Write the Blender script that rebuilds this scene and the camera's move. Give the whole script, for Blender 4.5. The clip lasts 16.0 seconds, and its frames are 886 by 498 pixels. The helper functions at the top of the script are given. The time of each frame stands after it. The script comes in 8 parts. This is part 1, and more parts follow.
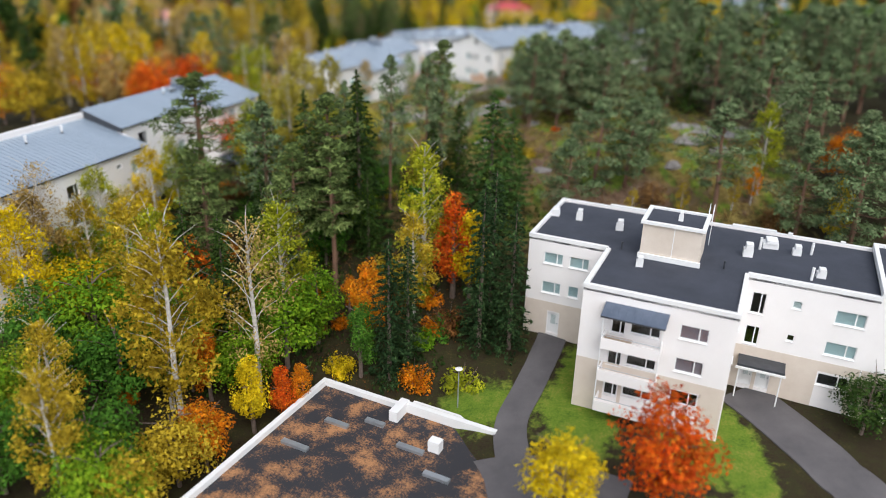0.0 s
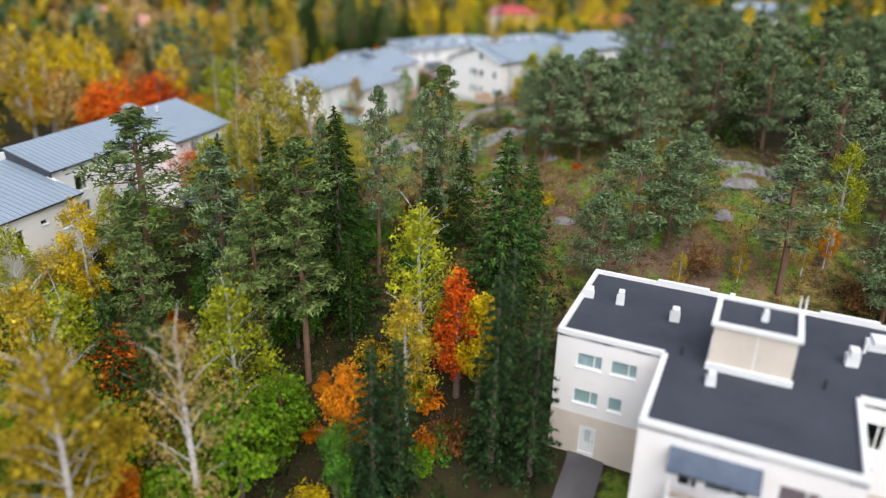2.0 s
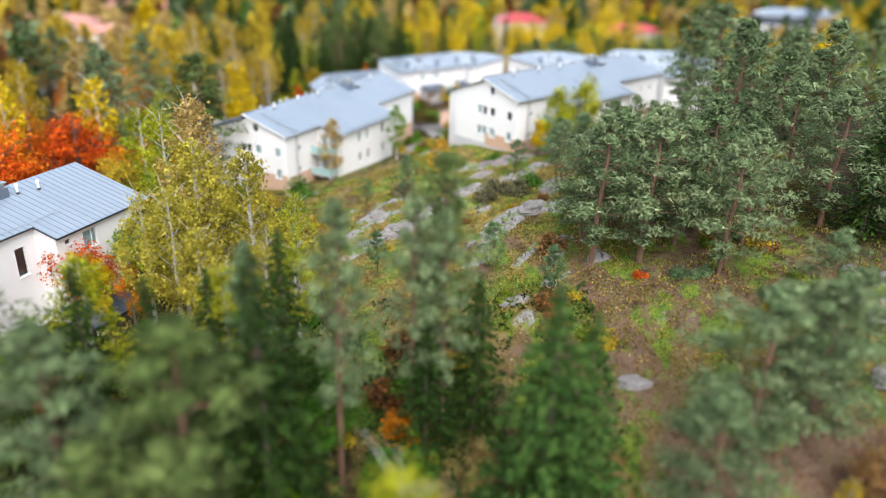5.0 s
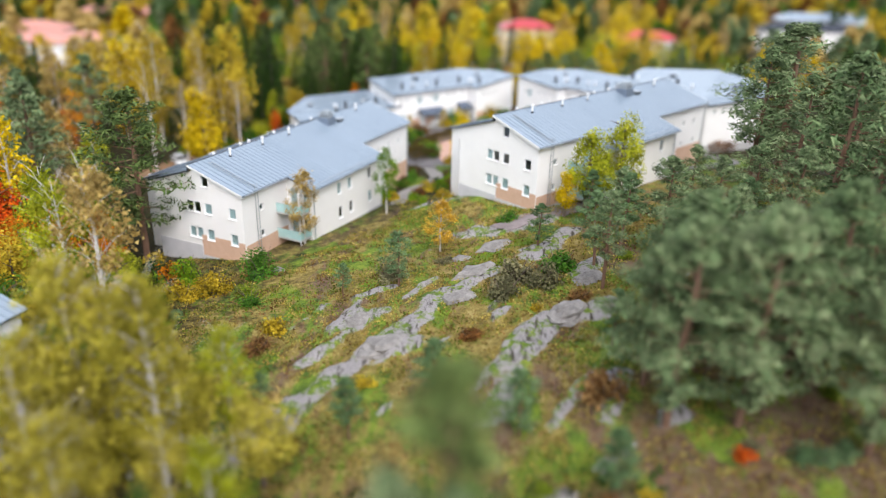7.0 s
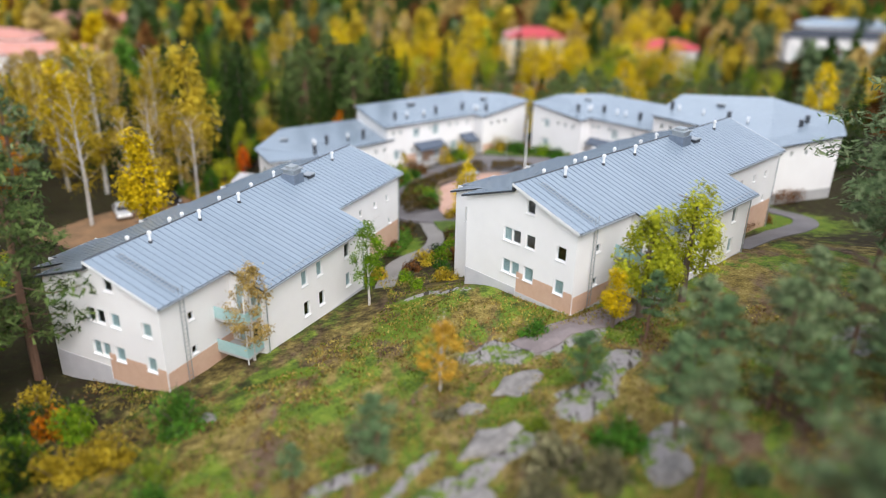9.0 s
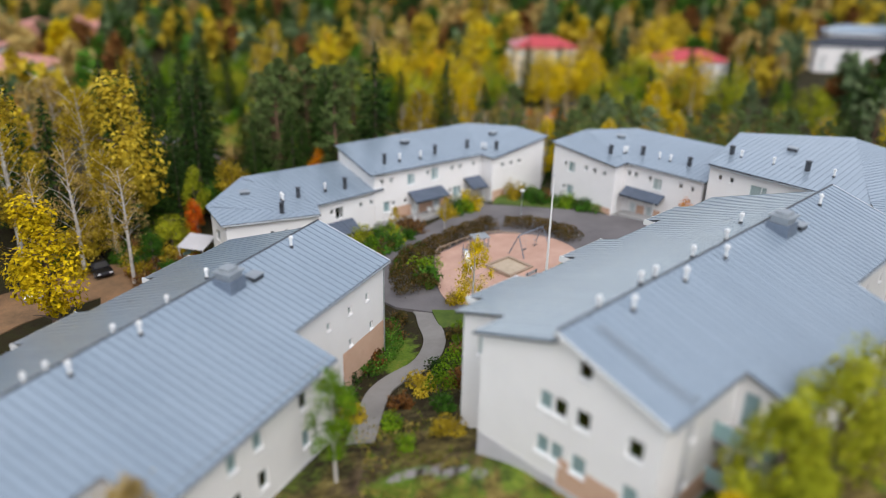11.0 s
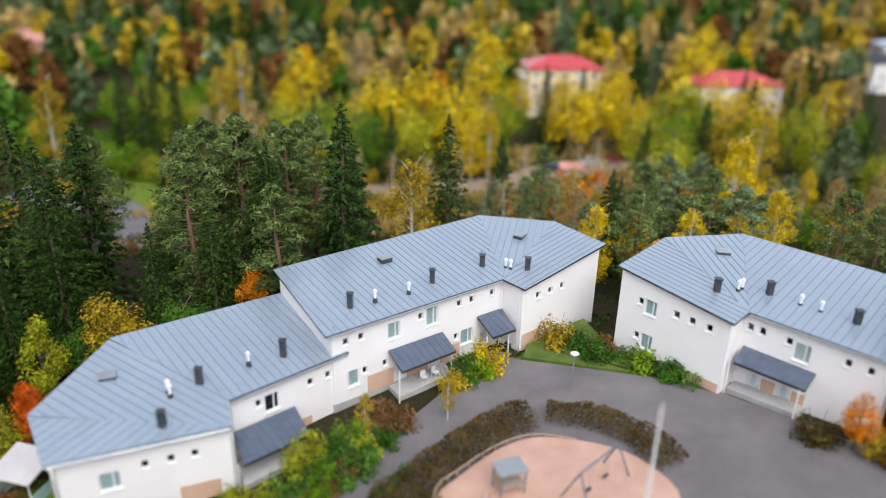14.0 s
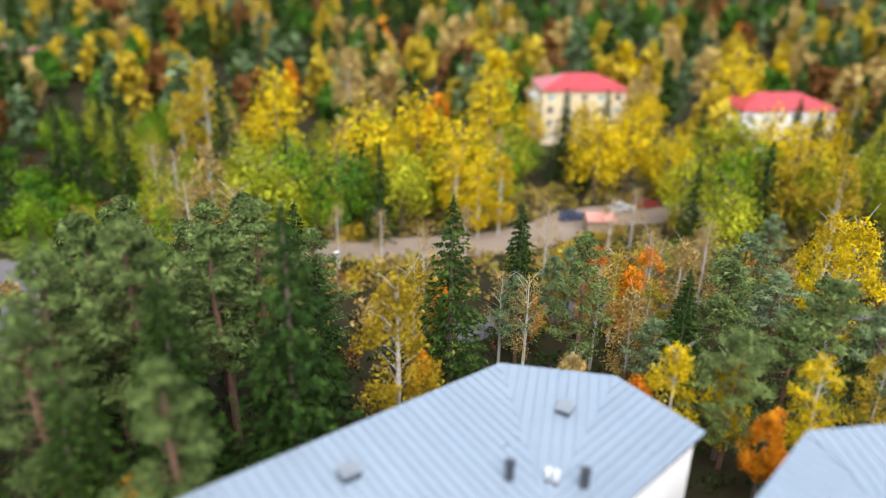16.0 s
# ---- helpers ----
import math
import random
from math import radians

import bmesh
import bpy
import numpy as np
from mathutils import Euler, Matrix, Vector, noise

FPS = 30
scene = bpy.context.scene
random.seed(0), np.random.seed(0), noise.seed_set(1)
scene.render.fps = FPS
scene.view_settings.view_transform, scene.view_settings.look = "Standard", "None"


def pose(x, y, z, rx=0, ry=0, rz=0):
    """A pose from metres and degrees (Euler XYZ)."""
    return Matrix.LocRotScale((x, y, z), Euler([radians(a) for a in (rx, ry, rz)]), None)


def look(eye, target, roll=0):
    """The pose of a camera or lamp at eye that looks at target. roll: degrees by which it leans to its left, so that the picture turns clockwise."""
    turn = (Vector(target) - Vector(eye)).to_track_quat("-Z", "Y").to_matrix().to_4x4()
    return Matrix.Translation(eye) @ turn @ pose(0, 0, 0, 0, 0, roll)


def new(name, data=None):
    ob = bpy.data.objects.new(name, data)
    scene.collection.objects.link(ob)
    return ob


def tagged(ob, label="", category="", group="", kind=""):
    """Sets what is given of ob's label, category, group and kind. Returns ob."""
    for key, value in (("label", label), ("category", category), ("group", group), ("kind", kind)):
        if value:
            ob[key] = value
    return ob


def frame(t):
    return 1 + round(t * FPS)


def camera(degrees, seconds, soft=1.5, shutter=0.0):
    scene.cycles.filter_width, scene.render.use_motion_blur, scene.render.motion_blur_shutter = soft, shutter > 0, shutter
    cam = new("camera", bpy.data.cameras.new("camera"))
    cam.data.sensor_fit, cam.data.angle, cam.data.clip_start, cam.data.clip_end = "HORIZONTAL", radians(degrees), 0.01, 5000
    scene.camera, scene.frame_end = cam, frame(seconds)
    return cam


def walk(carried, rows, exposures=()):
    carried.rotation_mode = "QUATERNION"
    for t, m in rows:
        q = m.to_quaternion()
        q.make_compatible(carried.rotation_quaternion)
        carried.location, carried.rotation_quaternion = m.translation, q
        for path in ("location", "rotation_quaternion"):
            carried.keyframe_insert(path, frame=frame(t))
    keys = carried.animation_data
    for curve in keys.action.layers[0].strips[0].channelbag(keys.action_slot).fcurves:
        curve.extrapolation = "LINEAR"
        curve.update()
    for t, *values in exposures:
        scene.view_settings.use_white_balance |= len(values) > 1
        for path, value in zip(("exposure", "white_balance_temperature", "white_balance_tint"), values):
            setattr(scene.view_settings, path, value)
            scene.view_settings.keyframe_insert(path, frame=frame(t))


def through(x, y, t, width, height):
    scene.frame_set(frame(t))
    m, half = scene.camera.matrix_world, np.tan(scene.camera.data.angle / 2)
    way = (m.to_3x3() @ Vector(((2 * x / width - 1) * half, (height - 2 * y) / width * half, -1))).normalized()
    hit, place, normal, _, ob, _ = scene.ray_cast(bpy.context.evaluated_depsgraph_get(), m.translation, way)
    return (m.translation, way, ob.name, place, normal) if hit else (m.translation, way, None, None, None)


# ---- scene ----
# ---- the camera and its way: a level straight flight that slowly gathers speed ----
cam = camera(62.2, 16.0, soft=1.0)
cam.data.dof.use_dof, cam.data.dof.focus_distance, cam.data.dof.aperture_fstop = True, 63.0, 0.032
EYE = 44.0
WAY = [
    (0.0, 0.0), (0.5, 4.29), (1.0, 8.6), (1.5, 13.0), (2.0, 17.6), (2.5, 22.38), (3.0, 27.18), (3.5, 32.0), (4.0, 36.94),
    (6.5, 63.24), (7.0, 69.03), (7.5, 74.8), (8.0, 80.57), (8.5, 86.33), (9.0, 91.98),
    (11.5, 120.68), (12.0, 126.8), (12.5, 133.05), (13.0, 139.3), (13.5, 145.54), (14.0, 151.88), (14.5, 158.4), (15.0, 165.08), (15.5, 171.75), (16.0, 178.28),
]
walk(cam, [(t, pose(0, y, EYE, 66.63, -1.22, -0.24)) for t, y in WAY], exposures=[(0.0, 0.62), (2.5, 0.84), (4.0, 1.22), (6.5, 1.06), (9.0, 0.86), (11.5, 0.44), (12.5, 0.58), (13.5, 0.74), (15.0, 0.88), (16.0, 1.16)])

# ---- sky and sun: a bright thin overcast ----
world = bpy.data.worlds.new("sky")
scene.world = world
world.use_nodes = True
wn, wl = world.node_tree.nodes, world.node_tree.links
sky = wn.new("ShaderNodeTexSky")
sky.sky_type, sky.sun_disc, sky.sun_elevation, sky.sun_rotation = "NISHITA", False, radians(52), radians(167)
hue = wn.new("ShaderNodeHueSaturation")
hue.inputs["Saturation"].default_value = 0.38
wl.new(sky.outputs[0], hue.inputs["Color"])
wl.new(hue.outputs[0], wn["Background"].inputs["Color"])
wn["Background"].inputs["Strength"].default_value = 0.15
sun = new("sun", bpy.data.lights.new("sun", "SUN"))
sun.data.energy, sun.data.angle, sun.data.color = 1.5, radians(50), (1.0, 0.97, 0.94)
sun.matrix_world = look((0, 0, 100), (-14, 62, 18))


# ---- materials ----
def node_mat(name, rough=0.8, metal=0.0):
    m = bpy.data.materials.new(name)
    m.use_nodes = True
    b = m.node_tree.nodes["Principled BSDF"]
    b.inputs["Roughness"].default_value, b.inputs["Metallic"].default_value = rough, metal
    return m, m.node_tree.nodes, m.node_tree.links, b


def noise_tex(n, l, scale, detail=4.0, rough=0.6, coord=None, stretch=None):
    t = n.new("ShaderNodeTexNoise")
    t.inputs["Scale"].default_value, t.inputs["Detail"].default_value, t.inputs["Roughness"].default_value = scale, detail, rough
    if coord is not None:
        if stretch:
            mp = n.new("ShaderNodeMapping")
            mp.inputs["Scale"].default_value = stretch[:3]
            if len(stretch) > 3:
                mp.inputs["Rotation"].default_value = (0, 0, radians(stretch[3]))
            l.new(coord, mp.inputs["Vector"])
            coord = mp.outputs[0]
        l.new(coord, t.inputs["Vector"])
    return t.outputs["Fac"]


def ramp(n, l, fac, stops):
    r = n.new("ShaderNodeValToRGB")
    while len(r.color_ramp.elements) < len(stops):
        r.color_ramp.elements.new(0.5)
    for e, (p, c) in zip(r.color_ramp.elements, stops):
        e.position, e.color = p, (*c, 1.0)
    l.new(fac, r.inputs[0])
    return r.outputs[0]


def mix(n, l, fac, a, b, how="MIX"):
    m = n.new("ShaderNodeMix")
    m.data_type, m.blend_type = "RGBA", how
    for key, v in ((0, fac), (6, a), (7, b)):
        if isinstance(v, (int, float)):
            m.inputs[key].default_value = v
        elif isinstance(v, tuple):
            m.inputs[key].default_value = (*v, 1.0)
        else:
            l.new(v, m.inputs[key])
    return m.outputs[2]


def bump(n, l, b, fac, strength, dist):
    k = n.new("ShaderNodeBump")
    k.inputs["Strength"].default_value, k.inputs["Distance"].default_value = strength, dist
    l.new(fac, k.inputs["Height"])
    l.new(k.outputs[0], b.inputs["Normal"])


def surface(name, c1, c2, scale=1.0, rough=0.8, metal=0.0, bumps=0.0, fine=18.0, vary=0.0, low=0.32, high=0.68):
    """A weathered surface: two tones mixed by broad and fine noise, in metres of the thing."""
    m, n, l, b = node_mat(name, rough, metal)
    co = n.new("ShaderNodeTexCoord").outputs["Object"]
    broad, small = noise_tex(n, l, scale, 5, 0.65, co), noise_tex(n, l, fine, 4, 0.7, co)
    col = ramp(n, l, mix(n, l, 0.35, broad, small), [(low, c1), (high, c2)])
    if vary:
        hv = n.new("ShaderNodeHueSaturation")
        info = n.new("ShaderNodeObjectInfo")
        mp = n.new("ShaderNodeMapRange")
        mp.inputs[3].default_value, mp.inputs[4].default_value = 1 - vary, 1 + vary
        l.new(info.outputs["Random"], mp.inputs[0])
        l.new(mp.outputs[0], hv.inputs["Value"])
        l.new(col, hv.inputs["Color"])
        col = hv.outputs[0]
    l.new(col, b.inputs["Base Color"])
    if bumps:
        bump(n, l, b, small, bumps, 0.02)
    return m


def leaf_mat(name, c1, c2, c3, through=0.25):
    """Leaves: each card takes its own tone; some light passes through."""
    m, n, l, b = node_mat(name, 0.7)
    geo = n.new("ShaderNodeNewGeometry")
    info = n.new("ShaderNodeObjectInfo")
    add = n.new("ShaderNodeMath")
    add.operation = "MULTIPLY_ADD"
    add.inputs[1].default_value, add.inputs[2].default_value = 0.3, 0.0
    l.new(info.outputs["Random"], add.inputs[0])
    mul = n.new("ShaderNodeMath")
    mul.operation = "MULTIPLY_ADD"
    mul.inputs[1].default_value = 0.7
    l.new(geo.outputs["Random Per Island"], mul.inputs[0])
    l.new(add.outputs[0], mul.inputs[2])
    col = ramp(n, l, mul.outputs[0], [(0.05, c1), (0.5, c2), (0.95, c3)])
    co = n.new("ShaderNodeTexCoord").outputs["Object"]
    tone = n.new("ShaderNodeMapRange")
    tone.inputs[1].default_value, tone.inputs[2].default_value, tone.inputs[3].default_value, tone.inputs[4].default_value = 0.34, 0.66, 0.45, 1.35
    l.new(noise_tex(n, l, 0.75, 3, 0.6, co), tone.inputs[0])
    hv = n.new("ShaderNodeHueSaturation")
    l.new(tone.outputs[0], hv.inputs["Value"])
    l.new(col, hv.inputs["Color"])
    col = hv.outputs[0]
    l.new(col, b.inputs["Base Color"])
    b.inputs["Specular IOR Level"].default_value = 0.08
    tr = n.new("ShaderNodeBsdfTranslucent")
    l.new(col, tr.inputs["Color"])
    ms = n.new("ShaderNodeMixShader")
    ms.inputs[0].default_value = through
    l.new(b.outputs[0], ms.inputs[1])
    l.new(tr.outputs[0], ms.inputs[2])
    l.new(ms.outputs[0], n["Material Output"].inputs["Surface"])
    return m


WHITE = surface("white_render", (0.8, 0.77, 0.76), (0.87, 0.84, 0.83), 0.35, 0.85, bumps=0.15)
CREAM = surface("cream_render", (0.82, 0.795, 0.785), (0.89, 0.865, 0.855), 0.3, 0.85, bumps=0.15)
BEIGE = surface("beige_render", (0.6, 0.51, 0.43), (0.7, 0.62, 0.54), 0.5, 0.85, bumps=0.2)
PEACH = surface("peach_render", (0.58, 0.36, 0.25), (0.68, 0.46, 0.34), 0.8, 0.85, bumps=0.2)
CONCRETE = surface("concrete", (0.36, 0.35, 0.35), (0.5, 0.49, 0.48), 0.6, 0.9, bumps=0.3)
PLINTH = surface("pale_grey_plinth", (0.5, 0.49, 0.51), (0.62, 0.6, 0.62), 0.6, 0.9, bumps=0.3)
OLDASPHALT = surface("old_dark_asphalt", (0.07, 0.066, 0.07), (0.13, 0.12, 0.125), 0.3, 0.9, bumps=0.3, fine=40)
PATHGREY = surface("pale_worn_asphalt", (0.2, 0.185, 0.175), (0.32, 0.3, 0.285), 0.3, 0.9, bumps=0.3, fine=40)
PAINT = surface("white_paint", (0.74, 0.74, 0.74), (0.82, 0.82, 0.82), 1.0, 0.5)
DARKTRIM = surface("dark_metal", (0.035, 0.04, 0.05), (0.07, 0.075, 0.085), 1.5, 0.45, 0.3)
GALV = surface("galvanised_metal", (0.38, 0.41, 0.44), (0.52, 0.55, 0.58), 2.0, 0.4, 0.7)
BITUMEN = surface("roof_felt", (0.026, 0.031, 0.044), (0.05, 0.056, 0.076), 0.4, 0.85, bumps=0.3, fine=30)
LITTER = surface("leaf_strewn_felt", (0.025, 0.025, 0.03), (0.4, 0.19, 0.08), 0.35, 0.9, bumps=0.4, fine=6, low=0.49, high=0.6)
PORCH = surface("slate_blue_sheet", (0.08, 0.105, 0.15), (0.14, 0.17, 0.23), 1.0, 0.45, 0.2)
ASPHALT = surface("asphalt", (0.115, 0.105, 0.11), (0.2, 0.185, 0.19), 0.25, 0.9, bumps=0.3, fine=40)
GRAVEL = surface("pink_gravel", (0.46, 0.27, 0.2), (0.62, 0.4, 0.32), 0.4, 0.95, bumps=0.4, fine=30)
SAND = surface("sand", (0.42, 0.33, 0.24), (0.56, 0.46, 0.35), 1.5, 0.95, bumps=0.4, fine=20)
GRANITE = surface("granite", (0.11, 0.1, 0.095), (0.36, 0.335, 0.32), 1.2, 0.95, bumps=0.6, fine=9)
LAWN = surface("lawn_grass", (0.035, 0.08, 0.008), (0.14, 0.19, 0.026), 0.5, 0.95, bumps=0.6, fine=9)
TIMBER = surface("weathered_timber", (0.28, 0.2, 0.14), (0.42, 0.33, 0.25), 3.0, 0.8, bumps=0.3)
STEEL = surface("blue_grey_steel", (0.16, 0.2, 0.26), (0.25, 0.29, 0.36), 2.0, 0.4, 0.5)
DARKIN = surface("dim_interior", (0.02, 0.02, 0.022), (0.05, 0.045, 0.04), 0.5, 0.9)
# blinds, their pale teal also painting the sky reflected in panes
SKYBLIND = surface("pale_blind_and_sky", (0.52, 0.62, 0.65), (0.66, 0.74, 0.76), 2.0, 0.8)
BROWNBLIND = surface("mauve_curtain", (0.3, 0.2, 0.24), (0.45, 0.33, 0.36), 2.0, 0.8)
BARK = surface("bark", (0.1, 0.07, 0.055), (0.2, 0.15, 0.12), 2.0, 0.95, bumps=0.6)
PINEBARK = surface("pine_bark", (0.11, 0.07, 0.05), (0.27, 0.14, 0.085), 0.5, 0.95, bumps=0.6)
BIRCHBARK = surface("birch_bark", (0.28, 0.25, 0.22), (0.75, 0.71, 0.67), 3.0, 0.8, bumps=0.3, fine=7)
TURQ = surface("turquoise_glass_railing", (0.3, 0.5, 0.5), (0.42, 0.6, 0.6), 1.0, 0.25)
REDROOF = surface("red_sheet_roof", (0.42, 0.04, 0.05), (0.55, 0.08, 0.09), 0.5, 0.3)
YELLOWWALL = surface("yellow_render", (0.7, 0.55, 0.33), (0.78, 0.65, 0.45), 0.5, 0.85)
TILERED = surface("pink_tile_roof", (0.5, 0.2, 0.16), (0.62, 0.32, 0.27), 0.5, 0.7)


def sheet_roof():
    """Blue-grey standing seam steel: broad weather patches, panel to panel differences."""
    m, n, l, b = node_mat("blue_grey_roof_sheet", 0.3, 0.3)
    b.inputs["Coat Weight"].default_value, b.inputs["Coat Roughness"].default_value = 0.9, 0.12
    info = n.new("ShaderNodeObjectInfo")
    pos = n.new("ShaderNodeNewGeometry").outputs["Position"]
    f = mix(n, l, 0.5, noise_tex(n, l, 0.12, 4, 0.6, pos), noise_tex(n, l, 2.5, 4, 0.7, pos))
    col = ramp(n, l, f, [(0.3, (0.3, 0.375, 0.46)), (0.7, (0.38, 0.455, 0.54))])
    hv = n.new("ShaderNodeHueSaturation")
    mp = n.new("ShaderNodeMapRange")
    mp.inputs[3].default_value, mp.inputs[4].default_value = 0.97, 1.03
    l.new(info.outputs["Random"], mp.inputs[0])
    l.new(mp.outputs[0], hv.inputs["Value"])
    l.new(col, hv.inputs["Color"])
    l.new(hv.outputs[0], b.inputs["Base Color"])
    rr = n.new("ShaderNodeMapRange")
    rr.inputs[3].default_value, rr.inputs[4].default_value = 0.22, 0.42
    l.new(noise_tex(n, l, 0.25, 4, 0.6, pos), rr.inputs[0])
    l.new(rr.outputs[0], b.inputs["Roughness"])
    bump(n, l, b, noise_tex(n, l, 1.2, 3, 0.5, pos), 0.15, 0.03)
    return m


SHEET = sheet_roof()
# seams darker than the sheet: dirt and their shadow line in one colour
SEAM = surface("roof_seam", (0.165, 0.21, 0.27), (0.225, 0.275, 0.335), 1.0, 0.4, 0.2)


def glass():
    """A thin pane: clear, with a mirror gloss that grows at a slant."""
    m, n, l, b = node_mat("window_glass", 0.03)
    tr, gl, fr, ms = n.new("ShaderNodeBsdfTransparent"), n.new("ShaderNodeBsdfGlossy"), n.new("ShaderNodeLayerWeight"), n.new("ShaderNodeMixShader")
    tr.inputs[0].default_value = (0.8, 0.86, 0.86, 1)
    gl.inputs["Roughness"].default_value = 0.03
    power, level = n.new("ShaderNodeMath"), n.new("ShaderNodeMath")
    power.operation, level.operation = "POWER", "MULTIPLY_ADD"
    power.inputs[1].default_value, level.inputs[1].default_value, level.inputs[2].default_value = 4.0, 0.7, 0.07
    l.new(fr.outputs["Facing"], power.inputs[0])
    l.new(power.outputs[0], level.inputs[0])
    l.new(level.outputs[0], ms.inputs[0])
    l.new(tr.outputs[0], ms.inputs[1])
    l.new(gl.outputs[0], ms.inputs[2])
    l.new(ms.outputs[0], n["Material Output"].inputs["Surface"])
    return m


GLASS = glass()
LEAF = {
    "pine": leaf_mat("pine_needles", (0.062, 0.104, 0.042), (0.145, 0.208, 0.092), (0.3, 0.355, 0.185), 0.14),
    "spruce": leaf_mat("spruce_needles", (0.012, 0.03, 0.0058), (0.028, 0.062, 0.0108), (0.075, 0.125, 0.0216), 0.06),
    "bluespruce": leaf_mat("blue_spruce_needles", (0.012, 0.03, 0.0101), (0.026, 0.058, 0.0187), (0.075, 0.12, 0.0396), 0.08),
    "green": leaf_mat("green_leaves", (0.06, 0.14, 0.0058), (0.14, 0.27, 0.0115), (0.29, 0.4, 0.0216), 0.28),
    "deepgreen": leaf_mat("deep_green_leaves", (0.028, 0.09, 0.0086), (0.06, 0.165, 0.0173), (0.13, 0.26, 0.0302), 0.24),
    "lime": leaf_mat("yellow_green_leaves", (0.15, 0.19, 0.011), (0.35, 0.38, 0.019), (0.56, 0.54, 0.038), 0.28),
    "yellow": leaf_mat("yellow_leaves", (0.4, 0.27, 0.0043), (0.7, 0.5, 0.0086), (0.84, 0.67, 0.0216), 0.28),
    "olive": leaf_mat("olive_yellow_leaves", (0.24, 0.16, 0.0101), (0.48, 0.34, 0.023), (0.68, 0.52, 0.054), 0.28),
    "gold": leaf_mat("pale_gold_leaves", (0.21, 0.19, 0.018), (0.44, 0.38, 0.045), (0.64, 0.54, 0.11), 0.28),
    # pine needles again, the wood's shade put into a darker colour
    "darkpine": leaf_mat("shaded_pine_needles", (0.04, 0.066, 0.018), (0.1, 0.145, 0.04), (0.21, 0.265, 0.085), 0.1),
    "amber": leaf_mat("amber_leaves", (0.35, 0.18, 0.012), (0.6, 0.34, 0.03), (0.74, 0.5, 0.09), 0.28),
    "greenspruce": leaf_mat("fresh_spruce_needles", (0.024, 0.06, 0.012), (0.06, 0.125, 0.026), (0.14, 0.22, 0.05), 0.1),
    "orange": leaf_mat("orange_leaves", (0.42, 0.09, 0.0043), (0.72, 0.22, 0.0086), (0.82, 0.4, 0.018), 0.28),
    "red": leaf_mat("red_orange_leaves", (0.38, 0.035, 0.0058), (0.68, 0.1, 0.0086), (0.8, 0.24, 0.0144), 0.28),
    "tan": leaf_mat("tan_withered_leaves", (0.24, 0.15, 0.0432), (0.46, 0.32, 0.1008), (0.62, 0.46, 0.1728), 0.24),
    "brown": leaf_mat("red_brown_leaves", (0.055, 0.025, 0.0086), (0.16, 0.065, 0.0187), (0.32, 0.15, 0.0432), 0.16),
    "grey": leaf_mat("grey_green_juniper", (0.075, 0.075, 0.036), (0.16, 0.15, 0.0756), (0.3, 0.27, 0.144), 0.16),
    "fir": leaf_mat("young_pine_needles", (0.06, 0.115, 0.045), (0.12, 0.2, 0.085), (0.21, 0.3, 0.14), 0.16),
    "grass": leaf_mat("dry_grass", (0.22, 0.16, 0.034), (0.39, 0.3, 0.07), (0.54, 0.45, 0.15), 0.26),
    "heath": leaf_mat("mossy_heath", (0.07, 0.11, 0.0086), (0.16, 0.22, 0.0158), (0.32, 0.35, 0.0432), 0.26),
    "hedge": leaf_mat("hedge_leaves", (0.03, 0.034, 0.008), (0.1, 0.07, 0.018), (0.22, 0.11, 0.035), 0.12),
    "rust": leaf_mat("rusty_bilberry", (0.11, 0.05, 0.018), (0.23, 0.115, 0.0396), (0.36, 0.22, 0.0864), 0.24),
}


# ---- the lie of the land ----
YK = (-80, 30, 48, 58, 66, 75, 85, 95, 108, 120, 132, 142, 152, 162, 174, 205, 216, 240, 262, 290, 330, 420, 520, 700, 3000)
ZK = (5, 6, 7.6, 8.3, 9.6, 12.5, 15.6, 17.2, 17.6, 17.3, 16.2, 15.2, 14, 12.6, 11.4, 11.2, 10, 5.5, 3.2, 2, 1, 2, 8, 22, 60)


def ground(x, y):
    """Height of the land at a place in the plan."""
    z = float(np.interp(y, YK, ZK))
    k = float(np.interp(y, (60, 80, 98, 150, 175, 200, 230, 400), (0.0, 0.05, 0.1, 0.14, 0.08, 0.07, 0.02, 0.0)))
    z += k * max(-28.0, min(34.0, x))
    z += 1.5 * math.exp(-((x - 4) / 6) ** 2 - ((y - 147) / 6) ** 2) + 0.5 * math.exp(-((x - 10) / 3.5) ** 2 - ((y - 140) / 3.5) ** 2)
    z -= 5.0 * math.exp(-((x + 12) / 16) ** 2 - ((y - 46) / 15) ** 2)
    z -= 4.0 * math.exp(-((x + 36) / 26) ** 2 - ((y - 80) / 28) ** 2)
    return z


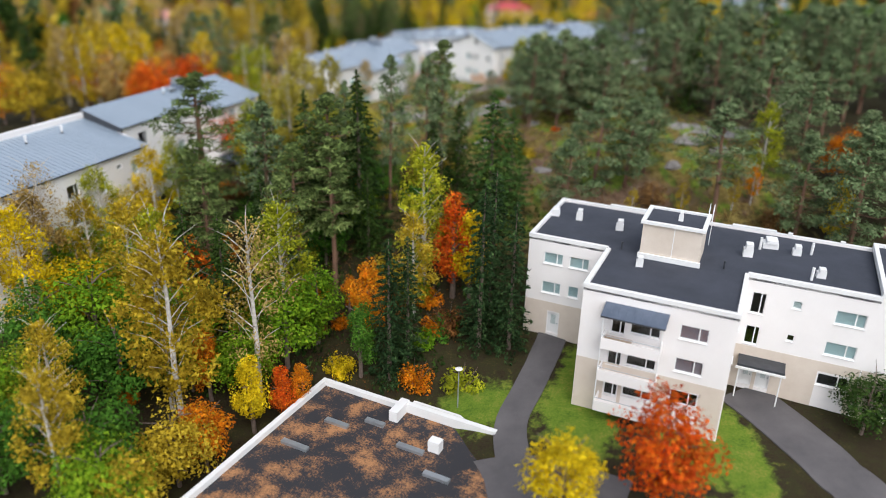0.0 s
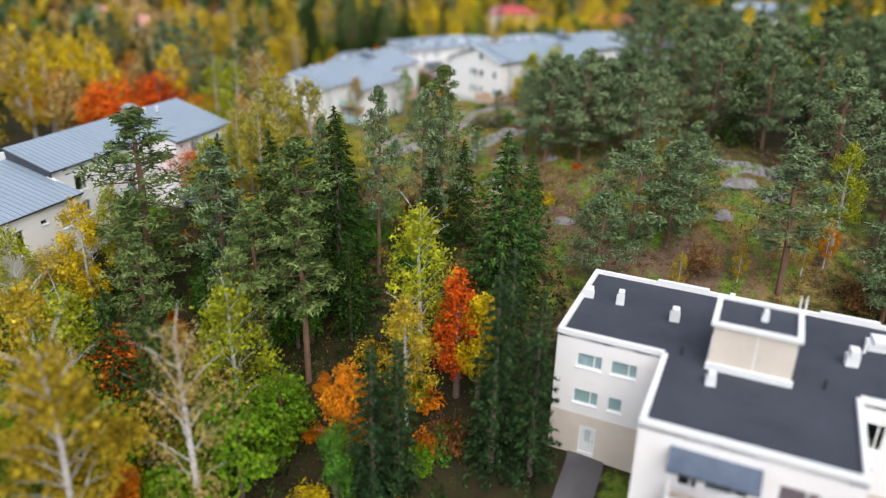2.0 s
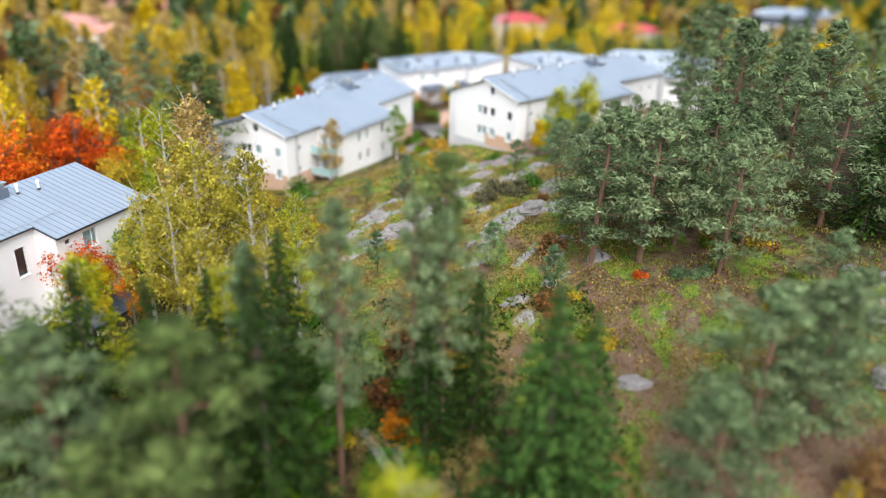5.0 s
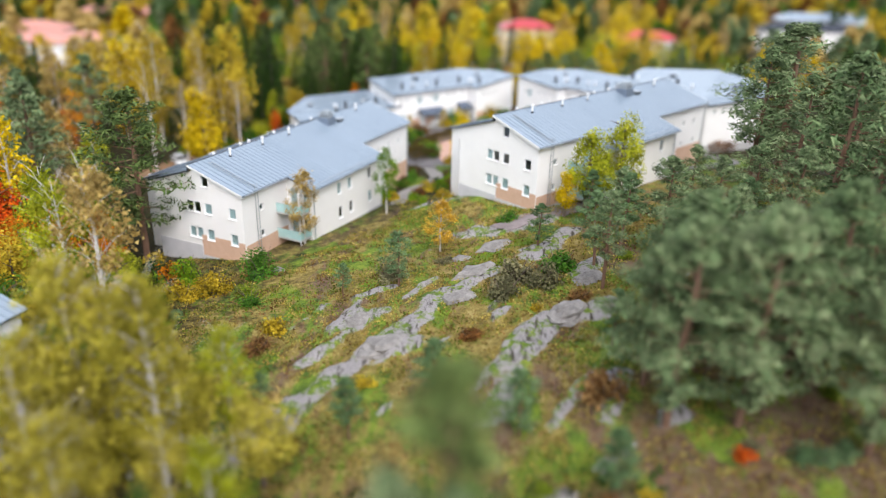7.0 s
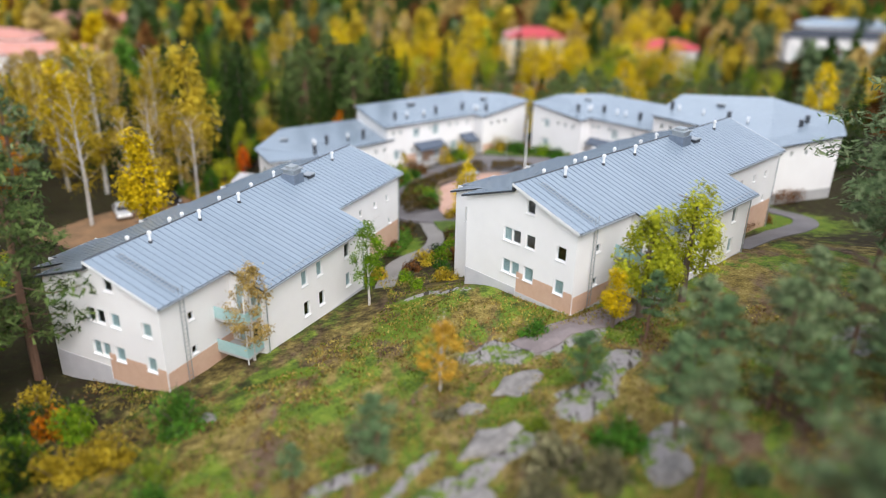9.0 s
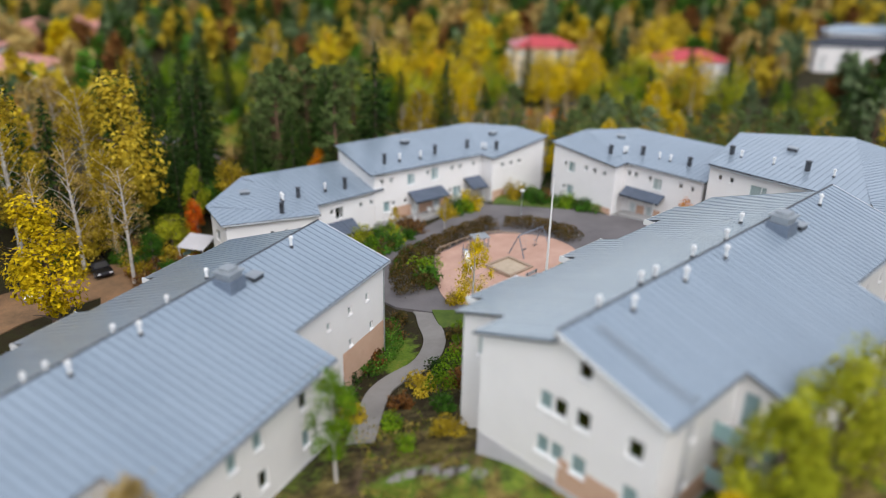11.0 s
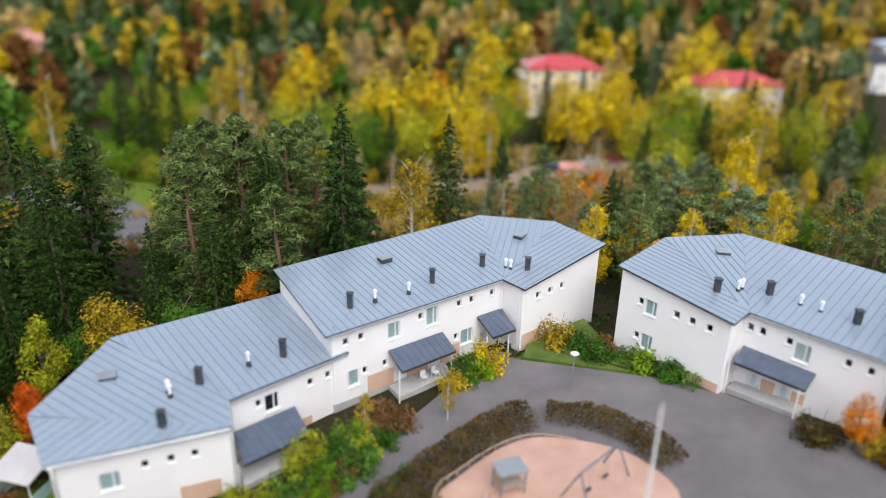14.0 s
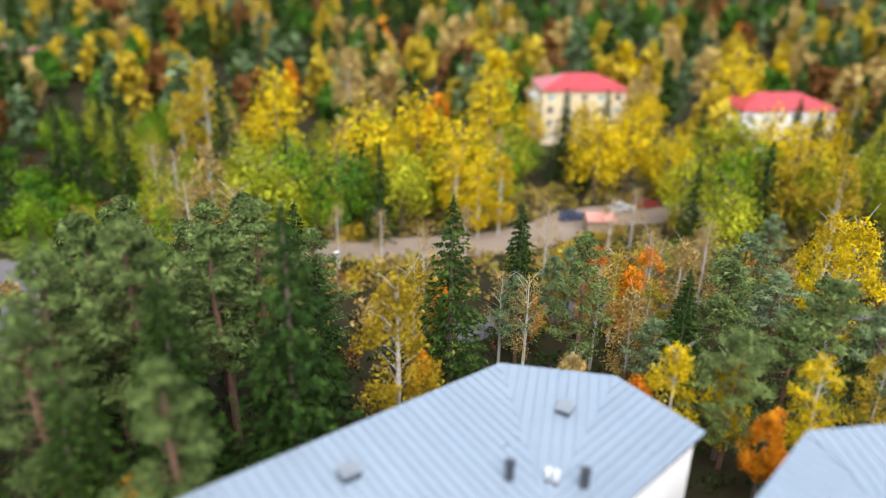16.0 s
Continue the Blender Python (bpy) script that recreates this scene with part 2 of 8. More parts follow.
# ---- mesh building ----
class Mesh:
    """Collects corners and faces of one mesh."""

    def __init__(self):
        self.v, self.f = [], []

    def poly(self, pts):
        k = len(self.v)
        self.v += [tuple(p) for p in pts]
        self.f.append(tuple(range(k, k + len(pts))))

    def box(self, lo, hi, m=None):
        (a, b, c), (d, e, f) = lo, hi
        pts = [(a, b, c), (d, b, c), (d, e, c), (a, e, c), (a, b, f), (d, b, f), (d, e, f), (a, e, f)]
        if m is not None:
            pts = [tuple(m @ Vector(p)) for p in pts]
        k = len(self.v)
        self.v += pts
        self.f += [tuple(k + i for i in q) for q in ((3, 2, 1, 0), (4, 5, 6, 7), (0, 1, 5, 4), (1, 2, 6, 5), (2, 3, 7, 6), (3, 0, 4, 7))]

    def prism(self, plan, z0, z1):
        """An upright block over a plan (anticlockwise); z0 and z1 are heights or lists of heights."""
        n = len(plan)
        lo = z0 if isinstance(z0, (list, tuple)) else [z0] * n
        hi = z1 if isinstance(z1, (list, tuple)) else [z1] * n
        k = len(self.v)
        self.v += [(p[0], p[1], z) for p, z in zip(plan, lo)] + [(p[0], p[1], z) for p, z in zip(plan, hi)]
        self.f.append(tuple(k + i for i in reversed(range(n))))
        self.f.append(tuple(k + n + i for i in range(n)))
        for i in range(n):
            j = (i + 1) % n
            self.f.append((k + i, k + j, k + n + j, k + n + i))

    def tube(self, path, radii, sides=6, caps=True):
        """A round bar along a path."""
        k = len(self.v)
        path = [Vector(p) for p in path]
        for i, p in enumerate(path):
            d = (path[min(i + 1, len(path) - 1)] - path[max(i - 1, 0)]).normalized()
            a = d.orthogonal().normalized() if abs(d.z) < 0.95 else Vector((1, 0, 0))
            a = (a - d * a.dot(d)).normalized()
            b = d.cross(a)
            r = radii[i] if isinstance(radii, (list, tuple)) else radii
            for s in range(sides):
                w = 2 * math.pi * s / sides
                self.v.append(tuple(p + a * (r * math.cos(w)) + b * (r * math.sin(w))))
        for i in range(len(path) - 1):
            for s in range(sides):
                s2 = (s + 1) % sides
                self.f.append((k + i * sides + s, k + i * sides + s2, k + (i + 1) * sides + s2, k + (i + 1) * sides + s))
        if caps:
            self.f.append(tuple(k + s for s in reversed(range(sides))))
            self.f.append(tuple(k + (len(path) - 1) * sides + s for s in range(sides)))

    def data(self, name, mat):
        me = bpy.data.meshes.new(name)
        me.from_pydata(self.v, [], self.f)
        me.update()
        if mat:
            me.materials.append(mat)
        return me


def part(name, mb, mat, parent, label="", kind="", at=None):
    """One mesh object under a thing or a part."""
    ob = new(name, mb if isinstance(mb, bpy.types.Mesh) else mb.data(name, mat))
    ob.parent = parent
    if at is not None:
        ob.matrix_basis = at
    return tagged(ob, label, "", "", kind)


def thing(name, label, category, at=(0, 0, 0), turn=0.0, group="", kind=""):
    """An empty at a thing's base, to carry its parts."""
    ob = new(name)
    ob.empty_display_size = 0.3
    ob.matrix_basis = pose(*at, 0, 0, turn)
    return tagged(ob, label, category, group, kind)


def solid(name, mb, mat, label, category, group="", kind="", at=None):
    ob = new(name, mb if isinstance(mb, bpy.types.Mesh) else mb.data(name, mat))
    if at is not None:
        ob.matrix_basis = at
    return tagged(ob, label, category, group, kind)


# ---- walls with openings, windows, sheet roofs ----
def wall(parent, p0, p1, zb, zt0, zt1, openings, mat, thick=0.3):
    """A wall from p0 to p1 (outside to the right of that way) with openings (s0, s1, z0, z1) cut through."""
    a, b = Vector((*p0, 0)), Vector((*p1, 0))
    d = b - a
    length = d.length
    d.normalize()
    back = Vector((-d.y, d.x, 0)) * thick
    m = Mesh()
    tops = lambda s: zt0 + (zt1 - zt0) * s / length
    cuts = sorted({0.0, length, *[s for o in openings for s in o[:2]]})
    for s0, s1 in zip(cuts, cuts[1:]):
        if s1 - s0 < 1e-4:
            continue
        mid, spans, z = (s0 + s1) / 2, [], zb
        for o in sorted((o for o in openings if o[0] < mid < o[1]), key=lambda o: o[2]):
            spans.append((z, z, o[2], o[2]))
            z = o[3]
        spans.append((z, z, tops(s0), tops(s1)))
        for la, lb, ha, hb in spans:
            q = [a + d * s0 + Vector((0, 0, la)), a + d * s1 + Vector((0, 0, lb)), a + d * s1 + Vector((0, 0, hb)), a + d * s0 + Vector((0, 0, ha))]
            m.poly(q)
            m.poly([p + back for p in reversed(q)])
    for s0, s1, z0, z1 in openings:
        c = [a + d * s0 + Vector((0, 0, z0)), a + d * s1 + Vector((0, 0, z0)), a + d * s1 + Vector((0, 0, z1)), a + d * s0 + Vector((0, 0, z1))]
        for i in range(4):
            m.poly([c[i], c[(i + 1) % 4], c[(i + 1) % 4] + back, c[i] + back][::-1])
    m.poly([a + Vector((0, 0, zt0)), b + Vector((0, 0, zt1)), b + back + Vector((0, 0, zt1)), a + back + Vector((0, 0, zt0))])
    return part("wall", m, mat, parent)


WINDOWS = {}


def window(parent, p0, p1, o, look_of="dark"):
    """A window in an opening: frame with its mullion, glass panes, an outer sill, and the sheet behind: curtain, blind
    or painted sky reflection.
    """
    a, b = Vector((*p0, 0)), Vector((*p1, 0))
    d = (b - a).normalized()
    s0, s1, z0, z1 = o
    w, h = round(s1 - s0, 2), round(z1 - z0, 2)
    place = Matrix.Translation(a + d * s0 + Vector((0, 0, z0))) @ Matrix(((d.x, d.y, 0, 0), (d.y, -d.x, 0, 0), (0, 0, 1, 0), (0, 0, 0, 1)))
    key = (w, h)
    if key not in WINDOWS:
        f, g, s = Mesh(), Mesh(), Mesh()
        e = 0.07
        for lo, hi in (((0, -0.2, 0), (e, -0.1, h)), ((w - e, -0.2, 0), (w, -0.1, h)), ((e, -0.2, 0), (w - e, -0.1, e)), ((e, -0.2, h - e), (w - e, -0.1, h))):
            f.box(lo, hi)
        x = [e, w - e]
        if w > 1.0:
            c = w * (0.68 if w > 1.5 else 0.66)
            f.box((c - 0.05, -0.19, e), (c + 0.05, -0.11, h - e))
            x = [e, c - 0.05, c + 0.05, w - e]
        panes = []
        for i in range(0, len(x), 2):
            p = Mesh()
            p.box((x[i], -0.16, e), (x[i + 1], -0.15, h - e))
            panes.append(p.data("pane", GLASS))
        s.box((-0.06, -0.1, -0.06), (w + 0.06, 0.09, -0.015))
        g.box((0.05, -0.19, 0.05), (w - 0.05, -0.18, h - 0.05))
        WINDOWS[key] = (f.data("window_frame", PAINT), panes, s.data("window_sill", PAINT), g)
    f, panes, s, g = WINDOWS[key]
    ob = part("window", f, None, parent, at=place)
    for p in panes:
        part("pane", p, None, ob).visible_shadow = False
    part("sill", s, None, ob)
    if look_of != "dark":
        part("blind", g, {"blind": SKYBLIND, "curtain": BROWNBLIND, "white": PAINT}[look_of], ob)
    return ob


def facade(parent, p0, p1, zb, zt0, zt1, mat, wins=(), doors=()):
    """A wall with windows (s0, s1, z0, z1, the sheet behind) and doors (s0, s1, z0, z1)."""
    wall(parent, p0, p1, zb, zt0, zt1, [w[:4] for w in wins] + [q[:4] for q in doors], mat)
    for w in wins:
        # most wide windows get the pale sheet, standing in for sky reflection
        window(parent, p0, p1, w[:4], w[4] if len(w) > 4 else "blind" if w[1] - w[0] > 0.84 and int(w[0] * 7 + w[2] * 3) % 5 > 1 else "dark")
    a, b = Vector((*p0, 0)), Vector((*p1, 0))
    d = (b - a).normalized()
    for s0, s1, z0, z1 in doors:
        place = Matrix.Translation(a + d * s0 + Vector((0, 0, z0))) @ Matrix(((d.x, d.y, 0, 0), (d.y, -d.x, 0, 0), (0, 0, 1, 0), (0, 0, 0, 1)))
        w, h = s1 - s0, z1 - z0
        m, g, k = Mesh(), Mesh(), Mesh()
        m.box((0, -0.2, 0), (w, -0.12, h))
        g.box((w * 0.3, -0.125, h * 0.45), (w * 0.7, -0.11, h * 0.9))
        k.box((w * 0.84, -0.12, h * 0.47), (w * 0.92, -0.05, h * 0.53))
        ob = part("door", m, PAINT, parent, at=place)
        part("pane", g, GLASS, ob)
        part("door_handle", k, GALV, ob)


def patch(parent, p0, p1, s0, s1, z0, z1, mat, name="painted_panel", proud=0.012, label=""):
    """A field of coloured render on a wall, a centimetre proud."""
    a, b = Vector((*p0, 0)), Vector((*p1, 0))
    d = (b - a).normalized()
    place = Matrix.Translation(a + d * s0) @ Matrix(((d.x, d.y, 0, 0), (d.y, -d.x, 0, 0), (0, 0, 1, 0), (0, 0, 0, 1)))
    m = Mesh()
    m.box((0, -0.05, z0), (s1 - s0, proud, z1))
    part(name, m, mat, parent, label, at=place)


def clip(poly, axis, value, keep_low):
    out = []
    for i, p in enumerate(poly):
        q = poly[(i + 1) % len(poly)]
        ip, iq = (p[axis] <= value) == keep_low or abs(p[axis] - value) < 1e-9, (q[axis] <= value) == keep_low or abs(q[axis] - value) < 1e-9
        if ip:
            out.append(p)
        if ip != iq and abs(q[axis] - p[axis]) > 1e-9:
            t = (value - p[axis]) / (q[axis] - p[axis])
            out.append((p[0] + t * (q[0] - p[0]), p[1] + t * (q[1] - p[1])))
    return out


def sheet(parent, plan, zs, fall, step=0.62, mat=None, thick=0.16, name="roof"):
    """A sheet steel roof slope over a plan: a slab, and on it one panel a strip with its raised seam. fall: degrees of the way the water runs."""
    mat = mat or SHEET
    pts = np.array([(p[0], p[1], 1.0) for p in plan])
    cx, cy, c0 = np.linalg.lstsq(pts, np.array(zs), rcond=None)[0]
    height = lambda x, y: cx * x + cy * y + c0
    slab = Mesh()
    slab.prism(plan, [height(*p) - thick for p in plan], [height(*p) for p in plan])
    roof = part(name, slab, DARKTRIM, parent)
    f = radians(fall)
    along, across = (math.cos(f), math.sin(f)), (-math.sin(f), math.cos(f))
    local = [(p[0] * across[0] + p[1] * across[1], p[0] * along[0] + p[1] * along[1]) for p in plan]
    u = min(p[0] for p in local)
    end = max(p[0] for p in local)
    while u < end - 0.02:
        strip = clip(clip(local, 0, u + step, True), 0, u, False)
        if len(strip) > 2:
            m = Mesh()
            at = lambda a, v, up: (a * across[0] + v * along[0], a * across[1] + v * along[1], height(a * across[0] + v * along[0], a * across[1] + v * along[1]) + up)
            lo = [at(a, v, 0.005) for a, v in strip]
            hi = [at(a, v, 0.02) for a, v in strip]
            m.poly(hi)
            for i in range(len(strip)):
                j = (i + 1) % len(strip)
                m.poly([lo[i], lo[j], hi[j], hi[i]])
            edge = [v for a, v in strip if abs(a - u) < 1e-6]
            if len(edge) >= 2:
                v0, v1 = min(edge), max(edge)
                b0, b1, r0, r1 = at(u, v0, 0.02), at(u, v1, 0.02), at(u + 0.04, v0, 0.02), at(u + 0.04, v1, 0.02)
                up = lambda p: (p[0], p[1], p[2] + 0.035)
                m.poly([up(b0), up(r0), up(r1), up(b1)])
                m.poly([b0, b1, up(b1), up(b0)])
                m.poly([r1, r0, up(r0), up(r1)])
                m.poly([r0, b0, up(b0), up(r0)])
                m.poly([b1, r1, up(r1), up(b1)])
            me = m.data("roof_panel", mat)
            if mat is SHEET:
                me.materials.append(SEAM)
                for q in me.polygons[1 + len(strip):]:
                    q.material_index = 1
            part("roof_panel", me, None, roof)
        u += step
    return roof, height


def bar(parent, name, path, r, mat, sides=6):
    m = Mesh()
    m.tube(path, r, sides)
    return part(name, m, mat, parent)


def roof_vent(x, y, z, parent, h=0.75, mat=None):
    """A white vent pipe with a cap on a short dark foot."""
    foot, pipe, cap = Mesh(), Mesh(), Mesh()
    foot.tube([(0, 0, -0.2), (0, 0, 0.18)], [0.2, 0.14], 8)
    pipe.tube([(0, 0, 0.1), (0, 0, h)], 0.11, 8)
    cap.tube([(0, 0, h - 0.05), (0, 0, h + 0.12), (0, 0, h + 0.2)], [0.17, 0.17, 0.1], 8)
    ob = part("roof_vent", foot, DARKTRIM, parent, at=pose(x, y, z))
    part("pipe", pipe, mat or PAINT, ob)
    part("cap", cap, mat or PAINT, ob)


def chimney(x, y, z, parent, h=1.0, w=0.42, turn=0):
    """A dark sheet clad flue with a lid."""
    b, c = Mesh(), Mesh()
    b.box((-w / 2, -w / 2, -0.3), (w / 2, w / 2, h))
    c.box((-w / 2 - 0.06, -w / 2 - 0.06, h + 0.05), (w / 2 + 0.06, w / 2 + 0.06, h + 0.11))
    c.box((-w / 2 + 0.05, -w / 2 + 0.05, h), (w / 2 - 0.05, w / 2 - 0.05, h + 0.05))
    ob = part("chimney", b, DARKTRIM, parent, at=pose(x, y, z, 0, 0, turn))
    part("lid", c, DARKTRIM, ob)


def hatch(x, y, z, parent, turn=0):
    """A low roof hatch with a pale lid."""
    b, c = Mesh(), Mesh()
    b.box((-0.5, -0.4, -0.2), (0.5, 0.4, 0.22))
    c.box((-0.56, -0.46, 0.22), (0.56, 0.46, 0.3))
    ob = part("roof_hatch", b, DARKTRIM, parent, at=pose(x, y, z, 0, 0, turn))
    part("lid", c, GALV, ob)


def fan_house(x, y, z, parent, turn=0):
    """A boxy roof fan: dark base, bright cowl with a lid."""
    b, c, d = Mesh(), Mesh(), Mesh()
    b.box((-0.75, -0.75, -0.5), (0.75, 0.75, 0.75))
    c.box((-0.6, -0.6, 0.75), (0.6, 0.6, 1.15))
    d.box((-0.75, -0.75, 1.15), (0.75, 0.75, 1.27))
    d.box((-0.45, -0.45, 1.27), (0.45, 0.45, 1.5))
    ob = part("roof_fan", b, STEEL, parent, at=pose(x, y, z, 0, 0, turn))
    part("cowl", c, GALV, ob)
    part("lid", d, GALV, ob)


def ladder(parent, p, q, wide=0.4, step=0.35, name="ladder"):
    """A steel ladder from p to q, its sides level with the ground."""
    p, q = Vector(p), Vector(q)
    d = q - p
    side = d.cross(Vector((0, 0, 1)))
    side = (side.normalized() if side.length > 0.05 else Vector((1, 0, 0))) * (wide / 2)
    ob = None
    for s in (-1, 1):
        m = Mesh()
        m.tube([p + side * s, q + side * s], 0.03, 5)
        if ob is None:
            ob = part(name, m, GALV, parent)
        else:
            part("rail", m, GALV, ob)
    for i in range(1, int(d.length / step)):
        m = Mesh()
        c = p + d * (i * step / d.length)
        m.tube([c - side, c + side], 0.018, 4)
        part("rung", m, GALV, ob)


def eave_gutter(parent, p, q, z):
    """A half round gutter along an eave."""
    return bar(parent, "gutter", [(*p, z), (*q, z)], 0.075, GALV, 6)


# ---- the land: one sheet to the horizon ----
RIBS = (
    (1.25, (-12, 103), (-7.5, 109.6), (-1.9, 116.9), (1.5, 122), (4.9, 125.6)), (0.8, (-7, 117), (-5.9, 122.7), (-3.2, 124.5)), (1.5, (3.6, 105), (4.3, 109.6), (6.5, 113.6), (10.4, 116.1), (13.1, 117)),
    (1.4, (2.4, 137), (6.3, 136.6), (10.4, 138.4)), (1.1, (9, 128.9), (13.2, 135.3)), (0.9, (11.7, 123.1), (13.9, 125.6)), (0.6, (-2.5, 149.2), (2.8, 147.4)), (1.8, (27.5, 134), (32.5, 135)),
    (1.5, (32, 97.7), (37.4, 94.1), (41.3, 96.5)), (0.9, (10, 103), (12, 108)), (0.7, (-9, 112.5), (-4, 119.5)))


def rock_mask(x, y):
    """How much bare rock shows at a place: slanting ribs on the hill, broken by moss."""
    u, v = (x * 0.82 - y * 0.57), (x * 0.57 + y * 0.82)
    r = noise.noise((u / 2.6, v / 6.0, 3.0)) + 0.5 * noise.noise((u / 1.2, v / 3.5, 8.0)) + 0.3 * noise.noise((u / 0.7, v / 2.0, 5.0))
    best = 0.0
    for wide, *line in RIBS:
        for (ax, ay), (bx, by) in zip(line, line[1:]):
            if min(ax, bx) - 4 < x < max(ax, bx) + 4 and min(ay, by) - 4 < y < max(ay, by) + 4:
                t = max(0.0, min(1.0, ((x - ax) * (bx - ax) + (y - ay) * (by - ay)) / ((bx - ax) ** 2 + (by - ay) ** 2)))
                d = math.hypot(x - ax - t * (bx - ax), y - ay - t * (by - ay))
                best = max(best, min(1.0, 1.3 - d / wide + 1.1 * r))
    hill = math.exp(-((x - 6) / 22) ** 2 - ((y - 116) / 24) ** 2) + 0.55 * math.exp(-((x - 35) / 13) ** 2 - ((y - 92) / 9) ** 2)
    return max(0.0, best, max(0.0, min(1.0, (hill - 0.22) * 2.2)) * max(0.0, min(1.0, (r - 0.42) * 3.2)))


def relief(x, y):
    z = 0.0
    if 60 < y < 165 and -45 < x < 70:
        z += rock_mask(x, y) * (0.4 + 0.5 * noise.noise((x / 1.6, y / 1.6, 1.0)))
    if y > 250 or abs(x) > 60:
        z += 1.2 * noise.noise((x / 30, y / 30, 5.0))
    return z + 0.12 * noise.noise((x / 3.0, y / 3.0, 2.0))


xs = sorted({*np.arange(-60, 60.1, 1.0), *np.arange(-22, 38, 0.6), *np.arange(-200, 201, 7.0), -3000, -1500, -800, -400, 400, 800, 1500, 3000})
ys = sorted({*np.arange(30, 225.1, 1.5), *np.arange(90, 142, 0.6), *np.arange(225, 340, 3.0), *np.arange(-80, 700, 12.0), 900, 1400, 2200, 3000, -300, -1500})
lawn_spots = [(12, 50, 3, 5), (24.2, 45, 1.7, 6), (13.2, 55, 1.5, 5), (4, 53, 4, 3), (21, 47, 3, 5), (38, 168, 8, 8), (12, 202, 7, 4), (-2, 148, 1.6, 2), (11, 182, 3.5, 3.5), (-38, 262, 16, 10), (5, 130.3, 1.7, 1.2), (8, 133.2, 1.9, 1.3), (-2, 143, 3, 2.5), (-10, 137.5, 2.2, 1.2), (10, 172, 4, 3), (-3, 167, 2, 4), (20, 174, 6, 4), (-52, 280, 12, 10), (-24, 188, 4, 4)]
soil_spots = [(16, 98, 7, 6), (22, 80, 10, 6), (24, 106, 9, 9), (10, 90, 6, 5), (36, 104, 10, 8), (19, 126, 5, 4), (32, 138, 8, 6)]
verts, rock_v, lawn_v, moss_v, soil_v = [], [], [], [], []
for y in ys:
    for x in xs:
        verts.append((x, y, ground(x, y) + relief(x, y)))
        rock_v.append(rock_mask(x, y) if 55 < y < 170 else 0.0)
        lawn_v.append(min(1.0, sum(math.exp(-((x - a) / c) ** 2 - ((y - b) / d) ** 2) for a, b, c, d in lawn_spots)))
        soil_v.append(min(1.0, sum(math.exp(-((x - a) / c) ** 2 - ((y - b) / d) ** 2) for a, b, c, d in soil_spots)))
        moss_v.append(math.exp(-((x - 5) / 25) ** 2 - ((y - 118) / 34) ** 2) + 0.8 * math.exp(-((x - 28) / 16) ** 2 - ((y - 86) / 12) ** 2) + 0.9 * math.exp(-((x - 32) / 12) ** 2 - ((y - 142) / 14) ** 2))
nx = len(xs)
faces = [(j * nx + i, j * nx + i + 1, (j + 1) * nx + i + 1, (j + 1) * nx + i) for j in range(len(ys) - 1) for i in range(nx - 1)]
land = bpy.data.meshes.new("ground")
land.from_pydata(verts, [], faces)
for key, vals in (("rock", rock_v), ("lawn", lawn_v), ("moss", moss_v), ("soil", soil_v)):
    land.attributes.new(key, "FLOAT", "POINT").data.foreach_set("value", vals)
land.polygons.foreach_set("use_smooth", [True] * len(faces))


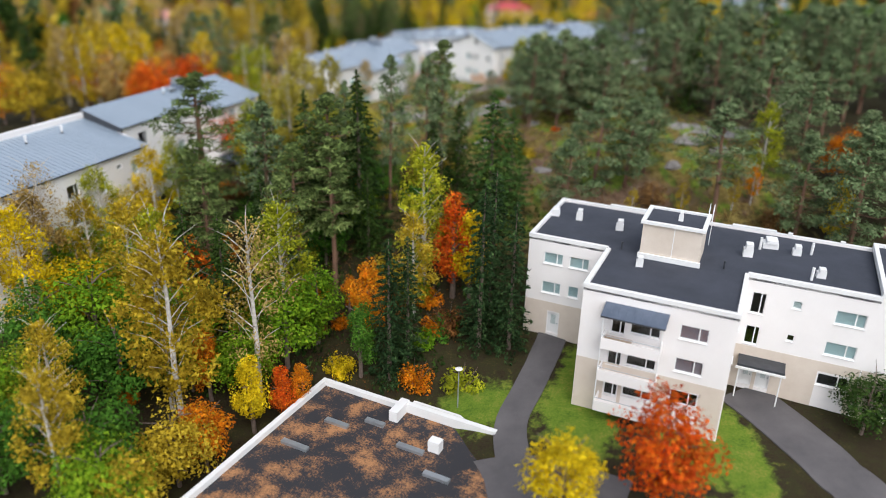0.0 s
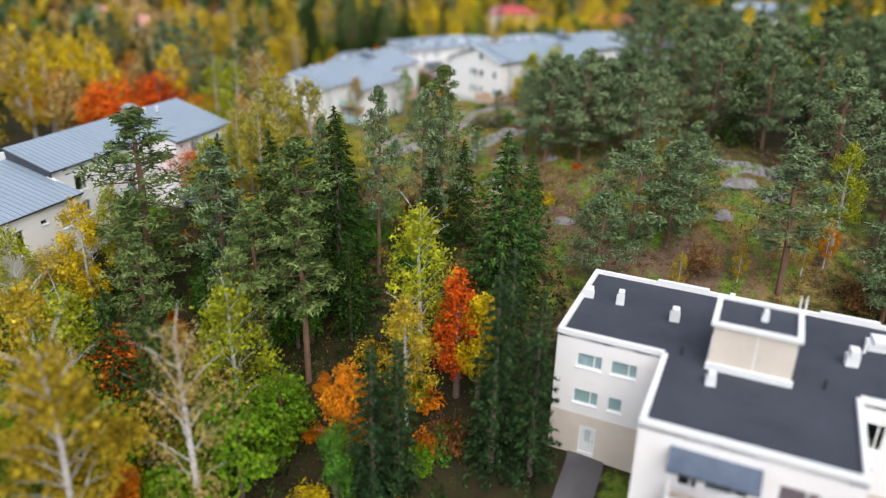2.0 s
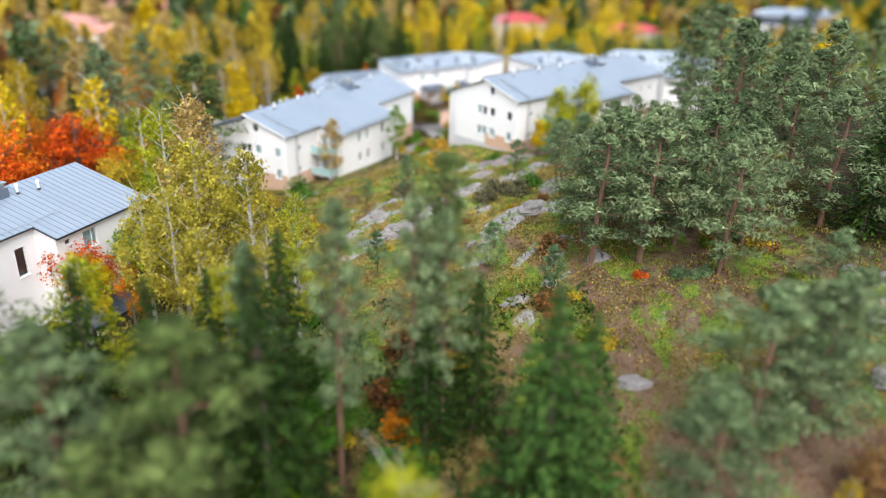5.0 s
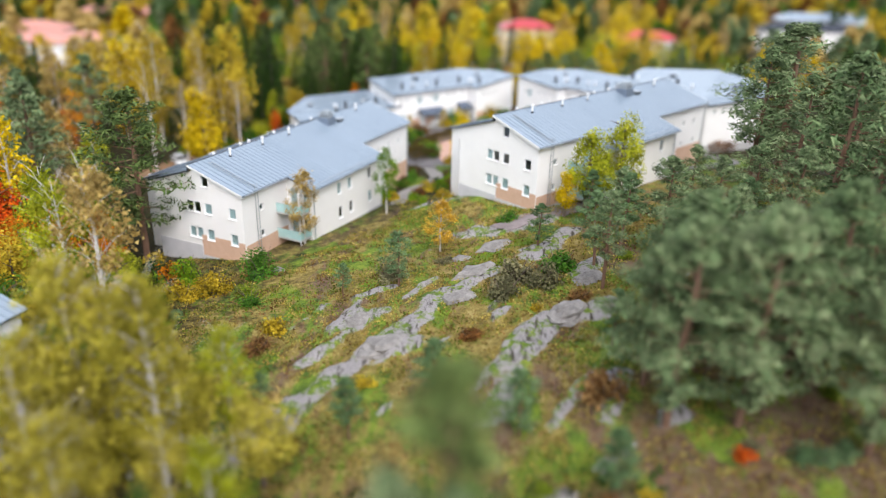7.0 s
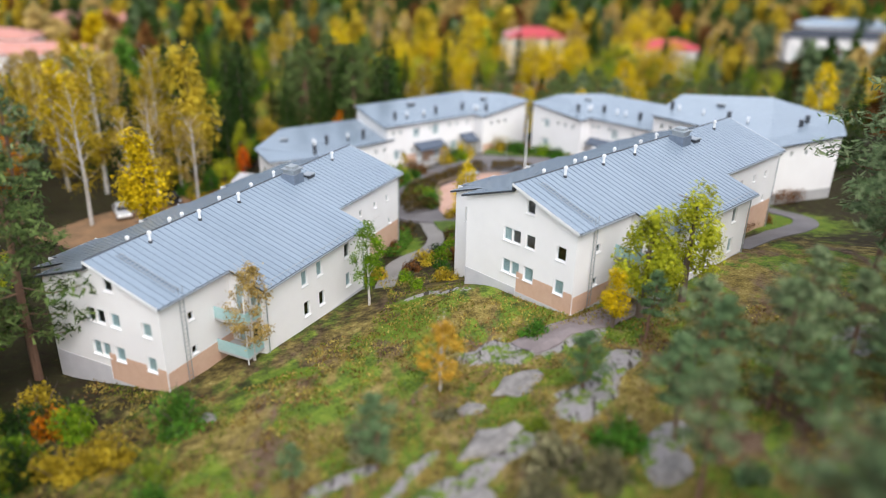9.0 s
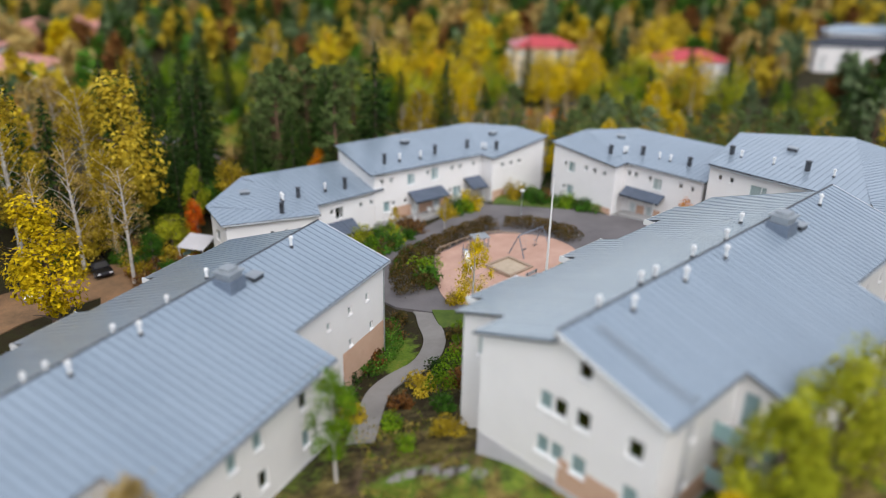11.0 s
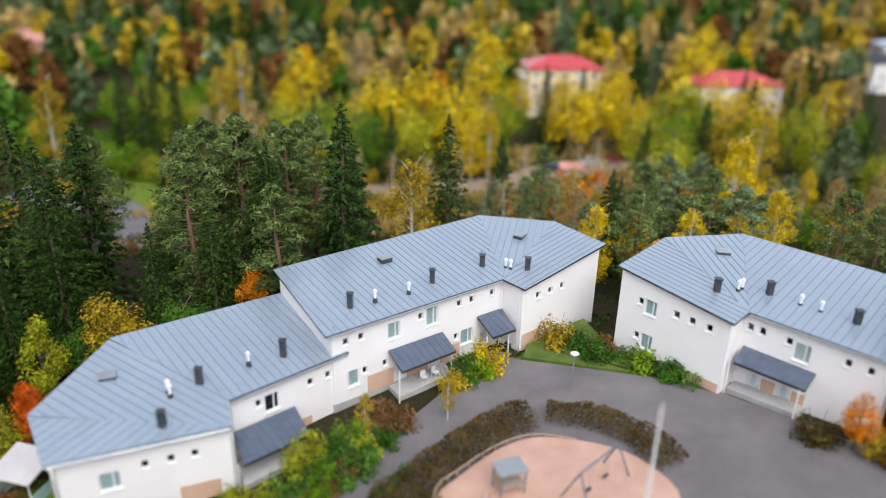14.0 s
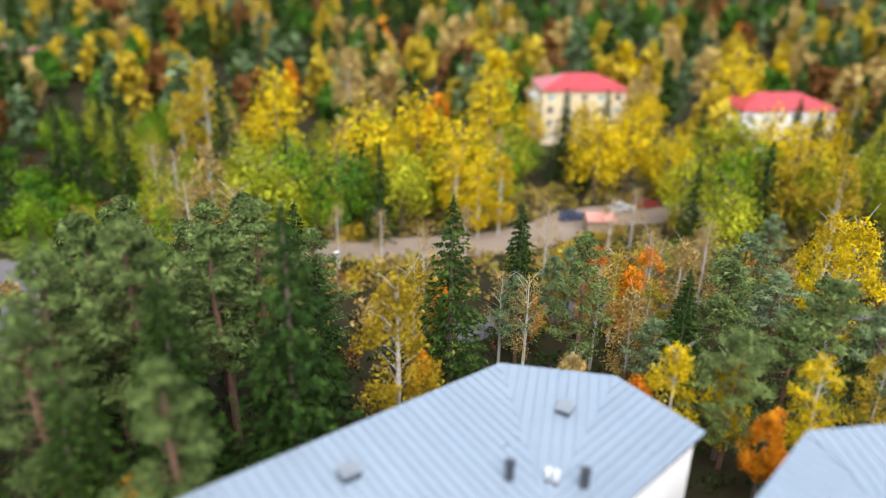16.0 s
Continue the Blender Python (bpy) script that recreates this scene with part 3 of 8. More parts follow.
def land_mat():
    """Forest floor of needles and leaves; moss and heather, grey granite and lawn where the land has them."""
    m, n, l, b = node_mat("land", 0.95)
    pos = n.new("ShaderNodeNewGeometry").outputs["Position"]

    def attr(key):
        a = n.new("ShaderNodeAttribute")
        a.attribute_name = key
        return a.outputs["Fac"]

    fine, mid, big = noise_tex(n, l, 6.0, 5, 0.7, pos), noise_tex(n, l, 0.9, 5, 0.65, pos), noise_tex(n, l, 0.14, 4, 0.6, pos)
    speck = mix(n, l, 0.5, mid, fine)
    # needle and leaf litter, its colour darkened further for shade between close trees
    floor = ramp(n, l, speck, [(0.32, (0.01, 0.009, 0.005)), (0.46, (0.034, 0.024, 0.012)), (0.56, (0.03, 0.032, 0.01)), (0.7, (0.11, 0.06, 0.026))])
    rust = ramp(n, l, speck, [(0.3, (0.03, 0.02, 0.014)), (0.44, (0.11, 0.065, 0.04)), (0.54, (0.19, 0.125, 0.085)), (0.64, (0.11, 0.115, 0.035)), (0.76, (0.33, 0.26, 0.2))])
    straw = ramp(n, l, speck, [(0.3, (0.036, 0.03, 0.01)), (0.44, (0.14, 0.105, 0.028)), (0.54, (0.27, 0.205, 0.06)), (0.7, (0.46, 0.38, 0.165))])
    green = ramp(n, l, speck, [(0.3, (0.025, 0.035, 0.012)), (0.44, (0.07, 0.12, 0.02)), (0.54, (0.16, 0.23, 0.025)), (0.7, (0.3, 0.31, 0.06))])

    def between(fac, low, high):
        q = n.new("ShaderNodeMapRange")
        q.inputs[1].default_value, q.inputs[2].default_value = low, high
        l.new(fac, q.inputs[0])
        return q.outputs[0]

    drift = noise_tex(n, l, 0.3, 5, 0.65, pos, (1.0, 0.45, 1.0, -35))
    moss = mix(n, l, between(drift, 0.38, 0.5), rust, straw)
    lawn = ramp(n, l, mix(n, l, 0.5, mid, fine), [(0.32, (0.05, 0.1, 0.01)), (0.5, (0.115, 0.185, 0.018)), (0.68, (0.24, 0.22, 0.045))])
    stone = ramp(n, l, mix(n, l, 0.5, noise_tex(n, l, 2.2, 6, 0.75, pos), fine), [(0.32, (0.07, 0.062, 0.062)), (0.41, (0.19, 0.175, 0.175)), (0.5, (0.33, 0.305, 0.305)), (0.6, (0.24, 0.22, 0.23)), (0.7, (0.58, 0.55, 0.53))])

    def edge(a, push, low, high):
        s = n.new("ShaderNodeMath")
        s.operation = "MULTIPLY_ADD"
        s.inputs[1].default_value = push
        l.new(mid, s.inputs[0])
        l.new(a, s.inputs[2])
        q = n.new("ShaderNodeMapRange")
        q.inputs[1].default_value, q.inputs[2].default_value = low, high
        l.new(s.outputs[0], q.inputs[0])
        return q.outputs[0]

    moss = mix(n, l, edge(attr("soil"), 0.9, 0.75, 1.1), moss, rust)
    moss = mix(n, l, between(noise_tex(n, l, 0.36, 5, 0.65, pos, (1.0, 0.5, 1.0, -40)), 0.49, 0.57), moss, green)
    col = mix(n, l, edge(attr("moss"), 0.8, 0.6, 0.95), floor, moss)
    col = mix(n, l, edge(attr("lawn"), 1.3, 0.95, 1.25), col, lawn)
    seams = noise_tex(n, l, 0.9, 6, 0.7, pos, (2.2, 0.5, 1.0, -35))
    stone = mix(n, l, between(seams, 0.4, 0.47), (0.06, 0.052, 0.04), stone)
    stone = mix(n, l, between(noise_tex(n, l, 0.8, 6, 0.75, pos), 0.5, 0.58), stone, green)
    ragged = mix(n, l, 0.5, mid, fine)
    rim = n.new("ShaderNodeMath")
    rim.operation = "MULTIPLY_ADD"
    rim.inputs[1].default_value = 1.6
    l.new(ragged, rim.inputs[0])
    l.new(attr("rock"), rim.inputs[2])
    col = mix(n, l, between(rim.outputs[0], 1.18, 1.32), col, stone)
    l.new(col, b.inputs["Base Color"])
    b.inputs["Specular IOR Level"].default_value = 0.2
    bump(n, l, b, mix(n, l, 0.5, mid, fine), 0.8, 0.2)
    return m


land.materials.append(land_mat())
tagged(new("ground", land), "wooded land with moss, bare granite, lawn and fallen leaves", "ground", kind="structure")


def height_at(x, y):
    return ground(x, y) + relief(x, y)


def ribbon(name, pts, width, mat, label, category, up=0.05, flat=None):
    """A path laid over the land: a strip a few centimetres thick along a smoothed line."""
    pts = [Vector((*p, 0)) for p in pts]
    line = []
    for i in range(len(pts) - 1):
        a, b, c, d = pts[max(i - 1, 0)], pts[i], pts[i + 1], pts[min(i + 2, len(pts) - 1)]
        k = max(3, int((c - b).length / 0.8))
        for j in range(k):
            t = j / k
            line.append(0.5 * ((2 * b) + (c - a) * t + (2 * a - 5 * b + 4 * c - d) * t * t + (3 * b - a - 3 * c + d) * t ** 3))
    line.append(pts[-1])
    m = Mesh()
    rows = []
    for i, p in enumerate(line):
        d = (line[min(i + 1, len(line) - 1)] - line[max(i - 1, 0)]).normalized()
        s = Vector((-d.y, d.x, 0))
        row = []
        for f in (-0.5, -0.25, 0, 0.25, 0.5):
            q = p + s * (f * width)
            row.append((q.x, q.y, flat if flat is not None else height_at(q.x, q.y) + up + 0.05))
        rows.append(row)
    for r0, r1 in zip(rows, rows[1:]):
        for i in range(4):
            m.poly([r0[i], r0[i + 1], r1[i + 1], r1[i]][::-1])
        for i in (0, 4):
            lo = lambda p: (p[0], p[1], p[2] - 0.3)
            m.poly([r0[i], r1[i], lo(r1[i]), lo(r0[i])] if i else [r1[0], r0[0], lo(r0[0]), lo(r1[0])])
    return solid(name, m, mat, label, category, kind="structure")


def slab(name, plan, mat, label, category, z=None, up=0.05):
    """A flat field of paving over a plan."""
    m = Mesh()
    if z is None:
        z = max(height_at(*p) for p in plan) + up
    m.prism(plan, z - 0.5, z)
    return solid(name, m, mat, label, category, kind="structure")


# ---- the flat-roofed block of flats ----
def flats():
    root = thing("apartment_building", "white flat-roofed block of flats with beige ground floor and balconies", "building", (11.9, 52.1, 0), -25)
    zt, mid, zb = 18.75, 13.2, 4.0
    ring = [(0, 0), (11.7, 0), (11.7, 8.1), (21.4, 8.1), (36, 8.1), (36, 19), (-7.2, 19), (-7.2, 8.1), (0, 8.1)]
    rows = ((16.0, 17.15), (13.1, 14.25), (10.1, 11.25))
    sets = {
        0: [(7.7, 9.8, 15.8, 17.0, "curtain"), (7.7, 9.8, 12.9, 14.1, "curtain"), (7.7, 9.8, 10.0, 11.2, "dark"), (2.5, 3.6, 15.0, 17.0, "dark"), (4.0, 6.3, 15.3, 16.8, "dark"), (2.5, 3.6, 12.1, 14.1, "dark"), (4.0, 6.3, 12.4, 14.0, "dark"), (2.5, 3.6, 9.2, 11.2, "dark"), (4.0, 6.3, 9.5, 11.1, "dark")],
        1: [(3.0, 4.2, 15.9, 17.0), (3.0, 4.2, 13.0, 14.1)],
        2: [(0.6, 1.7, 15.3, 17.2), (0.6, 1.7, 12.4, 14.1), (3.7, 4.4, 16.4, 17.1, "white"), (3.8, 4.4, 13.4, 14.0), (6.9, 9.1, 15.8, 17.0, "blind"), (6.7, 9.0, 12.9, 14.1, "blind"), (6.7, 9.0, 10.0, 11.1)],
        3: [(2.0, 4.2, 15.8, 17.0, "blind"), (2.0, 4.2, 12.9, 14.1), (8.0, 10.2, 15.8, 17.0), (8.0, 10.2, 12.9, 14.1, "blind")],
        6: [(2.5, 4.4, 15.9, 17.0), (2.5, 4.4, 13.0, 14.1), (6.5, 8.4, 15.9, 17.0), (6.5, 8.4, 13.0, 14.1)],
        7: [(1.5, 3.3, 16.1, 17.2, "blind"), (3.9, 5.7, 16.1, 17.2, "blind"), (1.5, 3.3, 13.1, 14.25, "blind"), (4.0, 5.0, 13.1, 14.25, "blind")],
    }
    doors = {7: [(2.3, 3.4, 9.0, 11.1)], 2: [(0.8, 1.8, 8.4, 10.5), (2.2, 3.2, 8.4, 10.5)]}
    for i, p in enumerate(ring):
        q = ring[(i + 1) % len(ring)]
        top = zt + 0.5 if i in (3, 4) else zt
        facade(root, p, q, zb, top, top, WHITE, sets.get(i, ()), doors.get(i, ()))
        ln = (Vector(q) - Vector(p)).length
        gaps = sorted([w[:2] for w in sets.get(i, ()) if w[2] < 12.1] + [w[:2] for w in doors.get(i, ())])
        s = 0.02
        for a, b in gaps + [(ln - 0.02, ln)]:
            if a - s > 0.1:
                patch(root, p, q, s, a - 0.06, zb, 12.2, BEIGE)
            s = max(s, b + 0.06)
        for a, b in gaps:
            patch(root, p, q, a - 0.06, b + 0.06, 11.3, 12.2, BEIGE)
    for plan, z in ((ring[:3] + [(11.7, 8.1), (0, 8.1)], zt - 0.22), ([(-7.2, 8.1), (21.4, 8.1), (21.4, 19), (-7.2, 19)], zt - 0.22), ([(21.4, 8.1), (36, 8.1), (36, 19), (21.4, 19)], zt + 0.28)):
        m = Mesh()
        m.prism([p for k, p in enumerate(plan) if p not in plan[:k]], z - 0.3, z)
        part("roof", m, BITUMEN, root, "dark bitumen felt roof")
    outline = [((-7.2, 19), (21.4, 19)), ((-7.2, 8.1), (-7.2, 19)), ((-7.2, 8.1), (0, 8.1)), ((0, 0), (0, 8.1)), ((0, 0), (11.7, 0)), ((11.7, 0), (11.7, 8.1)), ((11.7, 8.1), (21.4, 8.1)), ((21.4, 8.1), (21.4, 19)), ((21.4, 8.1), (36, 8.1)), ((21.4, 19), (36, 19))]
    for k, (p, q) in enumerate(outline):
        m = Mesh()
        low, up = (zt - 0.3, zt + 0.05) if k < 7 else (zt, zt + 0.55)
        x0, x1, y0, y1 = min(p[0], q[0]) - 0.05, max(p[0], q[0]) + 0.05, min(p[1], q[1]) - 0.05, max(p[1], q[1]) + 0.05
        if x1 - x0 < y1 - y0:
            x1 = x0 + 0.34 if p[0] < 5 or p[0] > 21 else x1
            x0 = x1 - 0.34
            y0, y1 = y0 + 0.3, y1 - 0.3
        elif p[1] > 15:
            y0 = y1 - 0.34
        else:
            y1 = y0 + 0.34
        m.box((x0, y0, low), (x1, y1, up))
        part("parapet", m, PAINT, root)
    for x in (-2.2, 3.2, 9.5, 14.4, 18.8):
        m = Mesh()
        m.box((x, 18.72, zt + 0.05), (x + 3.9 if x in (-2.2, 9.5) else x + 0.4, 19.12, zt + 0.22))
        part("ridge_rail", m, PAINT, root)
    # the lift house on the roof
    house, cap, top = Mesh(), Mesh(), Mesh()
    house.box((2.8, 7.8, zt - 0.3), (7.7, 11.8, 21.75))
    part("lift_house", house, BEIGE, root, "pale beige panelled lift house")
    for lo, hi in (((2.6, 7.6, 21.7), (7.9, 7.95, 21.95)), ((2.6, 11.65, 21.7), (7.9, 12.0, 21.95)), ((2.6, 7.95, 21.7), (2.95, 11.65, 21.95)), ((7.55, 7.95, 21.7), (7.9, 11.65, 21.95))):
        m = Mesh()
        m.box(lo, hi)
        part("parapet", m, PAINT, root)
    top.box((2.95, 7.95, 21.7), (7.55, 11.65, 21.78))
    part("roof", top, BITUMEN, root)
    for lo, hi in (((2.65, 7.62, zt - 0.2), (7.85, 7.8, zt + 0.25)), ((2.65, 7.8, zt - 0.2), (2.8, 11.8, zt + 0.12)), ((5.4, 7.76, zt + 0.25), (5.46, 7.8, 21.7))):
        m = Mesh()
        m.box(lo, hi)
        part("skirting", m, PAINT, root)
    g = bar(root, "hoop_rail", [(7.6, 11.9, 21.2), (7.6, 12.2, 22.3), (7.6, 12.5, 22.7), (7.6, 12.8, 22.3), (7.6, 12.9, zt)], 0.035, PAINT)
    bar(root, "hoop_rail", [(7.95, 11.9, 21.2), (7.95, 12.2, 22.3), (7.95, 12.5, 22.7), (7.95, 12.8, 22.3), (7.95, 12.9, zt)], 0.035, PAINT)
    # fans and pipes on the felt
    for x, y, w, h in ((-6.7, 14.4, 0.9, 0.7), (-4.2, 14.2, 0.6, 1.1), (-0.1, 13.4, 0.7, 1.0), (3.2, 5.9, 0.6, 0.9), (11.3, 12.5, 0.8, 1.2), (13.0, 15.6, 1.3, 0.8), (15.2, 14.8, 0.7, 0.9), (17.1, 10.6, 0.7, 0.8), (5.6, 9.6, 0.4, 0.8), (27, 14, 0.9, 1.0)):
        z = zt - 0.22 if x < 21 else zt + 0.28
        z = 21.78 if (x, y) == (5.6, 9.6) else z
        b, c = Mesh(), Mesh()
        b.box((-w / 2, -w * 0.42, 0), (w / 2, w * 0.42, h * 0.62))
        c.box((-w * 0.3, -w * 0.5, h * 0.62), (w * 0.42, w * 0.5, h))
        ob = part("roof_fan", b, PAINT, root, at=pose(x, y, z, 0, 0, 8))
        part("cowl", c, PAINT, ob)
    for x, y in ((12.2, 14.6), (16.4, 15.4), (16.4, 9.6)):
        bar(root, "vent_pipe", [(x, y, zt - 0.3), (x, y, zt + 0.9)], 0.12, PAINT, 8)
    for x, y in ((1.1, 8.8), (9.7, 8.6)):
        bar(root, "vent_pipe", [(x, y, zt - 0.3), (x, y, zt + 0.5)], 0.09, DARKTRIM, 8)
    # balcony stack on the front
    for k, z in enumerate((14.4, 11.5, 8.6)):
        f, r = Mesh(), Mesh()
        f.box((2.1, -1.5, z - 0.2), (6.6, 0, z))
        ob = part("balcony", f, WHITE, root, "white concrete balcony")
        r.box((2.1, -1.5, z), (6.6, -1.4, z + 0.75))
        part("parapet", r, WHITE, ob)
        for x in (2.1, 6.5):
            s = Mesh()
            s.box((x, -1.4, z), (x + 0.1, 0, z + 0.75))
            part("parapet", s, WHITE, ob)
        bar(ob, "handrail", [(2.1, -1.45, z + 1.0), (6.6, -1.45, z + 1.0)], 0.03, GALV)
        for x in (2.05, 6.55):
            bar(ob, "post", [(x + 0.05, -1.45, z), (x + 0.05, -1.45, z + 2.7)], 0.05, PAINT, 4)
        if k == 0:
            s = Mesh()
            s.prism([(2.3, -1.35), (4.4, -1.35), (4.4, -0.9), (2.3, -0.9)], z, z + 0.8)
            part("balcony_cabinet", s, TIMBER, ob)
    sheet(root, [(1.9, -1.7), (6.8, -1.7), (6.8, 0), (1.9, 0)], [17.15, 17.15, 17.6, 17.6], -90, 0.6, PORCH, 0.12, "balcony_roof")
    # porch over the entrance
    m = Mesh()
    m.box((12.2, 6.3, 11.0), (15.9, 8.1, 11.3))
    pr = part("porch_roof", m, DARKTRIM, root)
    m = Mesh()
    m.box((12.1, 6.2, 10.9), (16.0, 6.3, 11.1))
    part("fascia", m, PAINT, pr)
    for x in (12.4, 15.7):
        bar(pr, "post", [(x, 6.45, 7.0), (x, 6.45, 11.0)], 0.06, PAINT)
    return root


# ---- the two long gabled houses on the hill ----
def long_house(at, turn, ze, zb, cellar, foot, looks):
    """A two-storey house with a stepped sheet roof. ze: eave height; zb: foot of the walls; cellar: top of the grey
    plinth at the gable; foot: lower edge of the peach render; looks: the sheet behind the gable windows, pale for
    reflected sky.
    """
    root = thing("apartment_house", "long white two-storey house with a blue-grey seamed metal roof", "house", (*at, 0), turn, group="gabled houses on the hill")
    s = 0.33
    hi = lambda y: ze + s * y if y <= 6.1 else ze + 1.55 - s * (y - 6.1)
    lo_row, up_row, top_row = (ze - 5.9, ze - 4.65), (ze - 3.05, ze - 1.85), (ze - 0.25, ze + 0.95)
    # gable wall runs from the high side to the eave corner, outside towards -x
    up_g, lo_g = (ze - 2.95, ze - 1.8), (ze - 5.75, ze - 4.55)
    cells = [(4.15, 5.0, *up_g), (5.08, 5.95, *up_g), (6.45, 7.4, *up_g), (9.5, 10.4, *up_g), (4.15, 5.0, *lo_g), (5.08, 5.95, *lo_g), (6.45, 7.4, *lo_g), (9.5, 10.4, *lo_g)]
    facade(root, (0, 11.3), (0, 0), zb, ze - 1.5, ze - 1.5, CREAM, [(*c, q) for c, q in zip(cells, looks)])
    facade(root, (0, 11.3), (0, 6.1), ze - 1.5, hi(11.3) - 0.12, ze + 1.4, CREAM)
    facade(root, (0, 6.1), (0, 0), ze - 1.5, hi(6.1) - 0.12, ze - 0.12, CREAM, [(1.15, 2.0, ze - 0.1, ze + 1.05, "dark")])
    facade(root, (0, 0), (7.1, 0), zb, ze - 0.12, ze - 0.12, CREAM, [(2.6, 3.2, ze - 2.6, ze - 1.9), (2.6, 3.2, ze - 5.4, ze - 4.7)])
    facade(root, (7.1, 0), (7.1, -3.1), zb, ze - 0.12, ze - 1.1, CREAM, [(0.4, 1.3, ze - 3.6, ze - 1.4), (1.7, 2.8, ze - 3.0, ze - 1.5), (0.4, 1.3, ze - 6.4, ze - 4.2), (1.7, 2.8, ze - 5.8, ze - 4.3)])
    bay = [(a, a + 0.85, ze - 3.3, ze - 1.95, q) for a, q in ((4.95, "blind"), (7.1, "blind"), (11.4, "dark"))] + [(a, a + 0.85, ze - 6.15, ze - 4.8, q) for a, q in ((5.1, "dark"), (7.3, "dark"), (11.5, "blind"))]
    facade(root, (7.1, -3.1), (21.6, -3.1), zb, ze - 1.15, ze - 1.15, CREAM, bay)
    facade(root, (21.6, -3.1), (21.6, 0), zb, ze - 1.1, ze - 0.12, CREAM, [(1.0, 2.0, *up_row, "blind"), (1.0, 2.0, *lo_row, "blind")])
    facade(root, (21.6, 0), (34.2, 0), zb, ze - 0.12, ze - 0.12, CREAM, [(4.6, 5.1, ze - 2.5, ze - 1.8), (7.4, 7.9, ze - 2.5, ze - 1.8), (9.9, 10.4, ze - 2.5, ze - 1.8), (7.4, 7.9, ze - 5.2, ze - 4.5), (10.4, 10.9, ze - 5.2, ze - 4.5)])
    facade(root, (34.2, 0), (34.2, 6.1), zb, ze - 0.12, hi(6.1) - 0.12, CREAM, [(2.5, 3.7, *up_row, "blind"), (2.5, 3.7, *lo_row, "blind")])
    facade(root, (34.2, 6.1), (34.2, 15.4), zb, ze + 1.4, hi(15.4) - 0.12, CREAM, [(3.0, 4.2, *up_row, "blind"), (3.0, 4.2, *lo_row, "blind")])
    facade(root, (34.2, 15.4), (2.8, 15.4), zb, hi(15.4) - 0.12, hi(15.4) - 0.12, CREAM, [(x, x + 1.4, ze - 4.2, ze - 2.6, "dark") for x in (2.0, 5.0, 10.5, 14.0, 20.0, 24.5, 28.5)] + [(x, x + 1.4, ze - 6.9, ze - 5.6) for x in (2.0, 10.5, 20.0, 28.5)])
    facade(root, (2.8, 15.4), (2.8, 11.3), zb, hi(15.4) - 0.12, hi(11.3) - 0.12, CREAM, [(1.2, 2.4, ze - 4.2, ze - 2.8)])
    facade(root, (2.8, 11.3), (0, 11.3), zb, hi(11.3) - 0.12, hi(11.3) - 0.12, CREAM)
    # peach render and grey plinth on the low storey
    top = ze - 5.3
    for a, b in ((5.75, 6.4), (7.46, 9.44), (10.46, 11.28)):
        patch(root, (0, 11.3), (0, 0), a, b, foot, top, PEACH)
    patch(root, (0, 11.3), (0, 0), 6.4, 7.46, foot, ze - 5.87, PEACH)
    patch(root, (0, 11.3), (0, 0), 9.44, 10.46, foot, ze - 5.87, PEACH)
    patch(root, (0, 11.3), (0, 0), 5.74, 11.3, zb, foot, PLINTH, "plinth", 0.03)
    patch(root, (0, 11.3), (0, 0), 0.02, 5.7, zb, cellar, PLINTH, "plinth", 0.03)
    patch(root, (0, 0), (7.1, 0), 0.1, 7.0, foot, ze - 5.6, PEACH)
    patch(root, (0, 0), (7.1, 0), 0.0, 7.1, zb, foot, PLINTH, "plinth", 0.03)
    patch(root, (7.1, -3.1), (21.6, -3.1), 0, 14.5, zb, foot + 0.3, PLINTH, "plinth", 0.03)
    patch(root, (21.6, 0), (34.2, 0), 6.5, 12.55, zb, ze - 5.3, PEACH)
    # roofs
    sheet(root, [(-0.35, -0.4), (6.8, -0.4), (6.8, -3.6), (21.95, -3.6), (21.95, -0.4), (34.6, -0.4), (34.6, 6.2), (-0.35, 6.2)], [ze + s * y for y in (-0.4, -0.4, -3.6, -3.6, -0.4, -0.4, 6.2, 6.2)], -90)
    north = [(-0.35, 6.2), (34.6, 6.2), (34.6, 15.8), (31.2, 15.8), (31.2, 17.3), (26.2, 17.3), (26.2, 15.8), (19.8, 15.8), (19.8, 17.3), (14.8, 17.3), (14.8, 15.8), (9.7, 15.8), (9.7, 17.3), (5.0, 17.3), (5.0, 15.8), (2.4, 15.8), (2.4, 11.7), (-0.35, 11.7)]
    sheet(root, north, [hi(y) - 0.0 for x, y in [(a, max(b, 6.11)) for a, b in north]], 90)
    # ridge board, verge boards, gutters, white soffits of the jutting corners
    m = Mesh()
    m.box((-0.35, 6.12, ze + 1.5), (34.6, 6.26, ze + 2.1))
    part("ridge_board", m, DARKTRIM, root)
    for x in (-0.4, 34.6):
        m = Mesh()
        m.poly([(x, -0.4, ze - 0.32), (x + 0.05, -0.4, ze - 0.32), (x + 0.05, 6.2, ze + 1.86), (x, 6.2, ze + 1.86)])
        m.poly([(x, -0.4, ze - 0.1), (x, 6.2, ze + 2.08), (x, 6.2, ze + 1.86), (x, -0.4, ze - 0.32)])
        m.poly([(x + 0.05, -0.4, ze - 0.32), (x + 0.05, 6.2, ze + 1.86), (x + 0.05, 6.2, ze + 2.08), (x + 0.05, -0.4, ze - 0.1)])
        m.poly([(x, -0.4, ze - 0.1), (x + 0.05, -0.4, ze - 0.1), (x + 0.05, 6.2, ze + 2.08), (x, 6.2, ze + 2.08)])
        part("verge_board", m, PAINT, root)
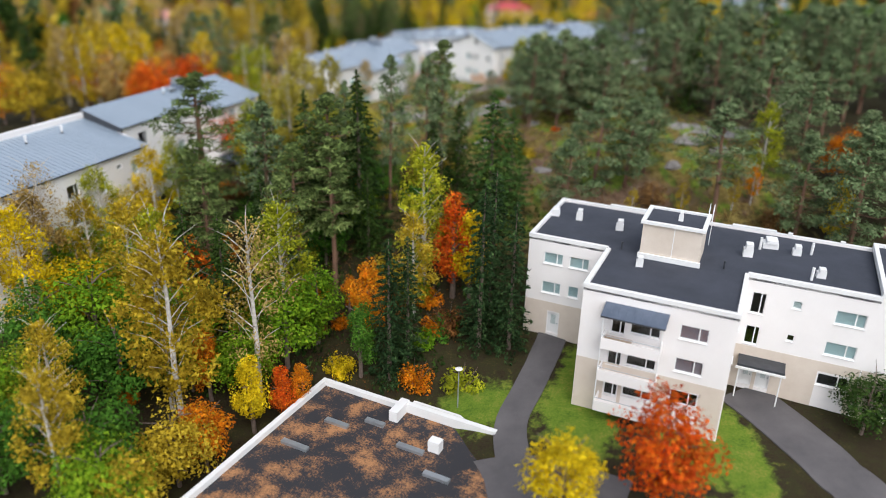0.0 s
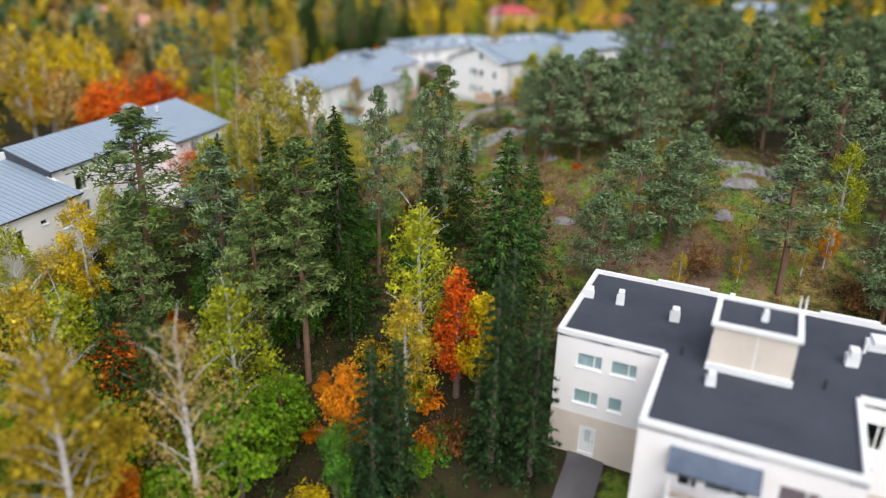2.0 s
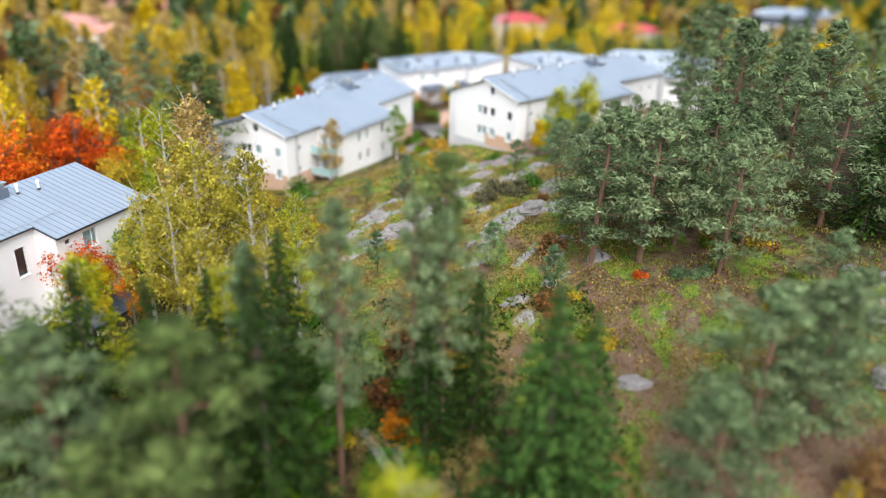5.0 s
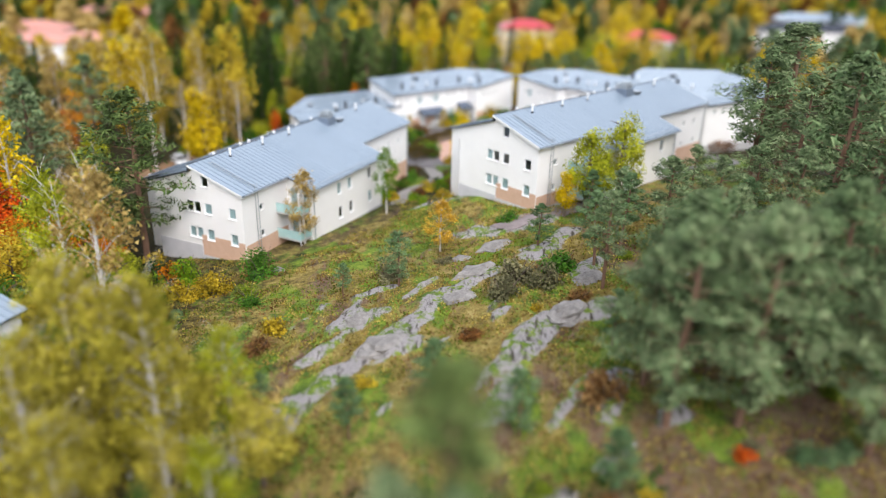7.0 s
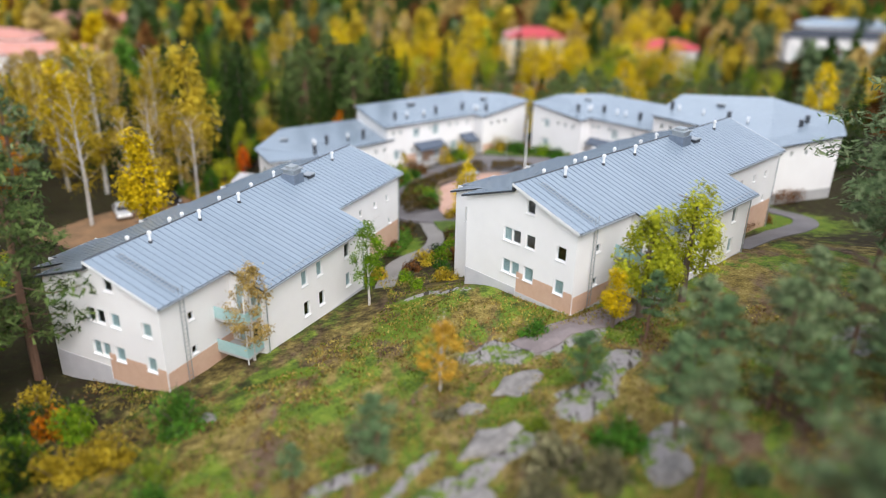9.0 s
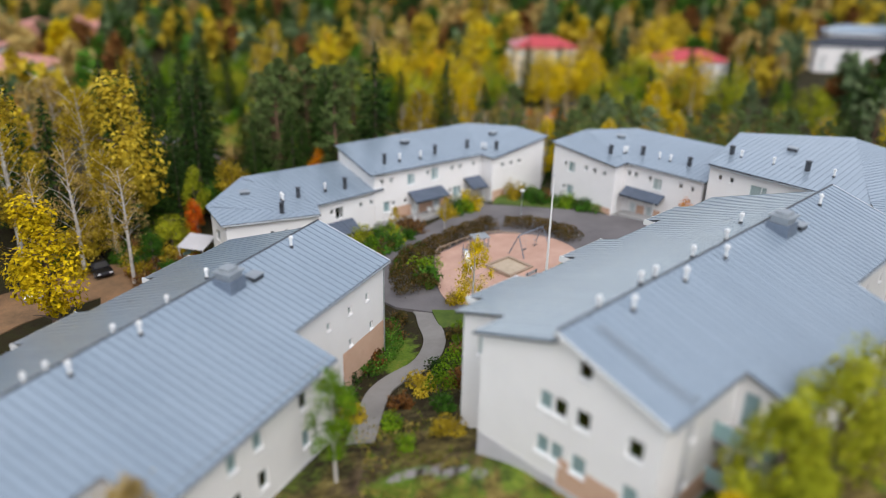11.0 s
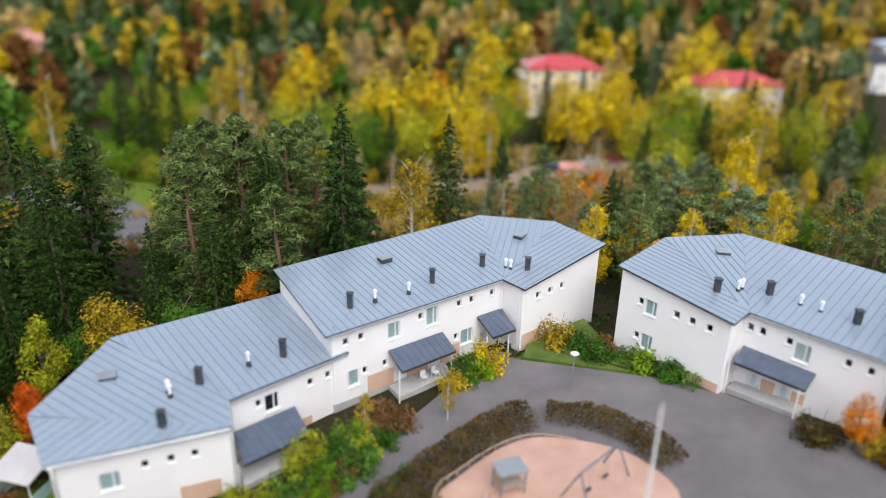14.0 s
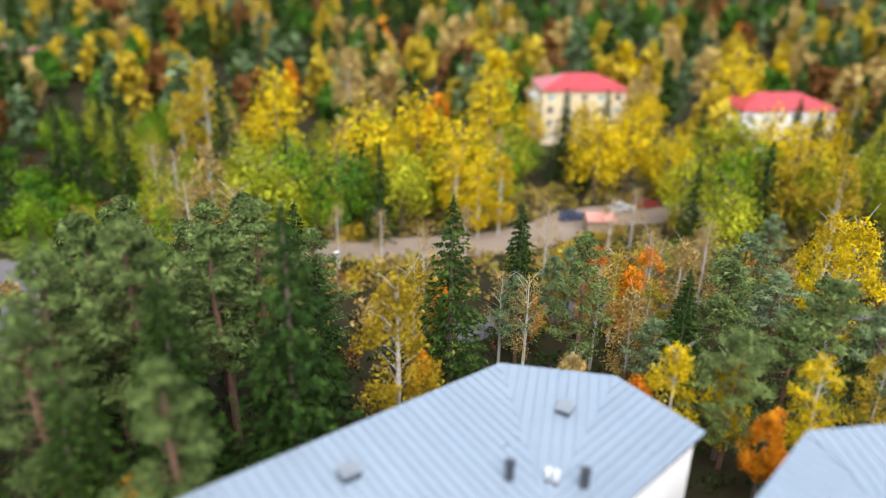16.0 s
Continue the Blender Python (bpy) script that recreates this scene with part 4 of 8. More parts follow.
    for x0, x1 in ((5.0, 9.7), (14.8, 19.8), (26.2, 31.2)):
        m = Mesh()
        z = hi(17.3) - 0.2
        m.prism([(x0 + 0.05, 15.6), (x1 - 0.05, 15.6), (x1 - 0.05, 17.2), (x0 + 0.05, 17.2)], z - 0.12, [hi(15.6) - 0.17] * 2 + [z] * 2)
        part("soffit", m, PAINT, root)
        for lo, hi_ in (((x0 - 0.04, 15.85, z - 0.16), (x0 + 0.02, 17.3, z + 0.32)), ((x1 - 0.02, 15.85, z - 0.16), (x1 + 0.04, 17.3, z + 0.32)), ((x0 - 0.04, 17.3, z - 0.16), (x1 + 0.04, 17.36, z + 0.2))):
            m = Mesh()
            m.box(lo, hi_)
            part("fascia", m, PAINT, root)
        for lvl in (ze - 4.6, ze - 7.3):
            f, g = Mesh(), Mesh()
            f.box((x0 + 0.2, 15.4, lvl - 0.18), (x1 - 0.2, 16.9, lvl))
            bal = part("balcony", f, CONCRETE, root, "balcony with turquoise glass railing")
            g.box((x0 + 0.2, 16.86, lvl), (x1 - 0.2, 16.9, lvl + 1.0))
            part("railing", g, TURQ, bal)
            for x in (x0 + 0.2, x1 - 0.24):
                k = Mesh()
                k.box((x, 15.4, lvl), (x + 0.04, 16.86, lvl + 1.0))
                part("railing", k, TURQ, bal)
        for x in (x0 + 0.25, x1 - 0.25):
            bar(root, "post", [(x, 16.85, zb), (x, 16.85, z)], 0.06, PAINT, 6)
    for lvl in (ze - 3.5, ze - 6.3):
        f, g, k = Mesh(), Mesh(), Mesh()
        f.box((5.2, -2.9, lvl - 0.18), (7.1, 0, lvl))
        bal = part("balcony", f, CONCRETE, root, "corner balcony with turquoise glass railing")
        g.box((5.2, -2.9, lvl), (5.25, 0, lvl + 0.95))
        part("railing", g, TURQ, bal)
        k.box((5.25, -2.9, lvl), (7.1, -2.85, lvl + 0.95))
        part("railing", k, TURQ, bal)
        bar(bal, "post", [(5.25, -2.85, lvl - 2.6), (5.25, -2.85, lvl + 2.4)], 0.05, PAINT)
    eave_gutter(root, (-0.3, -0.48), (6.7, -0.48), ze - 0.22)
    eave_gutter(root, (6.8, -3.68), (21.9, -3.68), ze - 1.28)
    eave_gutter(root, (22.0, -0.48), (34.5, -0.48), ze - 0.22)
    for x, y, z in ((21.4, -3.2, ze - 1.2), (7.3, -3.2, ze - 1.2), (34.0, -0.1, ze - 0.3)):
        bar(root, "downpipe", [(x, y - 0.35, z), (x, y - 0.08, z - 0.4), (x, y - 0.08, zb)], 0.05, GALV)
    # ladder up the wall and walk boards up the roof
    ladder(root, (2.0, -0.2, zb + 1.5), (2.0, -0.2, ze + 0.6), 0.4)
    for i in range(16):
        y = 0.2 + i * 0.33
        m = Mesh()
        m.box((1.72, y, ze + s * y + 0.1), (2.28, y + 0.05, ze + s * y + 0.15))
        part("roof_rung", m, GALV, root)
    for x in (1.75, 2.25):
        bar(root, "roof_rail", [(x, 0, ze + 0.1), (x, 5.4, ze + s * 5.4 + 0.1)], 0.025, GALV, 5)
    for a, b in (((7.0, -3.4), (21.7, -3.4)),):
        for i in range(15):
            x = 7.2 + i
            bar(root, "snow_guard_post", [(x, -3.3, ze - 1.08), (x, -3.3, ze - 0.8)], 0.02, GALV, 4)
        bar(root, "snow_guard", [(7.0, -3.3, ze - 0.82), (21.7, -3.3, ze - 0.82)], 0.025, GALV, 5)
    for x in (4.9, 10.2, 15.0, 29.6):
        roof_vent(x, 5.2, ze + s * 5.2, root)
    for x, y in ((4.4, 7.0), (9.0, 7.3), (10.2, 7.1), (14.8, 7.2), (19.0, 7.1), (24.0, 8.4)):
        roof_vent(x, y, hi(y), root, 0.65)
    fan_house(22.5, 5.0, ze + s * 4.8, root)
    hatch(24.5, 4.6, ze + s * 4.6, root)
    return root


flats()
long_house((10.5, 141.5), 43.5, 24.3, 12.0, 17.5, 17.25, ("blind", "dark", "dark", "dark", "blind", "blind", "blind", "blind"))
long_house((-18.7, 136.2), 64.5, 20.4, 8.0, 13.9, 12.85, ("dark", "dark", "blind", "blind", "blind", "blind", "blind", "blind"))


# ---- the row houses round the yard ----
def row_house(ring, tops, zb, slopes, wins, doors, peach, porches, things, group="row houses round the yard"):
    """A two-storey row house: walls on a ring of corners with their heights, roof slopes (plan, heights, fall)."""
    cx, cy = ring[0]
    root = thing("row_house", "white row house with blue-grey metal roof and small square windows", "house", (cx, cy, 0), 0, group=group)
    rel = lambda p: (p[0] - cx, p[1] - cy)
    n = len(ring)
    for i in range(n):
        p, q = rel(ring[i]), rel(ring[(i + 1) % n])
        facade(root, p, q, zb, tops[i], tops[(i + 1) % n], CREAM, wins.get(i, ()), doors.get(i, ()))
        for s0, s1, z0, z1 in peach.get(i, ()):
            patch(root, p, q, s0, s1, z0, z1, PEACH)
        ln = (Vector(q) - Vector(p)).length
        patch(root, p, q, 0, ln, zb, min(tops) - 6.1, CONCRETE, "plinth", 0.02)
    for plan, zs, fall in slopes:
        sheet(root, [rel(p) for p in plan], zs, fall)
    for p, q, z in things.get("gutters", ()):
        eave_gutter(root, rel(p), rel(q), z)
        a = Vector((*rel(q), z))
        bar(root, "downpipe", [a, a + Vector((0, 0.25, -0.5)), (a.x, a.y + 0.25, zb)], 0.05, PAINT)
    for x, y, z in things.get("vents", ()):
        roof_vent(x - cx, y - cy, z, root, 0.7)
    for x, y, z in things.get("chimneys", ()):
        chimney(x - cx, y - cy, z, root)
    for x, y, z, turn in things.get("hatches", ()):
        hatch(x - cx, y - cy, z, root, turn)
    for plan, z_hi, z_lo, zg, fall in porches:
        r, h = sheet(root, [rel(p) for p in plan], [z_lo, z_lo, z_hi, z_hi], fall, 0.6, PORCH, 0.2, "porch_roof")
        for p in plan[:2]:
            x, y = rel(p)
            bar(r, "post", [(x * 0.96, y, zg), (x * 0.96, y, z_lo)], 0.06, PAINT)
    return root


def small(xs_, z, s=0.5):
    return [(x, x + s, z, z + 0.62) for x in xs_]


# left house
row_house(
    [(-21.7, 185.9), (-12.6, 189.6), (-13.2, 192.4), (-6.5, 198.3), (-12.2, 204.7), (-22.6, 196.7), (-24.1, 189.0)],
    [15.5, 15.5, 15.5, 15.5, 16.8, 16.8, 16.2], 5.0,
    [([(-22.0, 185.3), (-12.3, 189.3), (-24.6, 189.0)], [15.65, 15.65, 16.35], 240),
     ([(-12.3, 189.3), (-13.2, 192.0), (-22.9, 197.2), (-24.6, 189.0)], [15.65, 15.75, 17.0, 16.4], 330),
     ([(-13.2, 192.0), (-6.1, 198.2), (-12.0, 205.1), (-22.9, 197.2)], [15.65, 15.65, 17.0, 17.05], 311)],
    {0: small((4.5, 6.0, 7.4), 13.6) + [(2.1, 3.3, 12.6, 13.9, "blind"), (2.1, 3.3, 9.8, 11.0)], 2: small((1.7, 5.8, 7.3), 13.9) + [(2.4, 3.5, 13.2, 14.6, "dark")], 6: [(1.0, 2.2, 13.0, 14.2)], 4: small((2, 5, 8), 14.2)},
    {2: [(1.2, 2.2, 10.2, 12.3)]}, {0: [(6.5, 9.0, 8.0, 11.6)], 2: [(2.5, 6.0, 8.0, 11.4)]},
    [([(-11.9, 189.6), (-8.2, 192.8), (-9.6, 195.0), (-13.1, 192.0)], 13.1, 12.4, 10.6, 311)],
    {"vents": [(-12.7, 195.5, 16.3), (-16.8, 191.6, 16.2), (-17.1, 192.1, 16.2)], "chimneys": [(-15.4, 193.2, 16.2), (-10.6, 197.0, 16.2), (-16.4, 188.9, 15.9)], "hatches": [(-21.4, 193.1, 16.5, 20)],
     "gutters": [((-13.1, 191.9), (-6.2, 198.1), 15.5), ((-21.9, 185.3), (-12.4, 189.2), 15.5)]})
# middle house
row_house(
    [(-7.2, 197.5), (5.9, 207.3), (7.3, 205.2), (14.6, 211.3), (11.1, 216.4), (4.3, 217.6), (-12.3, 204.9)],
    [17.55, 17.55, 17.55, 19.0, 18.8, 18.8, 18.75], 5.0,
    [([(-7.5, 196.8), (5.8, 206.7), (4.3, 218.1), (-12.8, 205.1)], [17.7, 17.7, 19.0, 18.95], 307),
     ([(5.8, 206.7), (11.4, 216.9), (4.3, 218.1)], [17.7, 18.95, 19.0], 258),
     ([(5.8, 206.7), (7.4, 204.7), (15.1, 211.2), (11.4, 216.9)], [17.7, 17.7, 19.15, 18.95], 222)],
    {0: small((2.2, 0.9, 11.4, 12.7, 14.9, 7.6), 16.2) + [(4.8, 5.9, 15.4, 16.8, "blind"), (8.4, 9.5, 15.4, 17.0, "blind"), (1.2, 2.2, 12.5, 13.9, "blind"), (11.9, 13.2, 12.5, 13.9, "blind")] + small((2.5, 4.3, 11.2), 13.2, 0.45), 2: small((1.6, 3.1, 4.6), 16.1, 0.55), 3: [(2, 3.2, 15.5, 16.8)], 5: small((3, 7, 11, 15), 15.6)},
    {0: [(5.4, 6.4, 11.0, 13.1), (8.7, 9.7, 11.0, 13.1), (13.8, 14.8, 11.0, 13.1)]},
    {0: [(2.9, 5.3, 8, 12.9), (6.5, 8.6, 8, 12.9), (9.8, 11.8, 8, 12.9)], 2: [(0.2, 2.4, 8, 13.2), (2.4, 4.4, 8, 11.6), (2.9, 3.8, 11.6, 12.8)]},
    [([(-2.2, 198.4), (1.9, 201.5), (0.8, 203.2), (-3.3, 200.2)], 14.6, 13.9, 10.8, 307), ([(4.9, 203.5), (6.9, 204.9), (5.8, 207.0), (3.7, 205.5)], 14.8, 14.0, 10.8, 307)],
    {"vents": [(-4.4, 201.6, 18.2), (-1.9, 203.2, 18.1), (6.1, 208.5, 17.9), (6.5, 208.3, 17.9)], "chimneys": [(-6.2, 200.7, 18.1), (-0.1, 205.2, 18.1), (4.1, 208.5, 18.0), (7.9, 208.0, 18.0)], "hatches": [(-4.1, 207.9, 18.75, 36), (7.8, 213.8, 18.6, 60)],
     "gutters": [((-7.4, 196.8), (5.7, 206.6), 17.55)]})
# right house
row_house(
    [(14.9, 204.2), (21.1, 197.2), (22.7, 198.9), (29.6, 191.9), (36.0, 201.1), (26.5, 210.1), (19.7, 209.2)],
    [20.1, 19.25, 19.25, 19.25, 20.4, 20.4, 20.4], 7.0,
    [([(14.5, 204.2), (21.0, 196.6), (22.7, 198.3), (19.6, 209.6)], [20.25, 19.4, 19.4, 20.45], 310),
     ([(22.7, 198.3), (26.6, 210.6), (19.6, 209.6)], [19.4, 20.55, 20.5], 275),
     ([(22.7, 198.3), (29.7, 191.3), (36.4, 201.2), (26.6, 210.6)], [19.4, 19.4, 20.55, 20.6], 226)],
    {0: small((4.8, 6.1, 7.5), 17.7, 0.55) + [(1.7, 2.2, 17.6, 18.2), (2.35, 3.4, 17.0, 18.3, "blind"), (1.7, 2.2, 14.6, 15.2), (2.35, 3.4, 14.0, 15.3, "blind")], 2: small((0.3, 1.2, 3.1, 7.0, 8.4), 17.8) + [(3.75, 4.9, 16.9, 18.3, "white")], 5: small((2, 4), 17.5), 4: small((2, 6, 10), 17.6)},
    {2: [(1.0, 2.0, 12.6, 14.7), (3.2, 4.2, 12.6, 14.7)]}, {0: [(3.6, 4.7, 10, 13.6), (4.7, 6.0, 10, 12.4), (6.0, 9.2, 10, 13.9), (4.8, 5.6, 12.8, 13.6)], 2: [(2.1, 3.1, 9, 14.5), (4.3, 5.2, 9, 14.5)]},
    [([(21.9, 197.5), (25.5, 193.9), (26.6, 195.0), (23.0, 198.7)], 16.5, 15.8, 12.4, 226)],
    {"vents": [(22.9, 201.2, 19.7), (23.3, 201.5, 19.7), (26.6, 199.0, 19.7), (27.6, 198.0, 19.7)], "chimneys": [(21.2, 201.0, 19.7), (25.0, 200.6, 19.7), (29.3, 196.3, 19.7)], "hatches": [(23.8, 207.1, 20.2, -10)],
     "gutters": [((22.8, 198.2), (29.6, 191.4), 19.25)]})
# far right house
row_house(
    [(29.7, 190.9), (40.6, 179.3), (39.6, 176.0), (50.0, 180.2), (52.9, 187.3), (49.0, 198.4), (37.0, 201.0)],
    [21.45, 21.45, 21.45, 21.9, 22.5, 22.5, 22.5], 8.0,
    [([(29.3, 190.7), (40.5, 178.8), (49.3, 198.9), (36.6, 201.4)], [21.6, 21.6, 22.7, 22.7], 226),
     ([(40.5, 178.8), (53.4, 187.4), (49.3, 198.9)], [21.6, 22.6, 22.7], 200),
     ([(40.5, 178.8), (39.5, 175.4), (50.3, 179.8), (53.4, 187.4)], [21.6, 21.6, 22.1, 22.6], 160)],
    {0: small((1.0, 2.3, 8.5, 11.0), 20.1) + [(4.6, 6.4, 19.2, 20.5, "white")], 2: small((1.5, 3.2, 5.5), 20.1), 3: small((2, 4), 19.8)},
    {0: [(2.0, 3.0, 14.3, 16.4)]}, {0: [(3.1, 6.0, 9, 16.3)]},
    [([(32.2, 186.6), (35.8, 182.9), (37.2, 184.0), (33.4, 187.8)], 17.9, 17.0, 14.0, 226)],
    {"vents": [(36.0, 190.0, 21.9), (40.5, 186.0, 21.9), (33.5, 192.5, 21.9)], "chimneys": [(32.8, 193.5, 21.9), (38.7, 188.0, 21.9), (46.5, 184.0, 21.9), (48.0, 185.6, 22.1)], "hatches": [(40.0, 194.5, 22.4, -40)],
     "gutters": [((29.4, 190.6), (40.4, 178.8), 21.45)]})




# ---- the house by the wood, west of the flats ----
def west_house():
    root = thing("apartment_house", "pale three-storey house with blue-grey metal roof beside the wood", "house", (-27.2, 111.8, 0), 70)
    zb, ze, s = 5.0, 20.6, 0.3
    facade(root, (-10.3, 0), (0, 0), zb, ze, ze, CREAM, [(2.8, 4.3, 18.4, 20.0, "blind"), (3.1, 4.5, 15.6, 17.3), (7.7, 8.5, 15.7, 17.0, "blind"), (0.9, 1.5, 19.5, 20.0), (1.3, 2.1, 16.8, 17.3), (3.8, 4.6, 13.6, 14.7)])
    facade(root, (0, 0), (0, 7.6), zb, ze, ze + 2.28, CREAM, [(3, 4.2, 15.7, 17.0)])
    facade(root, (0, 7.6), (-60, 7.6), zb, ze + 2.2, ze + 2.2, CREAM)
    facade(root, (-26.5, 2.3), (-10.3, 2.3), zb, ze + 0.6, ze + 0.6, CREAM, [(10.0, 11.6, 18.2, 20.0), (14.2, 15.2, 17.4, 19.9), (10.3, 11.7, 15.3, 17.2, "blind"), (3.0, 4.6, 18.2, 20.0), (3.0, 4.6, 15.3, 17.0)])
    facade(root, (-10.3, 2.3), (-10.3, 0), zb, ze + 0.6, ze, CREAM)
    facade(root, (-60, -1.5), (-26.5, -1.5), zb, ze - 0.9, ze - 0.9, CREAM, [(20.8, 22.4, 16.6, 18.2), (25.4, 26.3, 16.0, 18.4), (30.6, 31.6, 16.8, 18.4), (28.3, 29.1, 18.0, 18.5), (22.9, 23.7, 17.7, 18.2), (12, 13.6, 16.6, 18.2), (6, 7.6, 16.6, 18.2), (20.8, 22.4, 13.6, 15.2), (30.6, 31.6, 13.8, 15.4)])
    facade(root, (-26.5, -1.5), (-26.5, 2.3), zb, ze - 0.9, ze + 0.3, CREAM)
    facade(root, (-60, 7.6), (-60, -1.5), zb, ze + 2, ze - 0.9, CREAM)
    sheet(root, [(-26.6, 1.9), (-10.5, 1.9), (-10.5, -0.4), (0.4, -0.4), (0.4, 7.8), (-26.6, 7.8)], [ze + 0.12 + s * y for y in (1.9, 1.9, -0.4, -0.4, 7.8, 7.8)], -90)
    sheet(root, [(-60.4, -1.9), (-26.6, -1.9), (-26.6, 7.8), (-60.4, 7.8)], [ze - 0.85, ze - 0.85, ze + 1.6, ze + 1.6], -90)
    m = Mesh()
    m.prism([(-26.75, 1.8), (-26.6, 1.8), (-26.6, 7.8), (-26.75, 7.8)], [ze - 0.2, ze - 0.2, ze + 1.4, ze + 1.4], [ze + 0.75, ze + 0.75, ze + 2.55, ze + 2.55])
    part("step_board", m, DARKTRIM, root)
    sheet(root, [(-11.0, -3.4), (-4.9, -3.4), (-4.9, 0), (-11.0, 0)], [13.2, 13.2, 13.9, 13.9], -90, 0.6, PORCH, 0.2, "porch_roof")
    for x in (-10.8, -5.1):
        bar(root, "porch_post", [(x, -3.2, zb), (x, -3.2, 13.1)], 0.08, PAINT)
    fan_house(-9.2, 7.0, ze + 2.1, root)
    hatch(-11.2, 6.6, ze + 2.1, root)
    for x, y in ((-7.6, 6.3), (-5.8, 5.9), (-13.2, 6.3)):
        roof_vent(x, y, ze + 0.1 + s * y, root)
    fan_house(-42, 6.6, ze + 1.2, root)
    for x in (-46, -37, -32):
        roof_vent(x, 5.5, ze + 1.0, root)
    bar(root, "snow_guard", [(-17, 2.3, ze + 1.0), (-7, 2.3, ze + 1.0)], 0.03, GALV, 5)


west_house()


# ---- the low parking house before the flats ----
def low_roof():
    root = thing("parking_house", "low flat-roofed building with white parapets and a leaf-strewn felt roof", "building", (-9.9, 57.6, 0), -27)
    z = 6.0
    body, top = Mesh(), Mesh()
    body.box((0.1, -40, -3), (24.9, -0.1, z - 0.6))
    part("wall", body, CONCRETE, root)
    top.box((0.2, -40, z - 0.62), (25, -0.2, z - 0.5))
    part("roof", top, LITTER, root, "dark felt strewn with brown leaves")
    for k, (lo, hi) in enumerate((((0, -0.45, z - 1.2), (8.2, 0, z)), ((0, -40, z - 1.2), (0.45, -0.45, z)), ((9.0, -0.5, z - 1.2), (17.3, 0, z + 0.35)), ((8.2, -2.2, z - 1.2), (9.0, 0, z + 0.5)), ((17.3, -0.5, z - 1.2), (25, -0.1, z - 0.3)), ((9.0, 0.6, z - 1.5), (14, 0.9, z - 0.1)))):
        m = Mesh()
        m.box(lo, hi)
        part("parapet", m, PAINT, root)
    for x, y, w in ((3.5, -5, 2.2), (6.5, -3.4, 1.8), (2.0, -9, 2.5), (10.5, -5, 2.4), (14, -7, 2.2)):
        m = Mesh()
        m.box((x, y, z - 0.5), (x + w, y + 0.5, z - 0.25))
        part("roof_kerb", m, GALV, root)
    fan = Mesh()
    fan.box((13, -4.2, z - 0.5), (14, -3.4, z + 0.5))
    part("roof_fan", fan, PAINT, root)


low_roof()


# ---- far houses beyond the trees ----
def far_block(x, y, turn, w, d, h, wall_mat, roof_mat, label, floors=4, bays=5):
    z = ground(x, y)
    root = thing("apartment_building", label, "building", (x, y, z), turn)
    wins = []
    for f in range(floors):
        for b in range(bays):
            s = (b + 0.5) * w / bays
            wins.append((s - 0.7, s + 0.7, 1.2 + f * 2.8, 2.6 + f * 2.8, "dark" if (b + f) % 3 else "blind"))
    facade(root, (0, 0), (w, 0), -3, h, h, wall_mat, wins)
    facade(root, (w, 0), (w, d), -3, h, h, wall_mat, [(q[0] * d / w, q[0] * d / w + 1.0, q[2], q[3]) for q in wins if q[0] * d / w + 1.2 < d][:floors * 2])
    facade(root, (w, d), (0, d), -3, h, h, wall_mat)
    facade(root, (0, d), (0, 0), -3, h, h, wall_mat, [(d * 0.3, d * 0.3 + 1.2, 1.2 + f * 2.8, 2.6 + f * 2.8) for f in range(floors)])
    e = 0.5
    for plan, zs in (([(-e, -e), (w + e, -e), (w - d / 2, d / 2), (d / 2, d / 2)], [h, h, h + 2.6, h + 2.6]), ([(w + e, d + e), (-e, d + e), (d / 2, d / 2), (w - d / 2, d / 2)], [h, h, h + 2.6, h + 2.6]), ([(w + e, -e), (w + e, d + e), (w - d / 2, d / 2)], [h, h, h + 2.6]), ([(-e, d + e), (-e, -e), (d / 2, d / 2)], [h, h, h + 2.6])):
        m = Mesh()
        m.prism(plan, [q - 0.25 for q in zs], zs)
        part("roof", m, roof_mat, root)
    for k in range(floors):
        f = Mesh()
        f.box((-1.4, d * 0.25, 0.3 + k * 2.8), (0, d * 0.75, 1.4 + k * 2.8))
        part("balcony", f, PAINT, root)


far_block(23, 337, 4, 18.5, 12, 12.0, YELLOWWALL, REDROOF, "pale yellow block of flats with a red roof among the trees")
far_block(65, 332, 6, 21, 12, 9.5, WHITE, REDROOF, "white block of flats with a red roof among the trees", 3, 6)
far_block(132, 376, -8, 42, 13, 9, WHITE, BITUMEN, "white long house with a dark roof in the far wood", 2, 8)
far_block(150, 404, -8, 40, 12, 10, WHITE, SHEET, "white long house with a grey roof in the far wood", 2, 8)
far_block(-138, 304, 8, 36, 14, 8, WHITE, TILERED, "white house with a pink tiled roof", 2, 6)
far_block(-160, 330, 8, 30, 14, 9, WHITE, TILERED, "white house with a pink tiled roof", 2, 6)
far_block(-150, 385, 0, 34, 14, 9, TILERED, TILERED, "pink house with a tiled roof", 2, 6)


